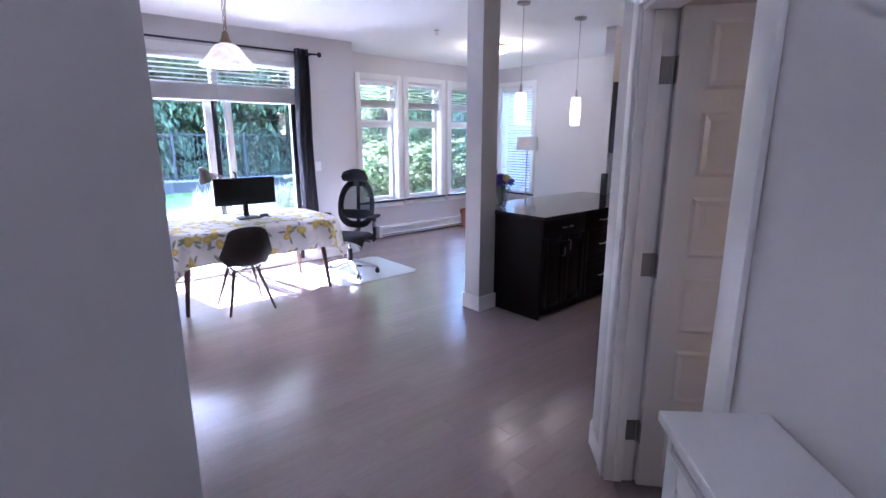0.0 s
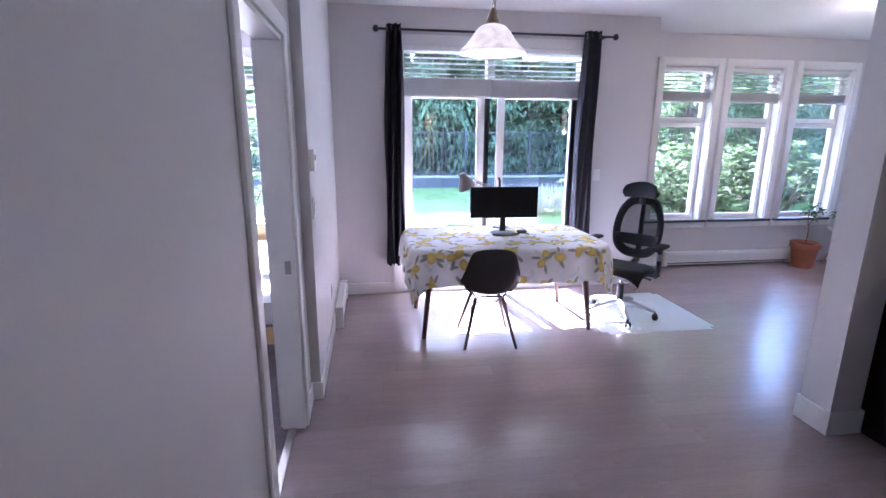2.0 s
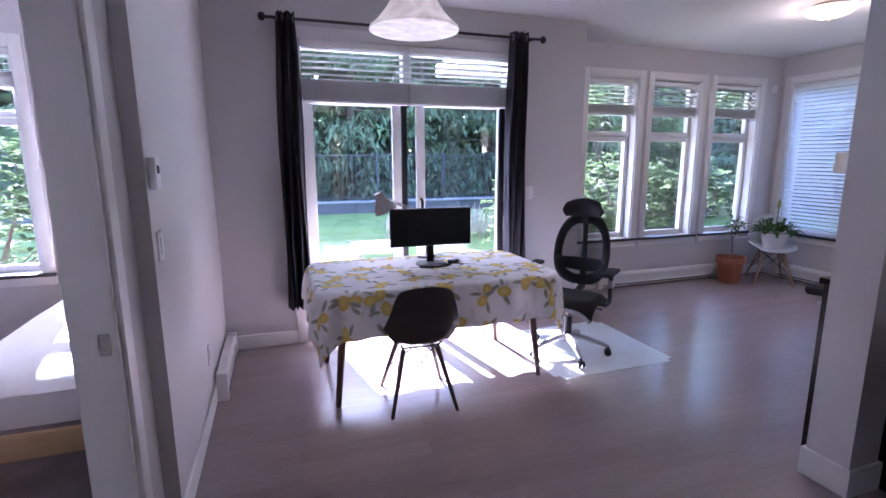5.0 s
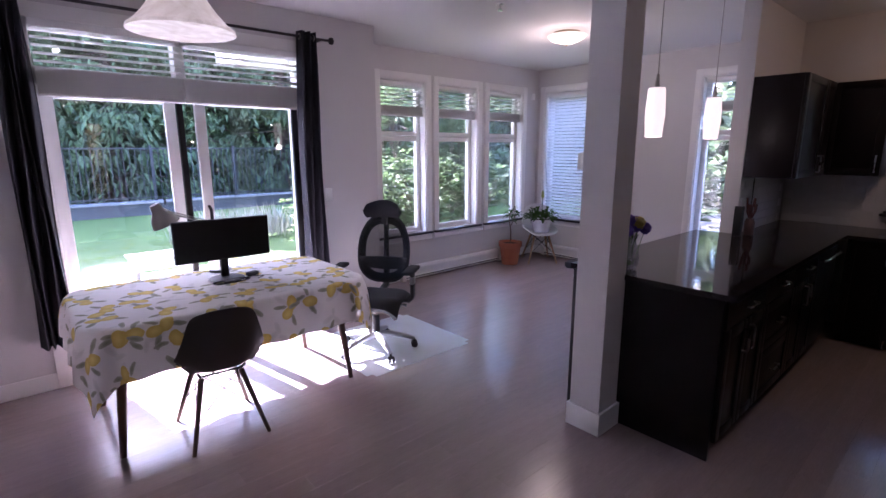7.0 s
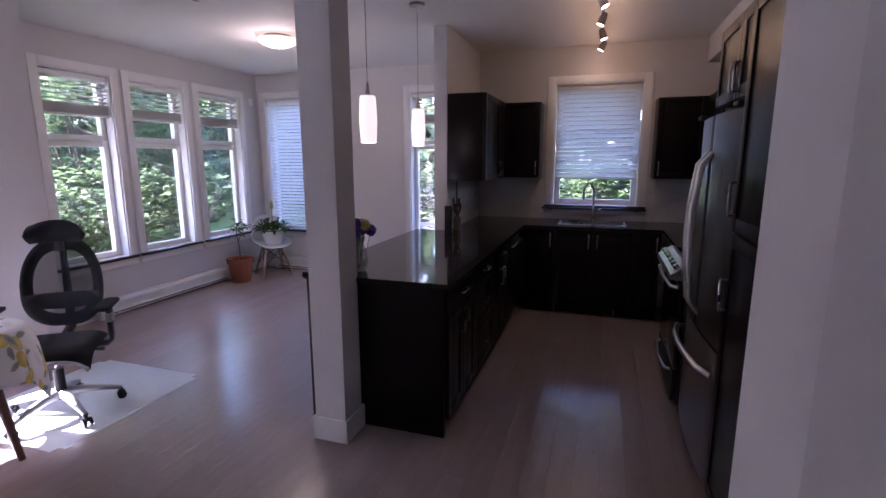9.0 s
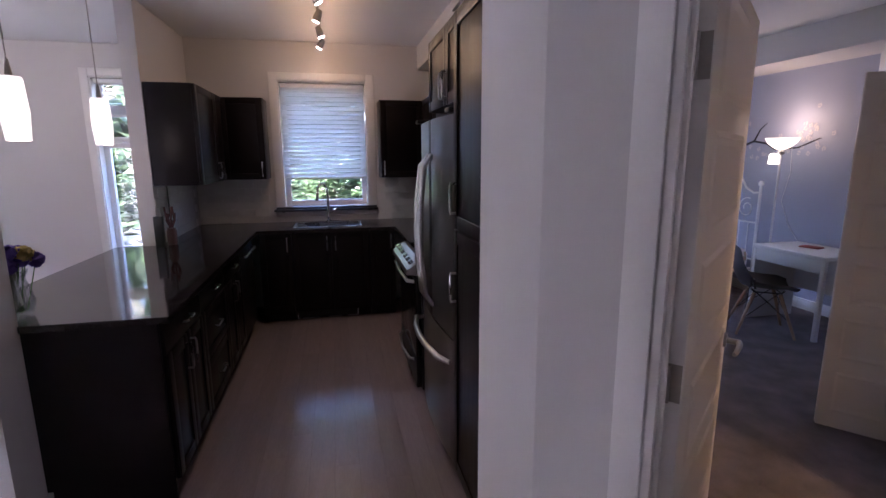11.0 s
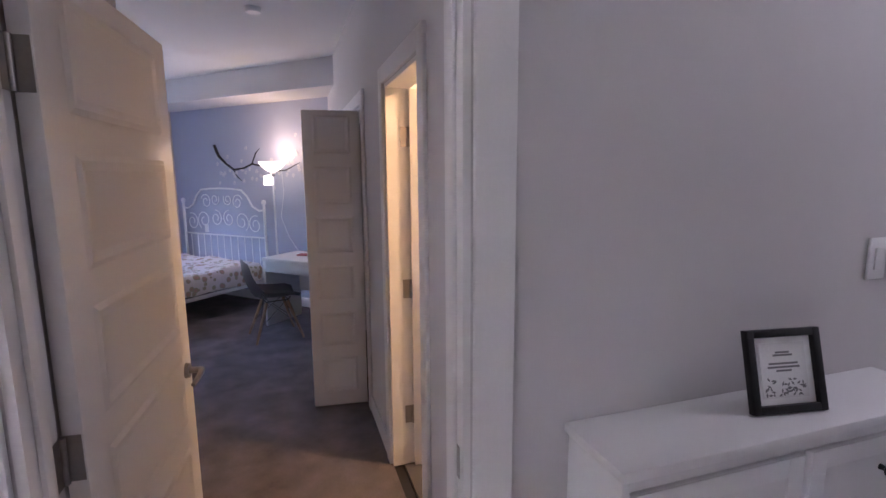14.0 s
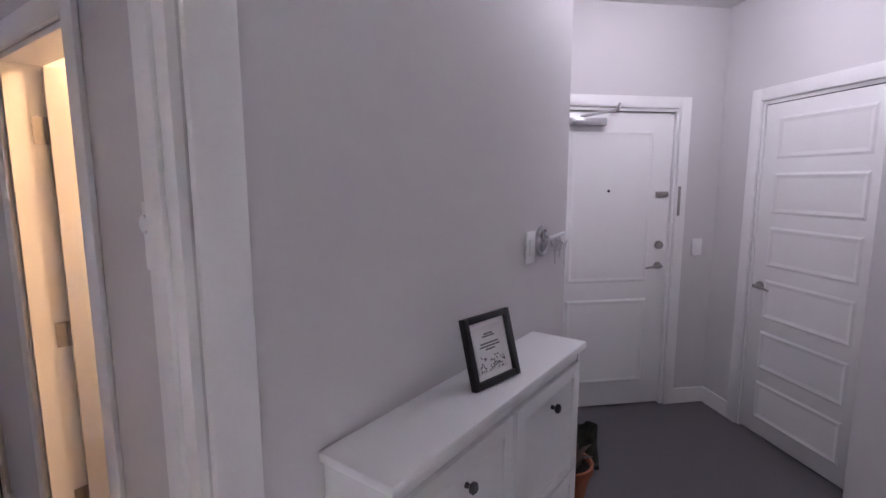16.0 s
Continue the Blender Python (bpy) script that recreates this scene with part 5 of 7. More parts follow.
for a, b, c, d in ((-0.19, -0.165, -0.33, 0.33), (0.165, 0.19, -0.33, 0.33), (-0.165, 0.165, -0.33, -0.31), (-0.165, 0.165, 0.31, 0.33)):
    bm_box(rimb, a, b, c, d, 0.0006, 0.005)
part("rim", rimb, STEEL, sink, smooth=False)
fc = thing("faucet", Matrix.Translation((7.265, 2.41, 0.92)), "chrome gooseneck kitchen faucet", "faucet")
part("body", lathe([(0.028, 0.0005), (0.028, 0.012), (0.018, 0.02), (0.017, 0.14), (0.014, 0.15), (0.004, 0.15)], 20), CHROME, fc)
part("spout", tube([(0, 0, 0.14), (0, 0, 0.30), (-0.012, 0.01, 0.36), (-0.05, 0.04, 0.405), (-0.095, 0.075, 0.40), (-0.125, 0.095, 0.36), (-0.132, 0.10, 0.31)], 0.014, 12), CHROME, fc)
part("spray_head", cyl((-0.132, 0.10, 0.325), (-0.138, 0.104, 0.235), 0.015, 0.018, 14), CHROME, fc)
part("lever", tube([(0.0, -0.015, 0.10), (0.0, -0.05, 0.115), (-0.01, -0.085, 0.14)], [0.009, 0.008, 0.006], 8), CHROME, fc)


def upper(m, w, depth, h, doors, label, handles="b"):
    ob = thing("upper_cabinet", Matrix(), label, "cabinet", "upper cabinets")
    part("body", box(0, w, 0, depth, 0, h, m, 0.0015), ESPRESSO, ob)
    k = w / doors
    for i in range(doors):
        hx = i * k + (k - 0.035 if (doors == 2 and i == 0) or (doors == 1 and handles != "l") else 0.035)
        front(ob, m, i * k, (i + 1) * k, 0, h, "door", ("v", hx, 0.10))
    return ob


EASTW = Matrix.Rotation(radians(-90), 4, "Z")
upper(Matrix.Translation((7.04, 3.363, 1.385)) @ EASTW, 0.39, 0.305, 0.77, 1, "dark espresso upper cabinet beside the window")
upper(Matrix.Translation((7.04, 1.86, 1.385)) @ EASTW, 0.435, 0.305, 0.77, 1, "dark espresso upper cabinet beside the window", "l")
upper(Matrix.Translation((6.122, 3.365, 1.385)), 1.222, 0.33, 0.77, 2, "dark espresso corner cabinet on the partition wall")
SOUTH = Matrix.Rotation(radians(180), 4, "Z")
upper(Matrix.Translation((7.035, 1.405, 1.385)) @ SOUTH, 1.25, 0.30, 0.77, 2, "dark espresso upper cabinet by the range")
upper(Matrix.Translation((5.78, 1.405, 1.72)) @ SOUTH, 0.77, 0.30, 0.435, 2, "short dark espresso cabinet above the range")
upper(Matrix.Translation((4.985, 1.72, 1.86)) @ SOUTH, 0.92, 0.61, 0.40, 2, "dark espresso cabinet above the refrigerator")
pn = thing("pantry_cabinet", Matrix(), "tall dark espresso pantry cabinet beside the refrigerator", "cabinet")
pmx = Matrix.Translation((4.058, 1.79, 0)) @ SOUTH
part("body", box(0, 0.72, 0, 0.575, 0.10, 2.19, pmx, 0.002), ESPRESSO, pn)
part("toe_kick", box(0, 0.72, 0.06, 0.08, 0, 0.0995, pmx), ESPRESSO, pn)
front(pn, pmx, 0.0, 0.72, 0.105, 1.28, "door", ("v", 0.04, 1.02))
front(pn, pmx, 0.0, 0.72, 1.285, 2.185, "door", ("v", 0.04, 1.42))
part("crown", box(-0.01, 0.72, -0.035, 0.575, 2.1905, 2.235, pmx, 0.006), PAINT, pn, "pale crown strip")

# refrigerator: two curved doors over a freezer drawer
rf = thing("refrigerator", Matrix.Translation((4.065, 1.175, 0)), "stainless steel french-door refrigerator with freezer drawer", "refrigerator")
part("body", box(0.0, 0.905, 0, 0.545, 0.03, 1.79, None, 0.004), mat("grey fridge side", (0.10, 0.10, 0.105), 0.4, 0.3), rf)


def fridge_front(x0, x1, z0, z1, name):
    def f(u, v):
        x = x0 + (x1 - x0) * u
        k = (x - 0.4525) / 0.4525
        return Vector((x, 0.625 + 0.032 * (1 - k * k) - 0.012 * max(0.0, abs(2 * u - 1) - 0.94) / 0.06, z0 + (z1 - z0) * v))
    return part(name, sheet(f, 18, 4, -0.075), STAINLESS, rf, angle=50)


dl_ = fridge_front(0.004, 0.4505, 0.735, 1.785, "door")
dr_ = fridge_front(0.4545, 0.901, 0.735, 1.785, "door")
fz = fridge_front(0.004, 0.901, 0.075, 0.725, "freezer_drawer")
for par, hx in ((dl_, 0.405), (dr_, 0.50)):
    part("handle", tube([(hx, 0.655, 0.80), (hx, 0.70, 0.86), (hx, 0.722, 1.05), (hx, 0.727, 1.20), (hx, 0.722, 1.35), (hx, 0.70, 1.55), (hx, 0.655, 1.61)], [0.012, 0.016, 0.016, 0.016, 0.016, 0.016, 0.012], 12), SATIN, par, "curved steel handle")
part("handle", tube([(0.09, 0.64, 0.60), (0.14, 0.69, 0.615), (0.30, 0.722, 0.62), (0.4525, 0.730, 0.62), (0.61, 0.722, 0.62), (0.77, 0.69, 0.615), (0.82, 0.64, 0.60)], [0.012, 0.016, 0.016, 0.016, 0.016, 0.016, 0.012], 12), SATIN, fz, "curved steel handle")
for hx in (0.05, 0.855):
    part("hinge_cover", box(hx - 0.04, hx + 0.04, 0.53, 0.66, 1.7905, 1.812, None, 0.006), BLACK, rf)
for hx in (0.08, 0.82):
    part("foot", cyl((hx, 0.5, 0.0), (hx, 0.5, 0.03), 0.02), BLACK, rf)

# range
rg = thing("range", Matrix.Translation((5.005, 1.185, 0)), "stainless and black electric range with front controls", "range")
part("body", box(0, 0.757, 0, 0.62, 0.03, 0.905, None, 0.003), BLACK, rg)
part("cooktop", box(-0.002, 0.759, 0.0, 0.60, 0.9055, 0.915, None, 0.003), mat("ceramic cooktop", (0.01, 0.01, 0.012), 0.08), rg)
bm = bmesh.new()
prof = [(0.60, 0.935), (0.625, 0.935), (0.715, 0.875), (0.72, 0.845), (0.62, 0.835)]
va = [bm.verts.new((0.0, y, z)) for y, z in prof]
vb = [bm.verts.new((0.757, y, z)) for y, z in prof]
bm.faces.new(va)
bm.faces.new(vb[::-1])
for i in range(5):
    bm.faces.new((va[i], va[(i + 1) % 5], vb[(i + 1) % 5], vb[i]))
cp = part("control_panel", bm, SATIN, rg, smooth=False)
nrm = Vector((0, 0.06, 0.09)).normalized()
for kx in (0.08, 0.19, 0.30, 0.46, 0.57, 0.68):
    c = Vector((kx, 0.672, 0.905))
    part("knob", cyl(c, c + nrm * 0.024, 0.021, 0.018, 16), CHROME, cp)
od = part("oven_door", box(0.004, 0.753, 0.621, 0.66, 0.27, 0.83, None, 0.006), mat("oven glass", (0.012, 0.011, 0.012), 0.12), rg)
part("handle", tube([(0.05, 0.66, 0.785), (0.07, 0.705, 0.79), (0.38, 0.715, 0.79), (0.69, 0.705, 0.79), (0.71, 0.66, 0.785)], 0.012, 10), SATIN, od)
wd = part("warming_drawer", box(0.004, 0.753, 0.621, 0.66, 0.05, 0.262, None, 0.006), BLACK, rg)
part("handle", tube([(0.10, 0.66, 0.22), (0.14, 0.69, 0.215), (0.38, 0.705, 0.205), (0.62, 0.69, 0.215), (0.66, 0.66, 0.22)], 0.010, 10), SATIN, wd)
part("foot", box(0.03, 0.727, 0.05, 0.55, 0, 0.0295), BLACK, rg)

# wall ledge under the kitchen window and outlets
lg = thing("window_ledge", Matrix.Translation((7.348, 2.42, 1.035)), "dark wooden ledge under the kitchen window", "ledge")
part("board", box(-0.075, -0.001, -0.54, 0.54, 0.0, 0.022, None, 0.003), SILL_DARK, lg)
for yy in (-0.45, 0.45):
    part("bracket", box(-0.03, -0.021, yy - 0.012, yy + 0.012, -0.012, -0.0005), SILL_DARK, lg)

# things on the counter
vz = thing("flower_vase", Matrix.Translation((4.345, 3.70, 0.92)) @ Matrix.Scale(1.12, 4), "glass vase of purple and yellow flowers on the counter", "vase")
VASE = clear("vase glass", (0.93, 0.95, 0.96), 0.02, 0.18)
part("vase", lathe([(0.04, 0.0005), (0.048, 0.01), (0.058, 0.06), (0.045, 0.12), (0.036, 0.15), (0.048, 0.185), (0.044, 0.185), (0.032, 0.15), (0.042, 0.12), (0.054, 0.06), (0.042, 0.012)], 28), VASE, vz)
stems = bmesh.new()
rnd = random.Random(4)
heads = {"purple": [], "yellow": [], "cream": []}
for k in range(26):
    a, r = rnd.uniform(0, 6.28), rnd.uniform(0.01, 0.085)
    p = Vector((r * math.cos(a), r * math.sin(a), 0.245 - r * 0.6 + rnd.uniform(-0.02, 0.03)))
    bm_cyl(stems, (rnd.uniform(-0.02, 0.02), rnd.uniform(-0.02, 0.02), 0.02), p, 0.002, n=5)
    heads[rnd.choice(("purple", "purple", "purple", "yellow", "cream"))].append(p)
part("stems", stems, LEAF, vz)
for key, rgb in (("purple", (0.10, 0.06, 0.30)), ("yellow", (0.42, 0.33, 0.10)), ("cream", (0.5, 0.42, 0.36))):
    bm = bmesh.new()
    for p in heads[key]:
        for q in range(14):
            d = Vector((rnd.gauss(0, 1), rnd.gauss(0, 1), rnd.gauss(0.4, 1))).normalized()
            t = d.orthogonal().normalized()
            c = p + d * 0.019
            w = d.cross(t)
            bm.faces.new([bm.verts.new(c + t * 0.016 * x + w * 0.016 * y + d * 0.006 * abs(x)) for x, y in ((-1, -1), (1, -1), (1, 1), (-1, 1))])
    part("blossoms", bm, translucent(key + " petals", rgb, 0.2), vz, key + " blossoms", smooth=False)
kb = thing("bottle", Matrix.Translation((6.02, 3.655, 0.92)), "dark slim box standing on the counter", "box")
part("body", box(-0.025, 0.025, -0.03, 0.03, 0.0005, 0.24, None, 0.004), BLACK, kb)
jr = thing("spice_jar", Matrix.Translation((6.15, 3.61, 0.92)), "glass jar with brown dried stalks", "jar")
part("jar", lathe([(0.035, 0.0005), (0.038, 0.02), (0.038, 0.11), (0.03, 0.125), (0.03, 0.135), (0.002, 0.135)], 20), mat("brown jar", (0.10, 0.05, 0.04), 0.3), jr)
st = bmesh.new()
for k in range(9):
    a = k * 0.7
    bm_tube(st, [(0.01 * math.cos(a), 0.01 * math.sin(a), 0.134), (0.03 * math.cos(a), 0.03 * math.sin(a), 0.19), (0.035 * math.cos(a + 0.4), 0.035 * math.sin(a + 0.4), 0.20 + 0.05 * (k % 3))], [0.004, 0.006, 0.008], 5)
part("stalks", st, mat("dried stalks", (0.09, 0.03, 0.025), 0.8), jr)
cdk = thing("under_cabinet_cord", Matrix.Translation((6.39, 3.684, 0.0)), "dark cord hanging below the corner cabinet", "cable")
part("wire", tube([(0, 0, 1.385), (0.003, 0.0, 1.2), (-0.002, -0.002, 1.03)], 0.005, 6), BLACK, cdk)


# ---- heaters, plates and small wall fixtures ----
HEATER = mat("white enamelled heater", (0.78, 0.77, 0.76), 0.35)


def heater(m, w, label="white electric baseboard heater along the wall"):
    ob = thing("baseboard_heater", m, label, "heater", "baseboard heaters")
    bm = bmesh.new()
    pr = [(0, 0.018), (-0.058, 0.018), (-0.062, 0.05), (-0.062, 0.055), (-0.045, 0.058), (-0.045, 0.115), (-0.062, 0.118), (-0.062, 0.15), (-0.05, 0.175), (0, 0.18)]
    a = [bm.verts.new((0, y, z)) for y, z in pr]
    b = [bm.verts.new((w, y, z)) for y, z in pr]
    for i in range(len(pr)):
        j = (i + 1) % len(pr)
        bm.faces.new((a[i], a[j], b[j], b[i]))
    bm.faces.new(a)
    bm.faces.new(b[::-1])
    part("cover", bm, HEATER, ob, smooth=False)
    # Black strips stand for the shade inside the two slots.
    part("grille_gap", box(0.03, w - 0.03, -0.0485, -0.0455, 0.120, 0.134), BLACK, ob)
    part("grille_gap", box(0.03, w - 0.03, -0.0625, -0.0610, 0.036, 0.046), BLACK, ob)
    for x in (0.0, w - 0.05):
        part("end_cap", box(x - 0.003, x + 0.053, -0.066, 0, 0.0005, 0.185, None, 0.004), HEATER, ob)
    return ob


heater(Matrix.Translation((5.15, WIN_Y - 0.015, 0)), 1.80)
heater(Matrix.Translation((EAST_X - 0.015, 6.85, 0)) @ Matrix.Rotation(radians(-90), 4, "Z"), 0.95)
heater(Matrix.Translation((1.225, 5.52, 0)) @ Matrix.Rotation(radians(90), 4, "Z"), 0.80)


def plate(m, w, h, label, category, t=0.008, rocker=True):
    """A wall plate on the plane y = 0 of m, facing -y."""
    ob = thing("wall_plate", m, label, category)
    part("plate", box(-w / 2, w / 2, -t, -0.0005, -h / 2, h / 2, None, 0.002), VINYL, ob)
    if rocker:
        part("rocker", box(-0.017, 0.017, -t - 0.005, -t, -0.033, 0.033, None, 0.002), VINYL, ob)
    return ob


WEST = Matrix.Rotation(radians(90), 4, "Z")
plate(Matrix.Translation((3.88, PATIO_Y, 1.20)), 0.075, 0.118, "white light switch plate by the curtain", "switch")
tA = plate(Matrix.Translation((1.21, 4.47, 1.46)) @ WEST, 0.075, 0.12, "white wall thermostat with small display", "thermostat", 0.028, False)
part("display", box(-0.02, 0.02, -0.030, -0.0285, 0.0, 0.03), BLACK, tA)
plate(Matrix.Translation((1.21, 4.49, 1.18)) @ WEST, 0.075, 0.118, "white light switch plate", "switch")
plate(Matrix.Translation((1.21, 5.42, 0.36)) @ WEST, 0.072, 0.115, "white wall outlet low on the wall", "outlet", 0.008, True)
ic = plate(Matrix.Translation((1.15, 1.645, 1.51)) @ WEST, 0.11, 0.17, "white wall intercom with a slim dark-ended handset", "intercom", 0.018, False)
part("handset", box(-0.042, -0.016, -0.030, -0.0185, -0.030, 0.030, None, 0.004), VINYL, ic)
for zz in (-0.045, 0.045):
    part("handset_end", box(-0.042, -0.016, -0.030, -0.0185, zz - 0.0145, zz + 0.0145, None, 0.004), BLACK, ic, "black handset end")
part("button_panel", box(0.0, 0.045, -0.022, -0.0185, -0.05, 0.06, None, 0.002), VINYL, ic)
plate(Matrix.Translation((1.15, 1.64, 1.10)) @ WEST, 0.12, 0.118, "white double switch plate below the intercom", "switch")
BATHW = Matrix.Translation((*de(1.225, 2.22), 1.485)) @ Matrix.Rotation(radians(-45 + 180), 4, "Z")
tB = plate(BATHW, 0.075, 0.16, "white dial thermostat on the bedroom wall", "thermostat", 0.03, False)
part("dial", cyl((0, -0.031, 0.03), (0, -0.045, 0.03), 0.022, 0.020, 20), VINYL, tB)
plate(Matrix.Translation((*de(1.12, 2.22), 1.12)) @ Matrix.Rotation(radians(135), 4, "Z"), 0.075, 0.118, "white light switch plate", "switch")
plate(Matrix.Translation((-0.32, -1.15, 1.15)) @ Matrix.Rotation(radians(180), 4, "Z"), 0.075, 0.118, "white light switch plate by the entry door", "switch")
HALLF = Matrix.Rotation(radians(45 + 180), 4, "Z")


def hall(e, z, off=0.0):
    """Pose on the hall wall: x back along it, y into it."""
    x, y = de(0.862 - off, e)
    return Matrix.Translation((x, y, z)) @ HALLF


def hall_flat(e, z, off=0.0):
    x, y = de(0.862 - off, e)
    return Matrix.Translation((x, y, z)) @ Matrix(((H, H, 0, 0), (H, -H, 0, 0), (0, 0, 1, 0), (0, 0, 0, 1)))


plate(hall(1.045, 1.355), 0.075, 0.125, "white light switch plate on the hall wall", "switch")
kh = thing("key_hook", hall(0.855, 1.372), "ornate steel key-shaped wall hook with keys hanging", "key hook")
part("bow", tube([(-0.10 + 0.045 * math.cos(a), -0.012, 0.055 * math.sin(a)) for a in [2 * math.pi * k / 20 for k in range(20)]], 0.009, 8, True), STEEL, kh)
part("bow_cross", (lambda b: (bm_box(b, -0.142, -0.058, -0.016, -0.008, -0.006, 0.006), bm_box(b, -0.106, -0.094, -0.016, -0.008, -0.052, 0.052), b)[-1])(bmesh.new()), STEEL, kh)
part("shaft", cyl((-0.055, -0.012, 0.0), (0.12, -0.012, 0.012), 0.008), STEEL, kh)
for x in (-0.02, 0.03, 0.08):
    part("hook", tube([(x, -0.012, 0.0), (x, -0.02, -0.025), (x, -0.04, -0.03), (x, -0.045, -0.012)], 0.004, 6), STEEL, kh)
for x, ln in ((-0.02, 0.07), (0.03, 0.05), (0.08, 0.09)):
    key = thing("key", hall(0.855, 1.372) @ Matrix.Translation((x, -0.035, -0.03)), "small steel key hanging from the hook", "key", "keys")
    part("bow", tube([(0.011 * math.cos(a), 0, -0.012 + 0.011 * math.sin(a)) for a in [2 * math.pi * k / 12 for k in range(12)]], 0.0025, 5, True), STEEL, key)
    part("blade", box(-0.004, 0.004, -0.0015, 0.0015, -ln, -0.022), STEEL, key)

# ---- shoe cabinet in the hall ----
sc = thing("shoe_cabinet", hall(1.01, 0.0), "slim white shoe cabinet with four tilting flaps and dark knobs", "cabinet")
# x runs from its entry end (0) back towards the bedroom (-1.08): local x points to the entry
part("top", box(-1.085, 0.012, -0.225, -0.001, 0.985, 1.01, None, 0.005), WHITE_LACQ, sc)
part("side", box(-0.02, 0.0, -0.205, -0.001, 0.0, 0.9845, None, 0.002), WHITE_LACQ, sc)
part("side", box(-1.07, -1.05, -0.205, -0.001, 0.0, 0.9845, None, 0.002), WHITE_LACQ, sc)
part("divider", box(-0.545, -0.525, -0.19, -0.001, 0.0, 0.9845), WHITE_LACQ, sc)
part("back", box(-1.0495, -0.0205, -0.012, -0.001, 0.04, 0.984), WHITE_LACQ, sc)
for x0, x1 in ((-1.047, -0.548), (-0.522, -0.023)):
    for z0, z1 in ((0.09, 0.515), (0.52, 0.94)):
        fp = part("flap", box(x0, x1, -0.205, -0.188, z0, z1, None, 0.002), WHITE_LACQ, sc)
        inner = box(x0 + 0.05, x1 - 0.05, -0.2058, -0.2052, z0 + 0.05, z1 - 0.05)
        part("flap_field", inner, WHITE_LACQ, fp, smooth=False)
        fr = bmesh.new()
        for a, b, c, d in ((x0, x0 + 0.05, z0, z1), (x1 - 0.05, x1, z0, z1), (x0 + 0.05, x1 - 0.05, z0, z0 + 0.05), (x0 + 0.05, x1 - 0.05, z1 - 0.05, z1)):
            bm_box(fr, a, b, -0.211, -0.2055, c, d, None, 0.0015)
        part("flap_frame", fr, WHITE_LACQ, fp)
        kz = z1 - 0.085
        kn = lathe([(0.008, 0.0), (0.006, 0.012), (0.015, 0.018), (0.016, 0.026), (0.010, 0.031), (0.001, 0.031)], 18)
        bmesh.ops.transform(kn, matrix=Matrix.Translation(((x0 + x1) / 2, -0.211, kz)) @ Matrix.Rotation(radians(90), 4, "X"), verts=kn.verts[:])
        part("knob", kn, BLACK, fp, "dark metal knob")
part("rail", box(-1.0495, -0.0205, -0.20, -0.18, 0.945, 0.9845), WHITE_LACQ, sc)
part("plinth", box(-1.0495, -0.0205, -0.18, -0.165, 0.0, 0.085), WHITE_LACQ, sc)

pf = thing("picture_frame", hall(1.53, 1.0105, 0.14) @ Matrix.Rotation(radians(-9), 4, "Z") @ Matrix.Rotation(radians(-15), 4, "X"), "black picture frame with a printed card, leaning back", "picture frame")
for a, b, c, d in ((-0.105, -0.085, 0, 0.21), (0.085, 0.105, 0, 0.21), (-0.085, 0.085, 0, 0.02), (-0.085, 0.085, 0.19, 0.21)):
    part("frame_bar", box(a, b, -0.012, 0.010, c, d, None, 0.002), BLACK, pf)
part("mount", box(-0.085, 0.085, 0.003, 0.006, 0.02, 0.19), WHITE_LACQ, pf)
part("card", box(-0.066, 0.066, 0.001, 0.0025, 0.036, 0.174), mat("printed card", (0.72, 0.72, 0.72), 0.7), pf)
INK = mat("grey ink", (0.18, 0.18, 0.19), 0.7)
for z, w in ((0.150, 0.020), (0.143, 0.028), (0.122, 0.042), (0.113, 0.046), (0.104, 0.022)):
    part("text_line", box(-w, w, 0.0002, 0.0008, z - 0.0025, z + 0.0025), INK, pf, smooth=False)
rnd = random.Random(8)
fl_ = bmesh.new()
for k in range(46):
    x, z = rnd.uniform(-0.058, 0.058), rnd.uniform(0.042, 0.085) - abs(rnd.gauss(0, 0.008))
    a = rnd.uniform(0, 3.14)
    dx, dz = 0.007 * math.cos(a), 0.007 * math.sin(a)
    fl_.faces.new([fl_.verts.new((x + p, 0.0006, max(0.04, z + q))) for p, q in ((-dx, -dz), (dz * 0.4, -dx * 0.4), (dx, dz), (-dz * 0.4, dx * 0.4))])
part("printed_flowers", fl_, INK, pf, smooth=False)
part("easel", box(-0.03, 0.03, 0.011, 0.014, 0.02, 0.15), BLACK, pf)

# boots and a potted plant on the entry floor
def boot(m, label):
    ob = thing("boot", m, label, "boot", "boots")
    sole = bmesh.new()
    bm_box(sole, -0.045, 0.045, -0.14, 0.13, 0.0, 0.03, None, 0.012)
    part("sole", sole, BLACK, ob)

    def f(u, v):
        a = 2 * math.pi * u
        k = v
        toe = max(0.0, 1 - k * 2.2)
        rx = 0.043 * (1 + 0.1 * toe)
        ry = 0.06 + 0.075 * toe
        return Vector((rx * math.cos(a), ry * math.sin(a) - 0.06 * toe + 0.055, 0.028 + 0.20 * k + 0.02 * (1 - toe) * (math.sin(a) > 0)))
    part("upper", sheet(f, 24, 12), mat("camouflage fabric", (0.035, 0.038, 0.025), 0.8, var=0.9, scale=30), ob)
    part("laces", tube([(0.02 * (-1) ** k, -0.055 + 0.012 * k, 0.075 + 0.018 * k) for k in range(8)], 0.003, 5), BLACK, ob)
    return ob


boot(Matrix.Translation((0.82, -0.52, 0.002)) @ Matrix.Rotation(radians(70), 4, "Z"), "dark camouflage boot standing on the entry floor")
boot(Matrix.Translation((0.88, -0.63, 0.002)) @ Matrix.Rotation(radians(84), 4, "Z"), "dark camouflage boot standing on the entry floor")


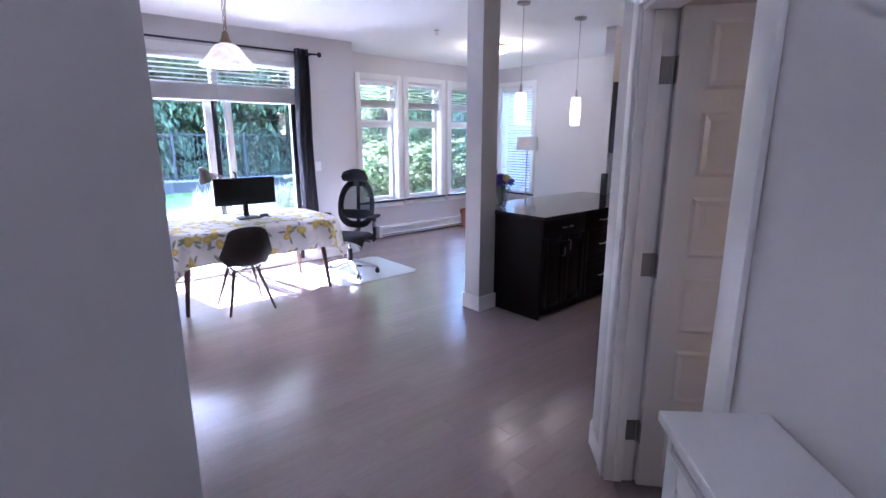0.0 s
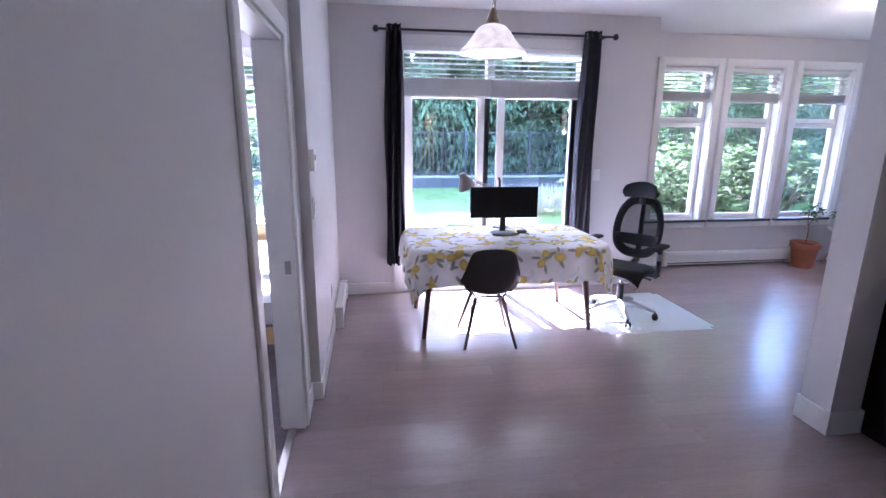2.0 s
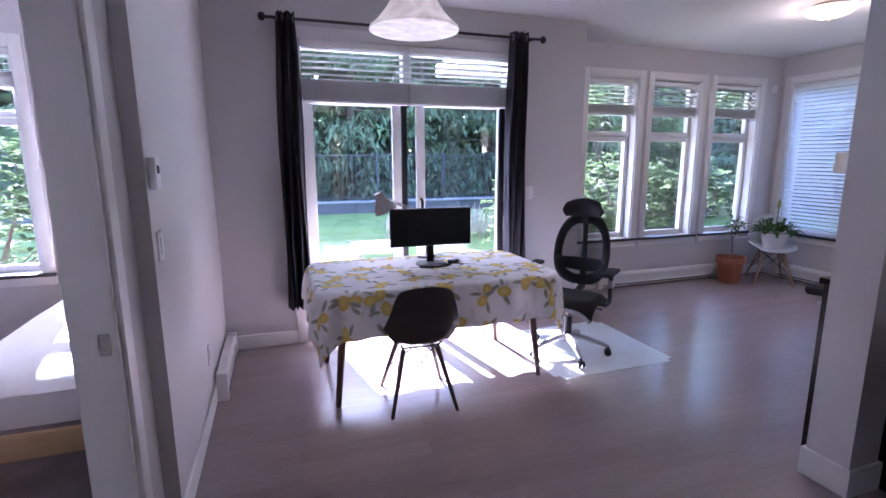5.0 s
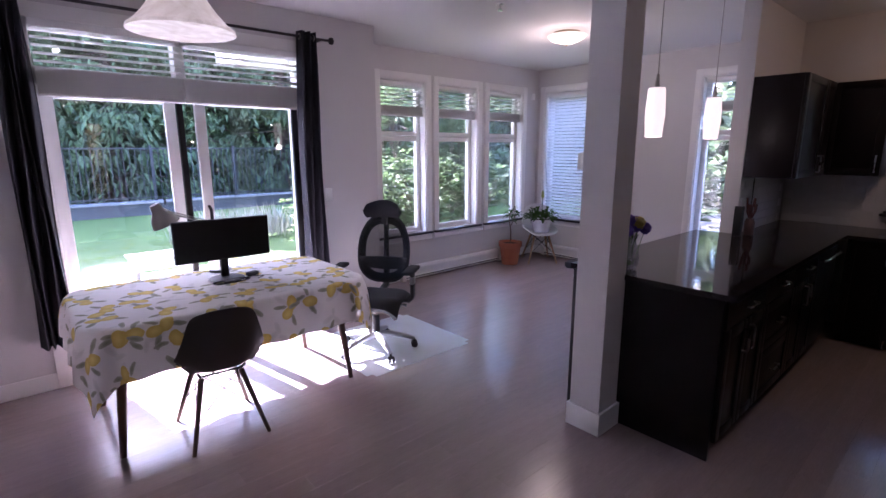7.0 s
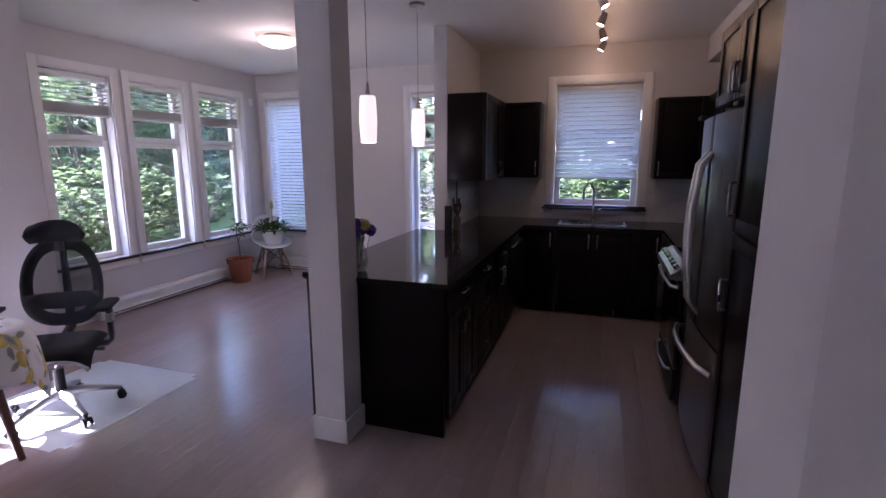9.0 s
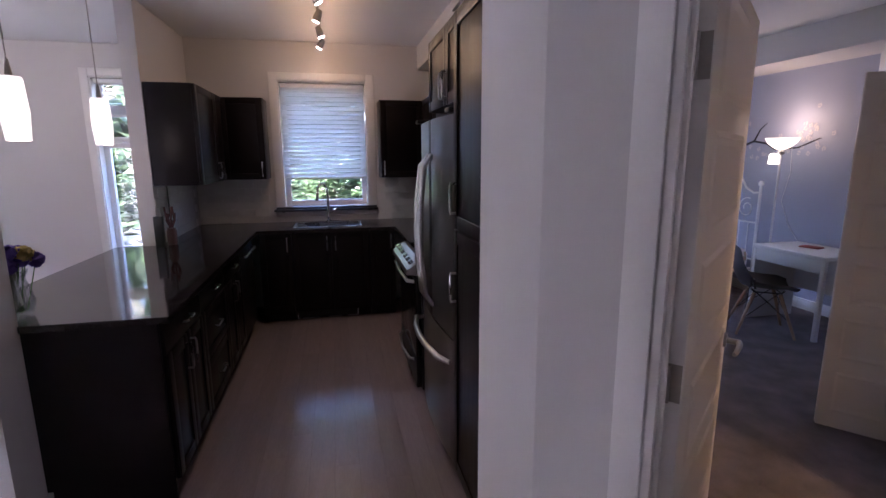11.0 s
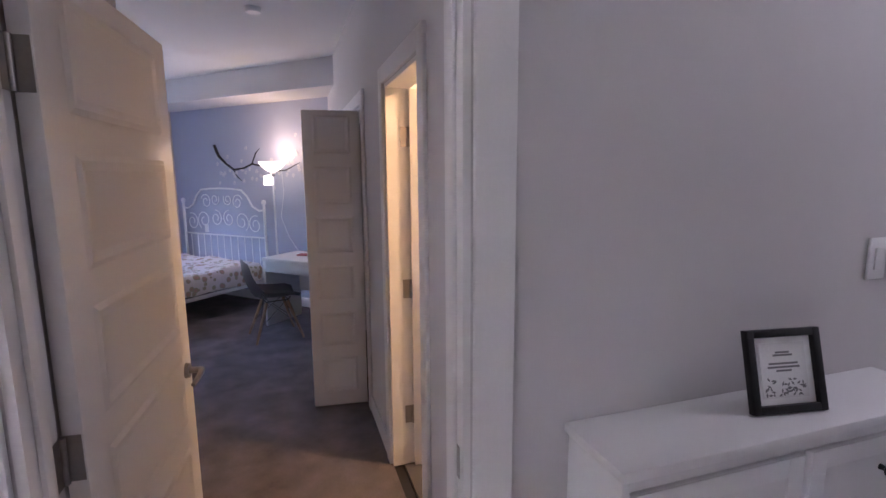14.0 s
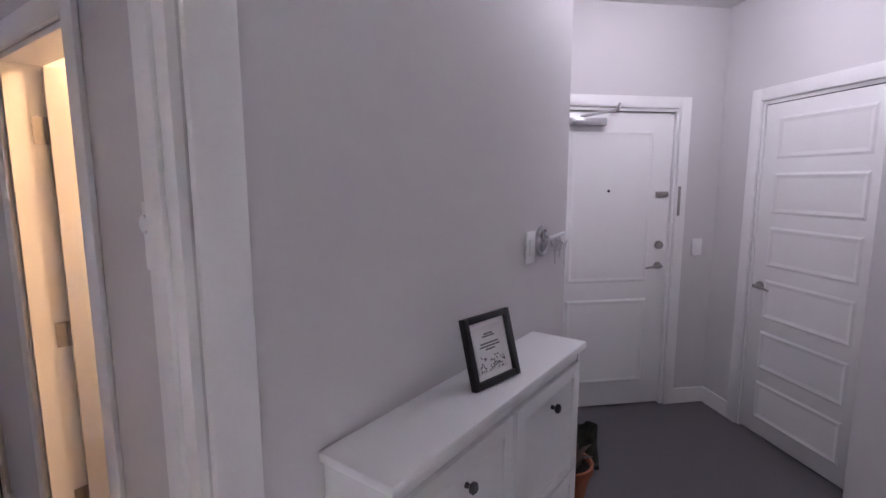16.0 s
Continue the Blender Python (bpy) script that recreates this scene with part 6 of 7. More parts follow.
def leaf_at(bm, p, d, ln, w, rnd, bend=0.35):
    """One leaf: a folded, drooping blade of four faces."""
    d = d.normalized()
    t = d.cross(Vector((0, 0, 1)))
    t = t.normalized() if t.length > 0.01 else Vector((1, 0, 0))
    up = t.cross(d)
    a = bm.verts.new(p)
    m = p + d * ln * 0.5
    l, c, r = bm.verts.new(m + t * w + up * w * 0.4), bm.verts.new(m), bm.verts.new(m - t * w + up * w * 0.4)
    e = bm.verts.new(p + d * ln - Vector((0, 0, bend * ln)))
    for f in ((a, c, l), (a, r, c), (l, c, e), (c, r, e)):
        bm.faces.new(f)


def pot(ob, r, h, material, soil=True):
    part("pot", lathe([(r * 0.68, 0.0005), (r * 0.70, 0.01), (r * 0.90, h * 0.78), (r, h * 0.80), (r, h), (r * 0.90, h), (r * 0.86, h * 0.8), (r * 0.8, h * 0.75)], 32), material, ob)
    if soil:
        part("soil", cyl((0, 0, h * 0.80), (0, 0, h * 0.88), r * 0.86, n=24), SOIL, ob)


ptA = thing("potted_plant", Matrix.Translation((0.98, -0.27, 0.002)), "wilting plant in a terracotta bowl on the entry floor", "plant")
pot(ptA, 0.13, 0.19, TERRA)
rnd = random.Random(2)
bm = bmesh.new()
for k in range(24):
    a = rnd.uniform(0, 6.28)
    leaf_at(bm, Vector((0.05 * math.cos(a), 0.05 * math.sin(a), 0.16)), Vector((math.cos(a) * 0.5, math.sin(a) * 0.5, 0.9)), rnd.uniform(0.08, 0.18), 0.018, rnd, 0.3)
part("leaves", bm, mat("dark red leaves", (0.06, 0.04, 0.03), 0.6, var=0.5), ptA)

# ---- living room corner ----
shell_chair(Matrix.Translation((7.36, 6.62, 0)) @ Matrix.Rotation(radians(-38), 4, "Z"), SHELL_WHITE, BEECH, "white moulded chair on dowel legs holding a plant")
ptB = thing("potted_plant", Matrix.Translation((7.36, 6.60, 0.430)), "leafy plant in a white ceramic pot on the chair", "plant")
pot(ptB, 0.155, 0.19, CERAMIC)
rnd = random.Random(5)
bm = bmesh.new()
for k in range(120):
    a, el = rnd.uniform(0, 6.28), rnd.uniform(0.15, 1.3)
    d = Vector((math.cos(a) * math.cos(el), math.sin(a) * math.cos(el), math.sin(el)))
    leaf_at(bm, Vector((0.06 * math.cos(a), 0.06 * math.sin(a), 0.17)) + d * rnd.uniform(0.02, 0.14), d, rnd.uniform(0.10, 0.17), 0.026, rnd, 0.45)
part("leaves", bm, LEAF, ptB)
part("flower_stalk", tube([(0.0, 0.0, 0.17), (0.02, 0.01, 0.35), (0.025, 0.01, 0.50)], 0.004, 6), LEAF, ptB)
part("spathe", lathe([(0.004, 0.47), (0.022, 0.51), (0.018, 0.56), (0.003, 0.60)], 10, (0.025, 0.01, 0)), mat("pale green spathe", (0.36, 0.42, 0.14), 0.6), ptB)
ptC = thing("potted_plant", Matrix.Translation((6.90, 6.78, 0)), "thin-stemmed young plant in a terracotta pot", "plant")
pot(ptC, 0.165, 0.32, TERRA)
bm = bmesh.new()
bm_tube(bm, [(0, 0, 0.27), (0.02, 0.01, 0.45), (0.0, 0.03, 0.62), (0.03, 0.03, 0.78)], [0.009, 0.008, 0.007, 0.005], 6)
bm_tube(bm, [(0.01, 0.02, 0.52), (0.07, 0.0, 0.64), (0.10, -0.01, 0.70)], [0.006, 0.005, 0.004], 6)
part("stem", bm, mat("woody stem", (0.12, 0.08, 0.05), 0.8), ptC)
bm = bmesh.new()
for k in range(46):
    a, el = rnd.uniform(0, 6.28), rnd.uniform(-0.3, 1.0)
    c = Vector((0.03, 0.03, rnd.uniform(0.60, 0.78))) if k % 3 else Vector((0.10, -0.01, 0.69))
    d = Vector((math.cos(a) * math.cos(el), math.sin(a) * math.cos(el), math.sin(el)))
    leaf_at(bm, c + d * 0.03, d, rnd.uniform(0.06, 0.11), 0.02, rnd, 0.3)
part("leaves", bm, LEAF, ptC)
flp = thing("floor_lamp", Matrix.Translation((7.05, 5.65, 0)), "slim floor lamp with a white drum shade", "floor lamp")
part("base", lathe([(0.14, 0.0005), (0.14, 0.015), (0.02, 0.025), (0.012, 0.03)], 32), SILVER, flp)
part("pole", cyl((0, 0, 0.02), (0, 0, 1.44), 0.010), SILVER, flp)
part("shade", lathe([(0.165, 1.36), (0.168, 1.36), (0.160, 1.56), (0.157, 1.56)], 36), translucent("white drum fabric", (0.78, 0.76, 0.74), 0.4), flp)
bx_ = thing("media_box", Matrix.Translation((7.40, 6.03, 0)) @ Matrix.Rotation(radians(15), 4, "Z"), "small black box on low feet on the floor", "box")
part("case", box(-0.13, 0.13, -0.10, 0.10, 0.02, 0.085, None, 0.006), BLACK, bx_)
for sx in (-0.1, 0.1):
    part("foot", box(sx - 0.015, sx + 0.015, -0.08, 0.08, 0.0005, 0.02), BLACK, bx_)
mag = thing("wall_sensor", Matrix.Translation((7.66, WIN_Y, 2.36)), "small white sensor box on the wall", "sensor")
part("case", box(-0.025, 0.025, -0.03, -0.0005, -0.045, 0.045, None, 0.004), VINYL, mag)

# ---- bedroom one ----
bedA = thing("pine_bed", Matrix.Translation((0.53, 4.86, 0)), "pale pine single bed with a bare white mattress", "bed")
part("foot_rail", box(-0.47, 0.47, 0, 0.035, 0.17, 0.29, None, 0.006), PINE, bedA)
for sx in (-0.47, 0.435):
    part("side_rail", box(sx, sx + 0.035, 0.036, 1.96, 0.17, 0.29, None, 0.006), PINE, bedA)
for sx in (-0.47, 0.42):
    part("leg", box(sx, sx + 0.05, 0.036, 0.086, 0.004, 0.169), PINE, bedA)
    part("post", box(sx, sx + 0.05, 1.962, 2.012, 0.004, 0.70, None, 0.006), PINE, bedA)
part("headboard", box(-0.42, 0.42, 1.972, 2.00, 0.50, 0.68, None, 0.006), PINE, bedA)


def mattress_f(u, v):
    x, y = (u - 0.5) * 2, v
    e = max(abs(x), abs(2 * y - 1))
    z = 0.52 - 0.05 * max(0.0, e - 0.88) / 0.12 + 0.008 * noise.noise(Vector((x * 3, y * 4, 1)))
    return Vector((x * 0.445, 0.03 + 1.92 * y, z))


part("mattress", box(-0.44, 0.44, 0.045, 1.95, 0.292, 0.475, None, 0.035), BEDDING, bedA)
part("sheet", sheet(mattress_f, 24, 36, 0.012), BEDDING, bedA, "white fitted sheet", angle=80)

# ---- bedroom two ----
bw = thing("bed", Matrix.Translation((7.35, -2.36, 0)), "white scrolled iron bed with floral bedding", "bed")
for sx in (-0.77, 0.77):
    post = part("post", cyl((sx, 0, 0.004), (sx, 0, 1.25), 0.017, n=12), IRON, bw)
    part("knob", lathe([(0.006, 1.24), (0.028, 1.26), (0.03, 1.285), (0.018, 1.305), (0.003, 1.31)], 16, (sx, 0, 0)), IRON, post)
    part("leg", cyl((sx, 1.95, 0.004), (sx, 1.95, 0.48), 0.016), IRON, bw)
arch = [(-0.77, 0, 1.18), (-0.68, 0, 1.17), (-0.57, 0, 1.22), (-0.48, 0, 1.35), (-0.38, 0, 1.425), (-0.2, 0, 1.44), (0, 0, 1.445), (0.2, 0, 1.44), (0.38, 0, 1.425), (0.48, 0, 1.35), (0.57, 0, 1.22), (0.68, 0, 1.17), (0.77, 0, 1.18)]
part("top_bar", tube(arch, 0.012, 8), IRON, bw)
part("cross_bar", cyl((-0.77, 0, 0.83), (0.77, 0, 0.83), 0.010), IRON, bw)
part("cross_bar", cyl((-0.77, 0, 0.40), (0.77, 0, 0.40), 0.012), IRON, bw)
for k in range(-5, 6):
    part("spindle", cyl((k * 0.13, 0, 0.41), (k * 0.13, 0, 0.83), 0.005, n=8), IRON, bw)


def scroll(cx, cz, r, turns, s, start=0.0):
    n = 34
    return [(cx + s * r * (1 - 0.72 * k / n) * math.cos(start + turns * 2 * math.pi * k / n), 0, cz + r * (1 - 0.72 * k / n) * math.sin(start + turns * 2 * math.pi * k / n)) for k in range(n + 1)]


for s in (-1, 1):
    for cx, cz, r, st_ in ((0.60, 0.99, 0.12, 1.2), (0.36, 1.02, 0.13, -1.0), (0.12, 1.05, 0.11, 1.5), (0.30, 1.27, 0.10, 0.4), (0.12, 1.30, 0.08, 2.6)):
        part("scroll", tube(scroll(s * cx, cz, r, 1.4, s, st_), 0.006, 6), IRON, bw)
for s in (-0.77, 0.77):
    part("side_rail", box(s - 0.012, s + 0.012, 0.02, 1.95, 0.27, 0.31, None, 0.004), IRON, bw)
part("foot_rail", box(-0.758, 0.758, 1.938, 1.962, 0.27, 0.31, None, 0.004), IRON, bw)
part("mattress", box(-0.75, 0.75, 0.04, 1.93, 0.312, 0.50, None, 0.04), BEDDING, bw)
FLORAL = mat("floral cotton", (0.50, 0.42, 0.40), 0.85, var=0.1)
nt = FLORAL.node_tree
vv, rr_ = nt.nodes.new("ShaderNodeTexVoronoi"), nt.nodes.new("ShaderNodeValToRGB")
vv.inputs["Scale"].default_value = 13
rr_.color_ramp.interpolation = "CONSTANT"
rr_.color_ramp.elements[0].color, rr_.color_ramp.elements[1].color = (0.42, 0.25, 0.21, 1), (0.64, 0.58, 0.56, 1)
rr_.color_ramp.elements[1].position = 0.42
e_ = rr_.color_ramp.elements.new(0.26)
e_.color = (0.34, 0.31, 0.22, 1)
tc_ = next(n for n in nt.nodes if n.bl_idname == "ShaderNodeTexCoord")
nt.links.new(tc_.outputs["Object"], vv.inputs["Vector"])
nt.links.new(vv.outputs["Distance"], rr_.inputs[0])
nt.links.new(rr_.outputs[0], nt.nodes["Principled BSDF"].inputs["Base Color"])
dv = thing("duvet", Matrix.Translation((7.35, -2.36, 0)), "rumpled cream duvet printed with red and green flowers", "duvet")


def duvet_f(u, v):
    x, y = (u - 0.5) * 2 * 0.93, 0.12 + 1.92 * v
    ex = max(0.0, abs(x) - 0.76)
    z = 0.545 + 0.035 * noise.noise(Vector((x * 3, y * 3, 3))) + 0.012 * noise.noise(Vector((x * 9, y * 9, 7))) - 1.3 * ex - 2.0 * max(0.0, y - 1.96)
    return Vector((math.copysign(min(abs(x), 0.80), x), y, z))


part("cover", sheet(duvet_f, 44, 48, 0.02), FLORAL, dv, angle=80)

dk = thing("desk", Matrix.Translation((5.15, -2.16, 0)), "small white writing desk with a drawer", "desk")
part("top", box(0, 0.72, 0, 0.53, 0.715, 0.75, None, 0.003), WHITE_LACQ, dk)
part("side_panel", box(0.69, 0.72, 0.01, 0.52, 0.004, 0.7145, None, 0.002), WHITE_LACQ, dk)
part("leg", box(0.0, 0.035, 0.485, 0.52, 0.004, 0.7145, None, 0.002), WHITE_LACQ, dk)
part("leg", box(0.0, 0.035, 0.01, 0.045, 0.004, 0.7145, None, 0.002), WHITE_LACQ, dk)
part("drawer", box(0.036, 0.689, 0.49, 0.515, 0.60, 0.7145, None, 0.002), WHITE_LACQ, dk)
part("back_panel", box(0.036, 0.689, 0.012, 0.026, 0.30, 0.7145), WHITE_LACQ, dk)
bkk = thing("notebook", Matrix.Translation((5.55, -1.95, 0.7505)) @ Matrix.Rotation(radians(15), 4, "Z"), "small red notebook lying on the desk", "book")
part("cover", box(-0.08, 0.08, -0.055, 0.055, 0, 0.012, None, 0.002), mat("red cover", (0.35, 0.09, 0.09), 0.6), bkk)
shell_chair(Matrix.Translation((5.52, -1.45, 0.004)) @ Matrix.Rotation(radians(-32), 4, "Z"), SHELL_GREY, BEECH, "grey moulded chair on dowel legs at the desk")

tl = thing("torchiere_lamp", Matrix.Translation((6.21, -2.18, -0.0)), "white floor lamp with an upturned glass bowl, lit", "floor lamp")
part("base", lathe([(0.13, 0.0045), (0.13, 0.02), (0.02, 0.03), (0.012, 0.035)], 28), IRON, tl)
part("pole", tube([(0, 0, 0.03), (0.0, 0, 1.0), (0.0, 0, 1.66)], 0.011, 8), IRON, tl)
part("bowl", lathe([(0.02, 1.645), (0.07, 1.665), (0.125, 1.71), (0.155, 1.765), (0.150, 1.765), (0.12, 1.715), (0.065, 1.672), (0.02, 1.655)], 32), glow("lit bowl glass", (1.0, 0.78, 0.5), 0.10), tl, "glowing glass bowl")
part("neck", lathe([(0.012, 1.59), (0.03, 1.60), (0.035, 1.625), (0.02, 1.65)], 20), SILVER, tl)
part("reading_shade", lathe([(0.03, 1.50), (0.05, 1.50), (0.042, 1.60), (0.02, 1.61)], 20, (0.03, 0.05, 0)), glow("reading shade", (1.0, 0.85, 0.6), 0.2), tl)
point_light("lamp_torchiere", (6.21, -2.14, 1.88), 0.26, (1.0, 0.70, 0.42), 0.12)
br = thing("blossom_branch", Matrix.Translation((6.85, -2.415, 1.70)), "dark branch wall decal with pale blossoms and lights", "wall decoration")
bm = bmesh.new()
bm_tube(bm, [(0.62, 0, 0.30), (0.55, 0, 0.16), (0.42, 0, 0.06), (0.28, 0, -0.02), (0.10, 0, 0.0), (-0.05, 0, 0.05), (-0.22, 0, 0.02), (-0.35, 0, -0.05), (-0.62, 0, -0.03), (-0.85, 0, 0.06)], [0.022, 0.02, 0.016, 0.014, 0.012, 0.012, 0.010, 0.009, 0.008, 0.004], 6)
bm_tube(bm, [(0.28, 0, -0.02), (0.24, 0, -0.10), (0.15, 0, -0.16)], [0.008, 0.007, 0.004], 6)
bm_tube(bm, [(-0.05, 0, 0.05), (-0.12, 0, 0.18), (-0.2, 0, 0.24)], [0.008, 0.006, 0.003], 6)
part("branch", bm, mat("branch", (0.02, 0.017, 0.02), 0.7), br)
rnd = random.Random(12)
bm = bmesh.new()
for k in range(56):
    x = rnd.uniform(-1.0, 0.6)
    z = rnd.gauss(0.0, 0.13) + (0.08 if x < -0.6 else 0)
    for q in range(5):
        a = q * 1.257 + rnd.random()
        c = Vector((x + 0.016 * math.cos(a), 0.004 + 0.001 * q, z + 0.016 * math.sin(a)))
        bm.faces.new([bm.verts.new(c + Vector((0.012 * math.cos(a + w), 0, 0.012 * math.sin(a + w)))) for w in (0, 1.57, 3.14, 4.71)])
part("blossoms", bm, translucent("blossom", (0.62, 0.60, 0.62), 0.2), br, "pale blossoms", smooth=False)
part("light_string", tube([(-0.55, 0.006, -0.03), (-0.57, 0.008, -0.3), (-0.50, 0.006, -0.6), (-0.62, 0.006, -0.85), (-0.75, 0.006, -1.0)], 0.003, 5), IRON, br)
wp = plate(Matrix.Translation((7.75, -2.42, 0.90)) @ Matrix.Rotation(radians(180), 4, "Z"), 0.07, 0.115, "white wall outlet behind the headboard", "outlet")
point_light("lamp_bath", (*de(1.75, 1.30), 2.35), 2.0, (1.0, 0.60, 0.24), 0.10)
# Fill light and glowing dome added out of view to brighten the entry.
point_light("lamp_entry", (0.35, -0.25, 2.55), 0.28, (1.0, 0.95, 0.90), 0.12)
cle = thing("ceiling_light", Matrix.Translation((0.35, -0.25, CEILING)), "unseen glowing dome added to brighten the entry", "ceiling light")
part("dome", lathe([(0.16, -0.0005), (0.165, -0.02), (0.13, -0.06), (0.06, -0.08), (0.002, -0.083)], 32), glow("entry fill dome", (1.0, 0.95, 0.91), 0.3), cle)
sm = thing("smoke_detector", Matrix.Translation((4.6, -0.55, CEILING)), "round white smoke detector on the bedroom ceiling", "smoke detector")
part("body", lathe([(0.055, -0.0005), (0.055, -0.02), (0.045, -0.032), (0.002, -0.034)], 24), VINYL, sm)


# ---- outside ----
def box_st(name, b, material, label, cat):
    return structure(name, box(*b), material, label, cat)


GRASS = mat("lawn grass", (0.11, 0.17, 0.035), 0.9, var=0.3, scale=3, fine=90, bump=0.5)
CONCRETE = mat("pale patio paving", (0.66, 0.65, 0.63), 0.85, var=0.12, scale=2, fine=60, bump=0.1)
SIDING = mat("grey-blue siding", (0.22, 0.24, 0.29), 0.6, var=0.05)
STONE = mat("grey retaining wall", (0.075, 0.078, 0.08), 0.85, var=0.2, scale=4, fine=50, bump=0.2)
COPING = mat("grey coping", (0.24, 0.24, 0.23), 0.85, var=0.15, scale=3, fine=60, bump=0.1)
# Pale only to reflect light into the living room windows.
BOUNCE_PAINT = mat("pale bounce paint", (0.55, 0.54, 0.52), 0.8, var=0.05, scale=3)
BARK = mat("bark", (0.08, 0.055, 0.04), 0.95, var=0.4, fine=60, bump=0.6)
box_st("ground", (-400, 400, 7.3, 600, -0.35, -0.16), GRASS, "green lawn reaching away to the woods", "ground")
# Greyed so that light bounced into the east rooms carries no green.
box_st("ground_east", (8.51, 400, -60, 7.29, -0.35, -0.16), mat("neutral bounce ground", (0.20, 0.18, 0.15), 0.95, var=0.25, scale=3, fine=60, bump=0.4), "ground beside the house, greyed to keep its bounce neutral", "ground")
box_st("patio", (-3.0, 4.8, 6.60, 9.9, -0.16, -0.06), CONCRETE, "pale paved patio outside the sliding door", "patio")
box_st("retaining_wall", (-25, 30, 17.6, 18.0, -0.16, 0.16), STONE, "low grey retaining wall beyond the lawn", "wall")
box_st("wall_cap", (-25, 30, 17.55, 18.05, 0.161, 0.21), COPING, "pale coping on the retaining wall", "coping")
# Unseen slab, added to keep high sun off the table top.
box_st("eaves", (1.25, 4.3, 6.60, 9.0, 2.86, 3.05), TRIM, "unseen slab over the patio that cuts off high sun", "roof")
# Also unseen: added to trim the sun patch in bedroom one.
box_st("bedroom_eaves", (-2.5, 1.2, 7.19, 7.7, 2.6, 2.75), TRIM, "unseen slab that keeps high sun off the bedroom carpet", "roof")
# Added slab: stops sun patches on the living floor, bounces soft light in.
box_st("balcony", (4.3, 8.4, 7.3, 10.5, 2.86, 3.05), BOUNCE_PAINT, "unseen pale slab that blocks sun and bounces light indoors", "roof")
box_st("siding_jog", (4.20, 4.245, 6.595, 7.245, -0.05, 2.85), SIDING, "grey-blue siding beside the patio door", "siding")
box_st("corner_board", (4.155, 4.199, 7.16, 7.26, -0.05, 2.85), TRIM, "white corner board of the siding", "trim")

fence = thing("fence", Matrix.Translation((2.5, 17.8, 0.21)), "black metal picket fence on the retaining wall", "fence")
FENCE_M = mat("black fence paint", (0.03, 0.032, 0.035), 0.5)
picket = None
for k in range(-62, 76):
    if picket is None:
        ob = part("picket", box(-0.009, 0.009, -0.009, 0.009, 0, 1.42), FENCE_M, fence, smooth=False)
        picket = ob.data
    else:
        ob = new("picket", picket)
        ob.parent = fence
    ob.location = (k * 0.14, 0, 0)
for z in (0.08, 1.40):
    part("rail", box(-9, 11, -0.016, 0.016, z, z + 0.035), FENCE_M, fence, smooth=False)
for k in range(-4, 6):
    part("post", box(k * 2.2 - 0.03, k * 2.2 + 0.03, -0.03, 0.03, 0.0, 1.50), FENCE_M, fence, smooth=False)
sg = thing("sign", Matrix.Translation((2.05, 17.74, 0.80)), "small white sign with a red band on the fence", "sign")
part("board", box(-0.28, 0.28, -0.01, 0.01, -0.16, 0.16), WHITE_LACQ, sg)
part("band", box(-0.25, 0.25, -0.014, -0.0105, -0.09, 0.10), mat("red band", (0.35, 0.03, 0.03), 0.5), sg)


def foliage(name, rgb, share=0.3):
    m = translucent(name, rgb, share)
    nt = m.node_tree
    g = nt.nodes.new("ShaderNodeNewGeometry")
    mr = nt.nodes.new("ShaderNodeMapRange")
    mr.inputs["To Min"].default_value, mr.inputs["To Max"].default_value = 0.5, 1.6
    nt.links.new(g.outputs["Random Per Island"], mr.inputs["Value"])
    sc_ = nt.nodes.new("ShaderNodeVectorMath")
    sc_.operation = "SCALE"
    sc_.inputs[0].default_value = rgb
    nt.links.new(mr.outputs[0], sc_.inputs["Scale"])
    nt.links.new(sc_.outputs[0], nt.nodes["Principled BSDF"].inputs["Base Color"])
    nt.links.new(sc_.outputs[0], next(n for n in nt.nodes if n.bl_idname == "ShaderNodeBsdfTranslucent").inputs[0])
    return m


CONIFER = foliage("conifer boughs", (0.125, 0.18, 0.085), 0.5)
SHRUB = foliage("shrub leaves", (0.085, 0.135, 0.055), 0.45)
FAR = foliage("far woods", (0.095, 0.13, 0.068), 0.4)


def quads(pts, dirs, ln, w, droop=0.2, two=False):
    """Many small pointed leaves as one mesh."""
    n = len(pts)
    d = dirs / np.linalg.norm(dirs, axis=1)[:, None]
    t = np.cross(d, np.array([0, 0, 1.0]) + np.random.normal(0, 0.35, (n, 3)))
    t /= np.linalg.norm(t, axis=1)[:, None] + 1e-9
    ln, w = ln[:, None], w[:, None]
    mid = pts + d * ln * 0.45
    tip = pts + d * ln - np.array([0, 0, 1.0]) * ln * droop
    v = np.stack([pts, mid + t * w, tip, mid - t * w], 1).reshape(-1, 3)
    me = bpy.data.meshes.new("leaves")
    me.from_pydata(v.tolist(), [], (np.arange(n)[:, None] * 4 + np.arange(4)).tolist())
    me.update()
    return me


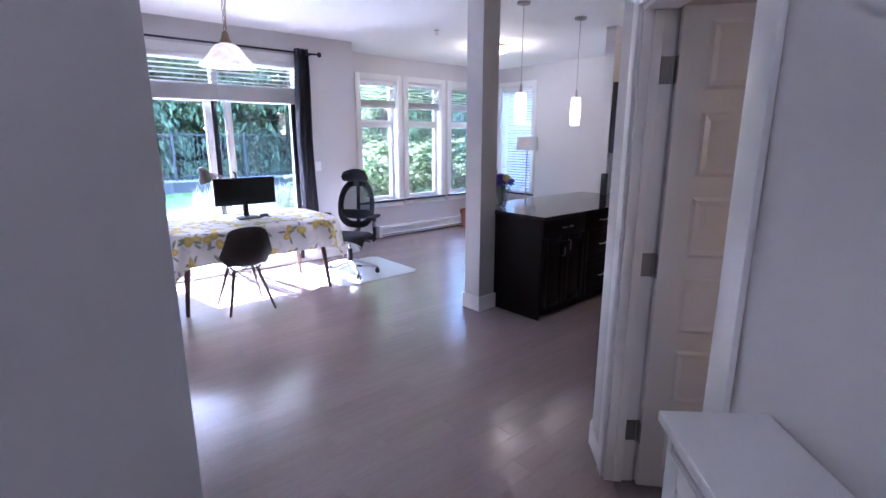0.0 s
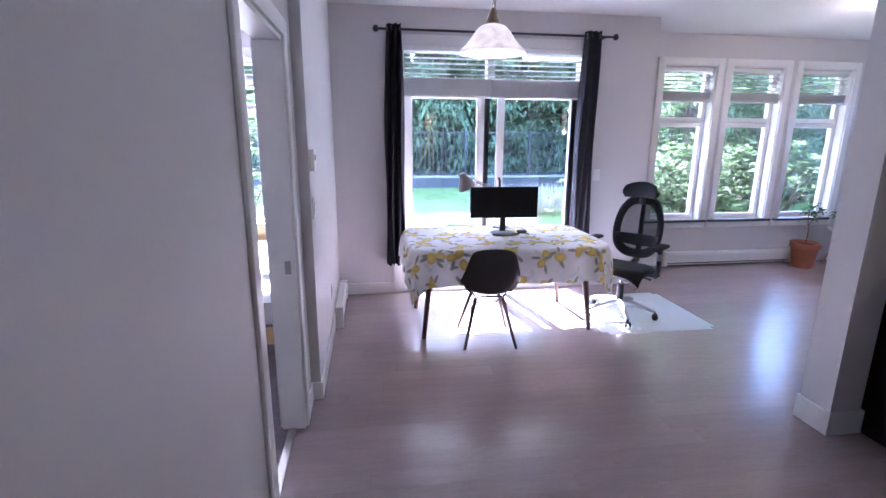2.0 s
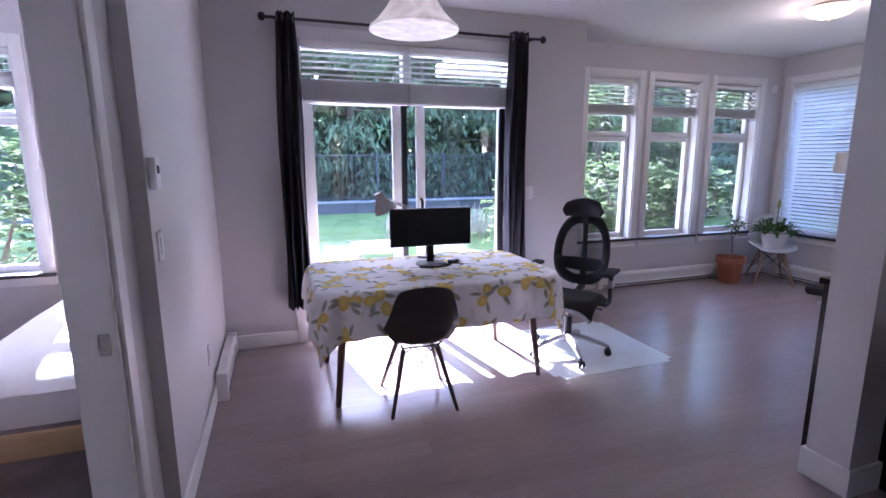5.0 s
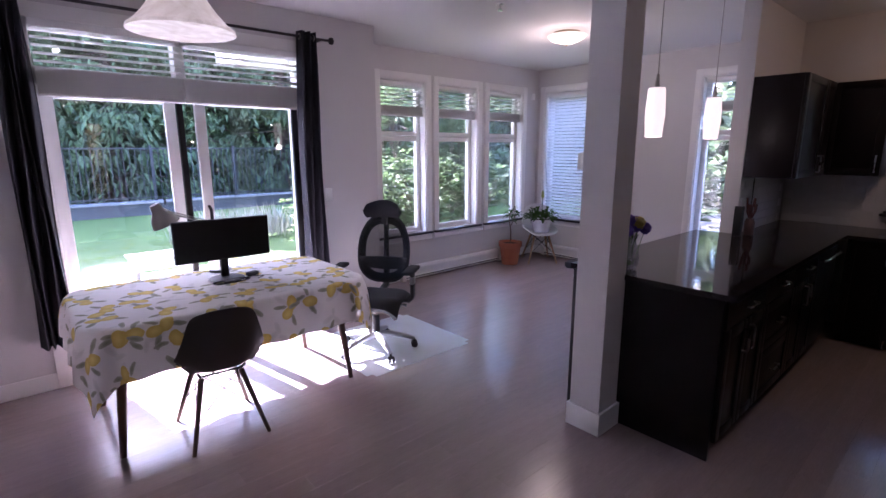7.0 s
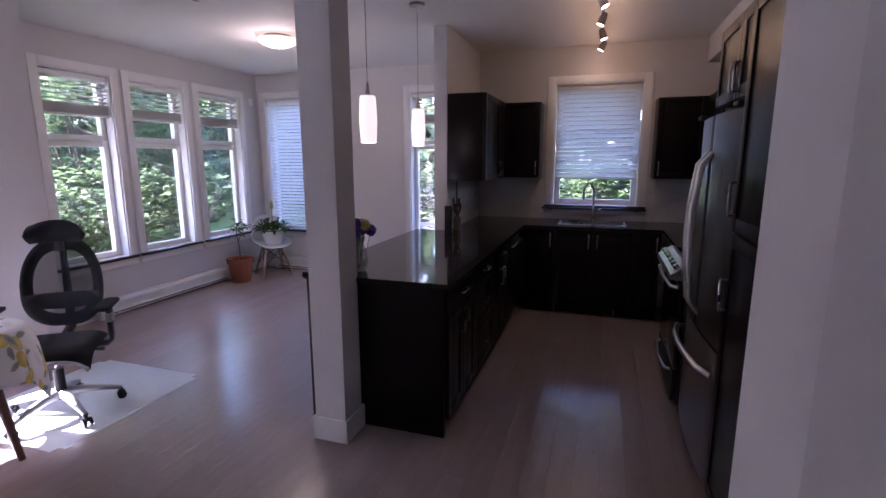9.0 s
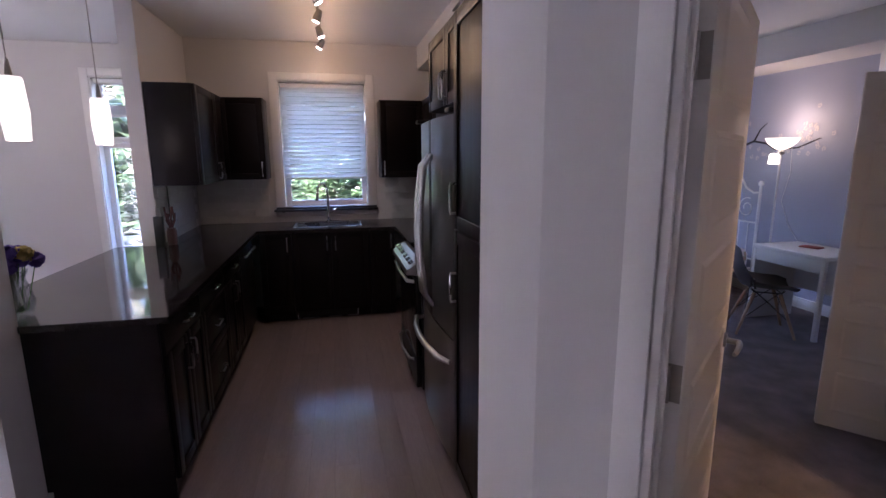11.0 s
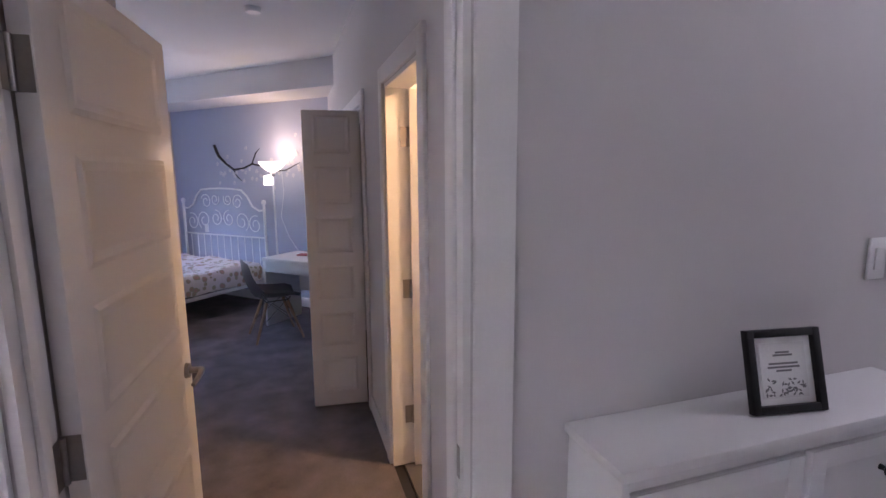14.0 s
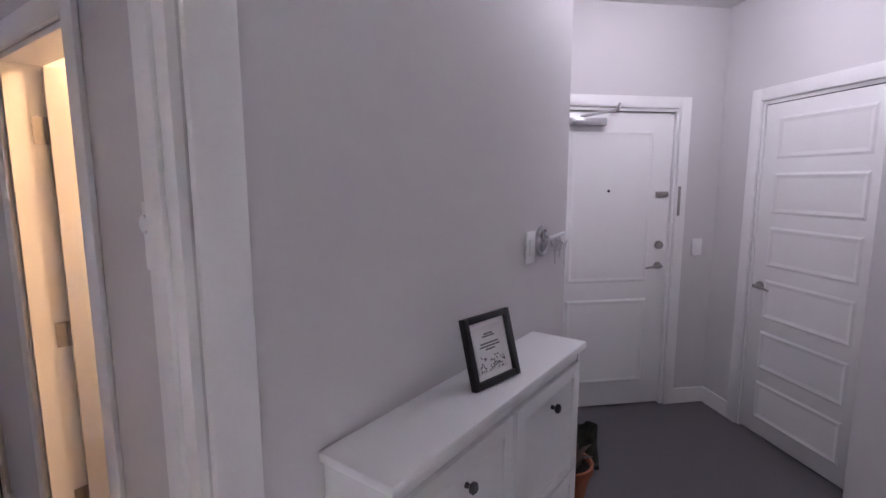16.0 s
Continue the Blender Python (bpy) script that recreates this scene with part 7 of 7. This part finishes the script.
def conifer(x, y, h, r, n, seed, label="tall dark green conifer with drooping boughs", low=0.3):
    rs = np.random.RandomState(seed)
    ob = thing("tree", Matrix.Translation((x, y, -0.17)), label, "tree", "conifers beyond the fence")
    part("trunk", cyl((0, 0, 0), (0.1, 0, h), 0.22, 0.03, 10), BARK, ob)
    limbs = bmesh.new()
    pts, dirs, lns = [], [], []
    nb = 70
    for k in range(nb):
        z = low + (h - low) * (k / nb) ** 0.9
        a = rs.uniform(0, 6.28)
        ln = r * (1 - 0.72 * z / h) * rs.uniform(0.7, 1.15)
        up = rs.uniform(-0.12, 0.2)
        e = np.array([math.cos(a) * ln, math.sin(a) * ln, up * ln - 0.18 * ln])
        base = np.array([0, 0, z])
        bm_cyl(limbs, base, base + e, 0.035, 0.008, 5)
        m = n // nb
        s = rs.uniform(0.15, 1.0, m) ** 0.7
        side = rs.normal(0, 0.16 * ln + 0.05, (m, 3)) * (0.5 + s[:, None] * 0.6)
        side[:, 2] = -np.abs(side[:, 2]) * 0.9
        pts.append(base + e * s[:, None] + side)
        dd = np.tile(e, (m, 1)) * 0.5 / max(ln, 0.1) + rs.normal(0, 0.45, (m, 3))
        dd[:, 2] -= 0.35
        dirs.append(dd)
        lns.append(rs.uniform(0.16, 0.34, m))
    part("limbs", limbs, BARK, ob)
    p, d, l = np.concatenate(pts), np.concatenate(dirs), np.concatenate(lns)
    me = quads(p, d, l, l * 0.20, 0.35)
    me.materials.append(CONIFER)
    c = new("crown", me)
    c.parent = ob
    return ob


for i, (x, y, h, r, n) in enumerate(((-4.5, 21.7, 9, 3.0, 7200), (-1.2, 21.2, 9, 2.8, 8000), (1.6, 21.6, 9, 3.0, 9200), (4.4, 21.3, 9, 2.9, 9200), (7.2, 21.6, 9, 3.0, 9200), (10.0, 21.2, 9, 2.9, 8000), (13.0, 21.6, 9.3, 3.1, 7200), (16.5, 22, 10, 3.2, 5200))):
    conifer(x, y, h, r, n, 20 + i)


def woods(name, x0, x1, y0, y1, h, n, seed, size=0.5):
    rs = np.random.RandomState(seed)
    p = np.stack([rs.uniform(x0, x1, n), rs.uniform(y0, y1, n), rs.uniform(-0.2, 1, n) ** 1.0 * h], 1)
    d = rs.normal(0, 1, (n, 3))
    l = rs.uniform(0.6, 1.4, n) * size
    me = quads(p, d, l, l * 0.35, 0.2)
    me.materials.append(FAR)
    return tagged(new(name, me), "dense dark green woods behind the fence", "woods", kind="stuff")


woods("far_woods", -22, 42, 23.5, 28.5, 9.5, 26000, 3, 1.0)
woods("far_woods_east", 17, 21, -8, 22, 6.5, 7000, 5, 0.85)


def shrub(x, y, rx, ry, h, n, seed, label, leaf=0.13, material=None):
    rs = np.random.RandomState(seed)
    ob = thing("shrub", Matrix.Translation((x, y, -0.17)), label, "shrub", "shrubs by the windows")
    bm = bmesh.new()
    tips = []
    for k in range(26):
        a, s = rs.uniform(0, 6.28), rs.uniform(0.2, 1.0)
        tip = Vector((rx * s * math.cos(a), ry * s * math.sin(a), h * rs.uniform(0.35, 1.0) * (1 - 0.25 * s * s)))
        bm_tube(bm, [(0.1 * math.cos(a), 0.1 * math.sin(a), 0), tip * 0.5 + Vector((0.05, 0, 0.1)), tip], [0.02, 0.014, 0.006], 5)
        tips.append(np.array(tip))
    part("stems", bm, BARK, ob)
    tips = np.array(tips)
    nw = n // 9
    c = tips[rs.randint(0, len(tips), nw)] + rs.normal(0, 0.17, (nw, 3)) * np.array([1, 1, 0.9])
    c[:, 2] = np.clip(c[:, 2], 0.05, h * 1.1)
    a = rs.uniform(0, 6.28, (nw, 9))
    d = np.stack([np.cos(a), np.sin(a), rs.uniform(-0.15, 0.75, (nw, 9))], 2).reshape(-1, 3)
    p = np.repeat(c, 9, 0)
    l = rs.uniform(0.7, 1.25, len(p)) * leaf
    me = quads(p, d, l, l * 0.17, 0.15)
    me.materials.append(material or SHRUB)
    w = new("leaves", me)
    w.parent = ob
    return ob


SHRUBS = ((5.55, 9.3, 0.7, 0.6, 1.45, 2600), (6.1, 9.5, 0.9, 0.7, 1.5, 2900), (7.3, 9.4, 0.9, 0.7, 1.6, 2900), (8.5, 9.2, 0.8, 0.8, 1.5, 2600), (8.3, 11.4, 1.4, 0.9, 3.6, 4200), (10.3, 11.5, 1.3, 0.9, 3.6, 4000))
for i, (x, y, rx, ry, h, n) in enumerate(SHRUBS):
    shrub(x, y, rx, ry, h, n, 60 + i, "broad-leaved evergreen shrub outside the windows")
for i, (x, y, h) in enumerate(((-1.5, 8.9, 2.1), (-0.5, 9.2, 2.3), (0.5, 9.0, 2.0))):
    shrub(x, y, 0.8, 0.6, h, 2600, 80 + i, "broad-leaved evergreen shrub outside the bedroom")
for i, (x, y, h) in enumerate(((9.2, 4.3, 2.3), (9.3, 5.7, 2.2), (9.3, 2.4, 1.7), (9.2, 1.4, 1.7))):
    shrub(x, y, 0.8, 0.8, h, 2400, 90 + i, "leafy green shrub beside the house", 0.16)
for i, (x, y) in enumerate(((10.0, 13.8), (12.2, 14.4), (14.4, 13.0))):
    conifer(x, y, 6.5, 2.0, 4200, 40 + i, "young conifer with drooping green boughs", 0.4)

pt_ = thing("patio_table", Matrix.Translation((2.95, 8.9, -0.06)), "low grey patio table on the paving", "table")
part("tabletop", box(-0.35, 0.35, -0.25, 0.25, 0.40, 0.43, None, 0.008), STONE, pt_)
for sx in (-0.3, 0.3):
    part("leg", box(sx - 0.02, sx + 0.02, -0.22, 0.22, 0.0, 0.399), STONE, pt_)
gp = thing("ornamental_grass", Matrix.Translation((4.9, 12.2, -0.17)), "pale ornamental grass in the sun", "grass", kind="stuff")
rs = np.random.RandomState(77)
nn = 700
a = rs.uniform(0, 6.28, nn)
p = np.stack([rs.uniform(-1.1, 1.1, nn), rs.uniform(-0.4, 0.4, nn), np.zeros(nn)], 1)
d = np.stack([np.cos(a) * 0.3, np.sin(a) * 0.3, np.ones(nn)], 1)
me = quads(p, d, rs.uniform(0.4, 0.9, nn), np.full(nn, 0.012), 0.15)
me.materials.append(mat("pale grass blades", (0.45, 0.43, 0.33), 0.8))
gb = new("blades", me)
gb.parent = gp

# Unseen panels added behind the closed doors, so no daylight leaks under them.
structure("wall_corridor", box(-0.75, 1.4, -1.42, -1.32, -0.05, CEILING), PAINT, "unseen panel behind the entry door that stops light leaks")
structure("wall_entry_closet", box(-0.75, -0.65, -1.31, 0.45, -0.05, CEILING), PAINT, "unseen panel behind the closet door that stops light leaks")

# ---- glazed tiles above the worktop ----
tile_mesh = None
for wall_name, base, turn, spans in (("wall_partition", (6.125, 3.70), 0, ((0.0, 1.21),)), ("wall_kitchen_east", (7.35, 3.69), -90, ((0.0, 0.735), (1.815, 2.57)))):
    host = bpy.data.objects[wall_name]
    m0 = Matrix.Translation((*base, 0.9215)) @ Matrix.Rotation(radians(turn), 4, "Z")
    for s0, s1 in spans:
        for r_ in range(6):
            x = s0 - (0.076 if r_ % 2 else 0.0)
            while x < s1 - 0.02:
                if x >= s0 - 0.001 and x + 0.15 <= s1:
                    if tile_mesh is None:
                        ob = part("tile", box(0.001, 0.151, -0.007, -0.0005, 0.001, 0.0705, None, 0.0012), TILE, None, smooth=False)
                        tile_mesh = ob.data
                    else:
                        ob = new("tile", tile_mesh)
                    ob.parent = host
                    ob.matrix_local = m0 @ Matrix.Translation((x, 0, r_ * 0.0725))
                x += 0.152

# ---- wooden floor, plank by plank ----
PLANK = wood("grey-brown oak plank", (0.31, 0.245, 0.238), (1.4, 11, 11), 0.23, 0.09, vary=0.05, bump=0.004)


def inside(x, y):
    """Whether wood planks lie there: not under the side rooms or the entry."""
    if x < 1.05 and y > 1.4:
        return False
    if x + y < 0.96:
        return False
    if x - y > 1.30 and (y < 1.2 or x < 3.2):
        return False
    if y < 1.2 and x > 3.0:
        return False
    if x - y < -0.45 and y < 1.5:
        return False
    if y > 6.45 and x < 4.42:
        return False
    return x < 7.85 and y < 7.1


PLANK.node_tree.nodes["Principled BSDF"].inputs["Specular IOR Level"].default_value = 0.75
PW_, PL_ = 0.127, 1.22
rnd = random.Random(21)
near, rest = [], []
row = 0
y = -0.4
while y < 7.1:
    x = 0.2 - rnd.uniform(0, PL_)
    while x < 7.85:
        x1 = x + PL_
        cx, cy = (x + x1) / 2, y + PW_ / 2
        if any(inside(x + f * PL_, cy) for f in (0.02, 0.25, 0.5, 0.75, 0.98)):
            (near if 1.2 < cx < 5.6 and 2.0 < cy < 6.3 else rest).append((cx, cy))
        x = x1
    y += PW_
near.sort(key=lambda c: (c[0] - 2.6) ** 2 + (c[1] - 4.0) ** 2)
rest += near[290:]
near = near[:290]
floor_ob = bpy.data.objects["floor"]
pk = box(-PL_ / 2 + 0.00015, PL_ / 2 - 0.00015, -PW_ / 2 + 0.00015, PW_ / 2 - 0.00015, -0.0115, 0.0)
bmesh.ops.bevel(pk, geom=[e for e in pk.edges if all(v.co.z > -0.001 for v in e.verts)], offset=0.00025, segments=1, affect="EDGES")
first = part("plank", pk, PLANK, floor_ob, smooth=False)
first.location = (*near[0], 0)
for c in near[1:]:
    ob = new("plank", first.data)
    ob.parent = floor_ob
    ob.location = (*c, 0)
base = [v.co.copy() for v in first.data.vertices]
faces = [tuple(p.vertices) for p in first.data.polygons]
vs, fs = [], []
for cx, cy in rest:
    o = len(vs)
    # planks that would pass under a side room are cut at its wall
    f = [inside(cx + k * PL_ / 40, cy) for k in range(-20, 21)]
    lo_, hi_ = f.index(True), 40 - f[::-1].index(True)
    for v in base:
        t = min(max(v.x, (lo_ - 20) * PL_ / 40), (hi_ - 20) * PL_ / 40)
        vs.append((cx + t, cy + v.y, v.z))
    fs += [tuple(i + o for i in p) for p in faces]
me = bpy.data.meshes.new("planks")
me.from_pydata(vs, [], fs)
PLANK_FAR = wood("grey-brown oak planks", (0.31, 0.245, 0.238), (1.4, 11, 11), 0.23, 0.09, bump=0.004)
nt = PLANK_FAR.node_tree
nt.nodes["Principled BSDF"].inputs["Specular IOR Level"].default_value = 0.75
g, mr, mm = nt.nodes.new("ShaderNodeNewGeometry"), nt.nodes.new("ShaderNodeMapRange"), nt.nodes.new("ShaderNodeMath")
mr.inputs["To Min"].default_value, mr.inputs["To Max"].default_value = 0.95, 1.05
mm.operation = "MULTIPLY"
scale_node = next(n for n in nt.nodes if n.bl_idname == "ShaderNodeVectorMath")
nt.links.new(g.outputs["Random Per Island"], mr.inputs["Value"])
nt.links.new(scale_node.inputs["Scale"].links[0].from_socket, mm.inputs[0])
nt.links.new(mr.outputs[0], mm.inputs[1])
nt.links.new(mm.outputs[0], scale_node.inputs["Scale"])
me.materials.append(PLANK_FAR)
pf_ = new("planks", me)
pf_.parent = floor_ob
tagged(pf_, kind="stuff")
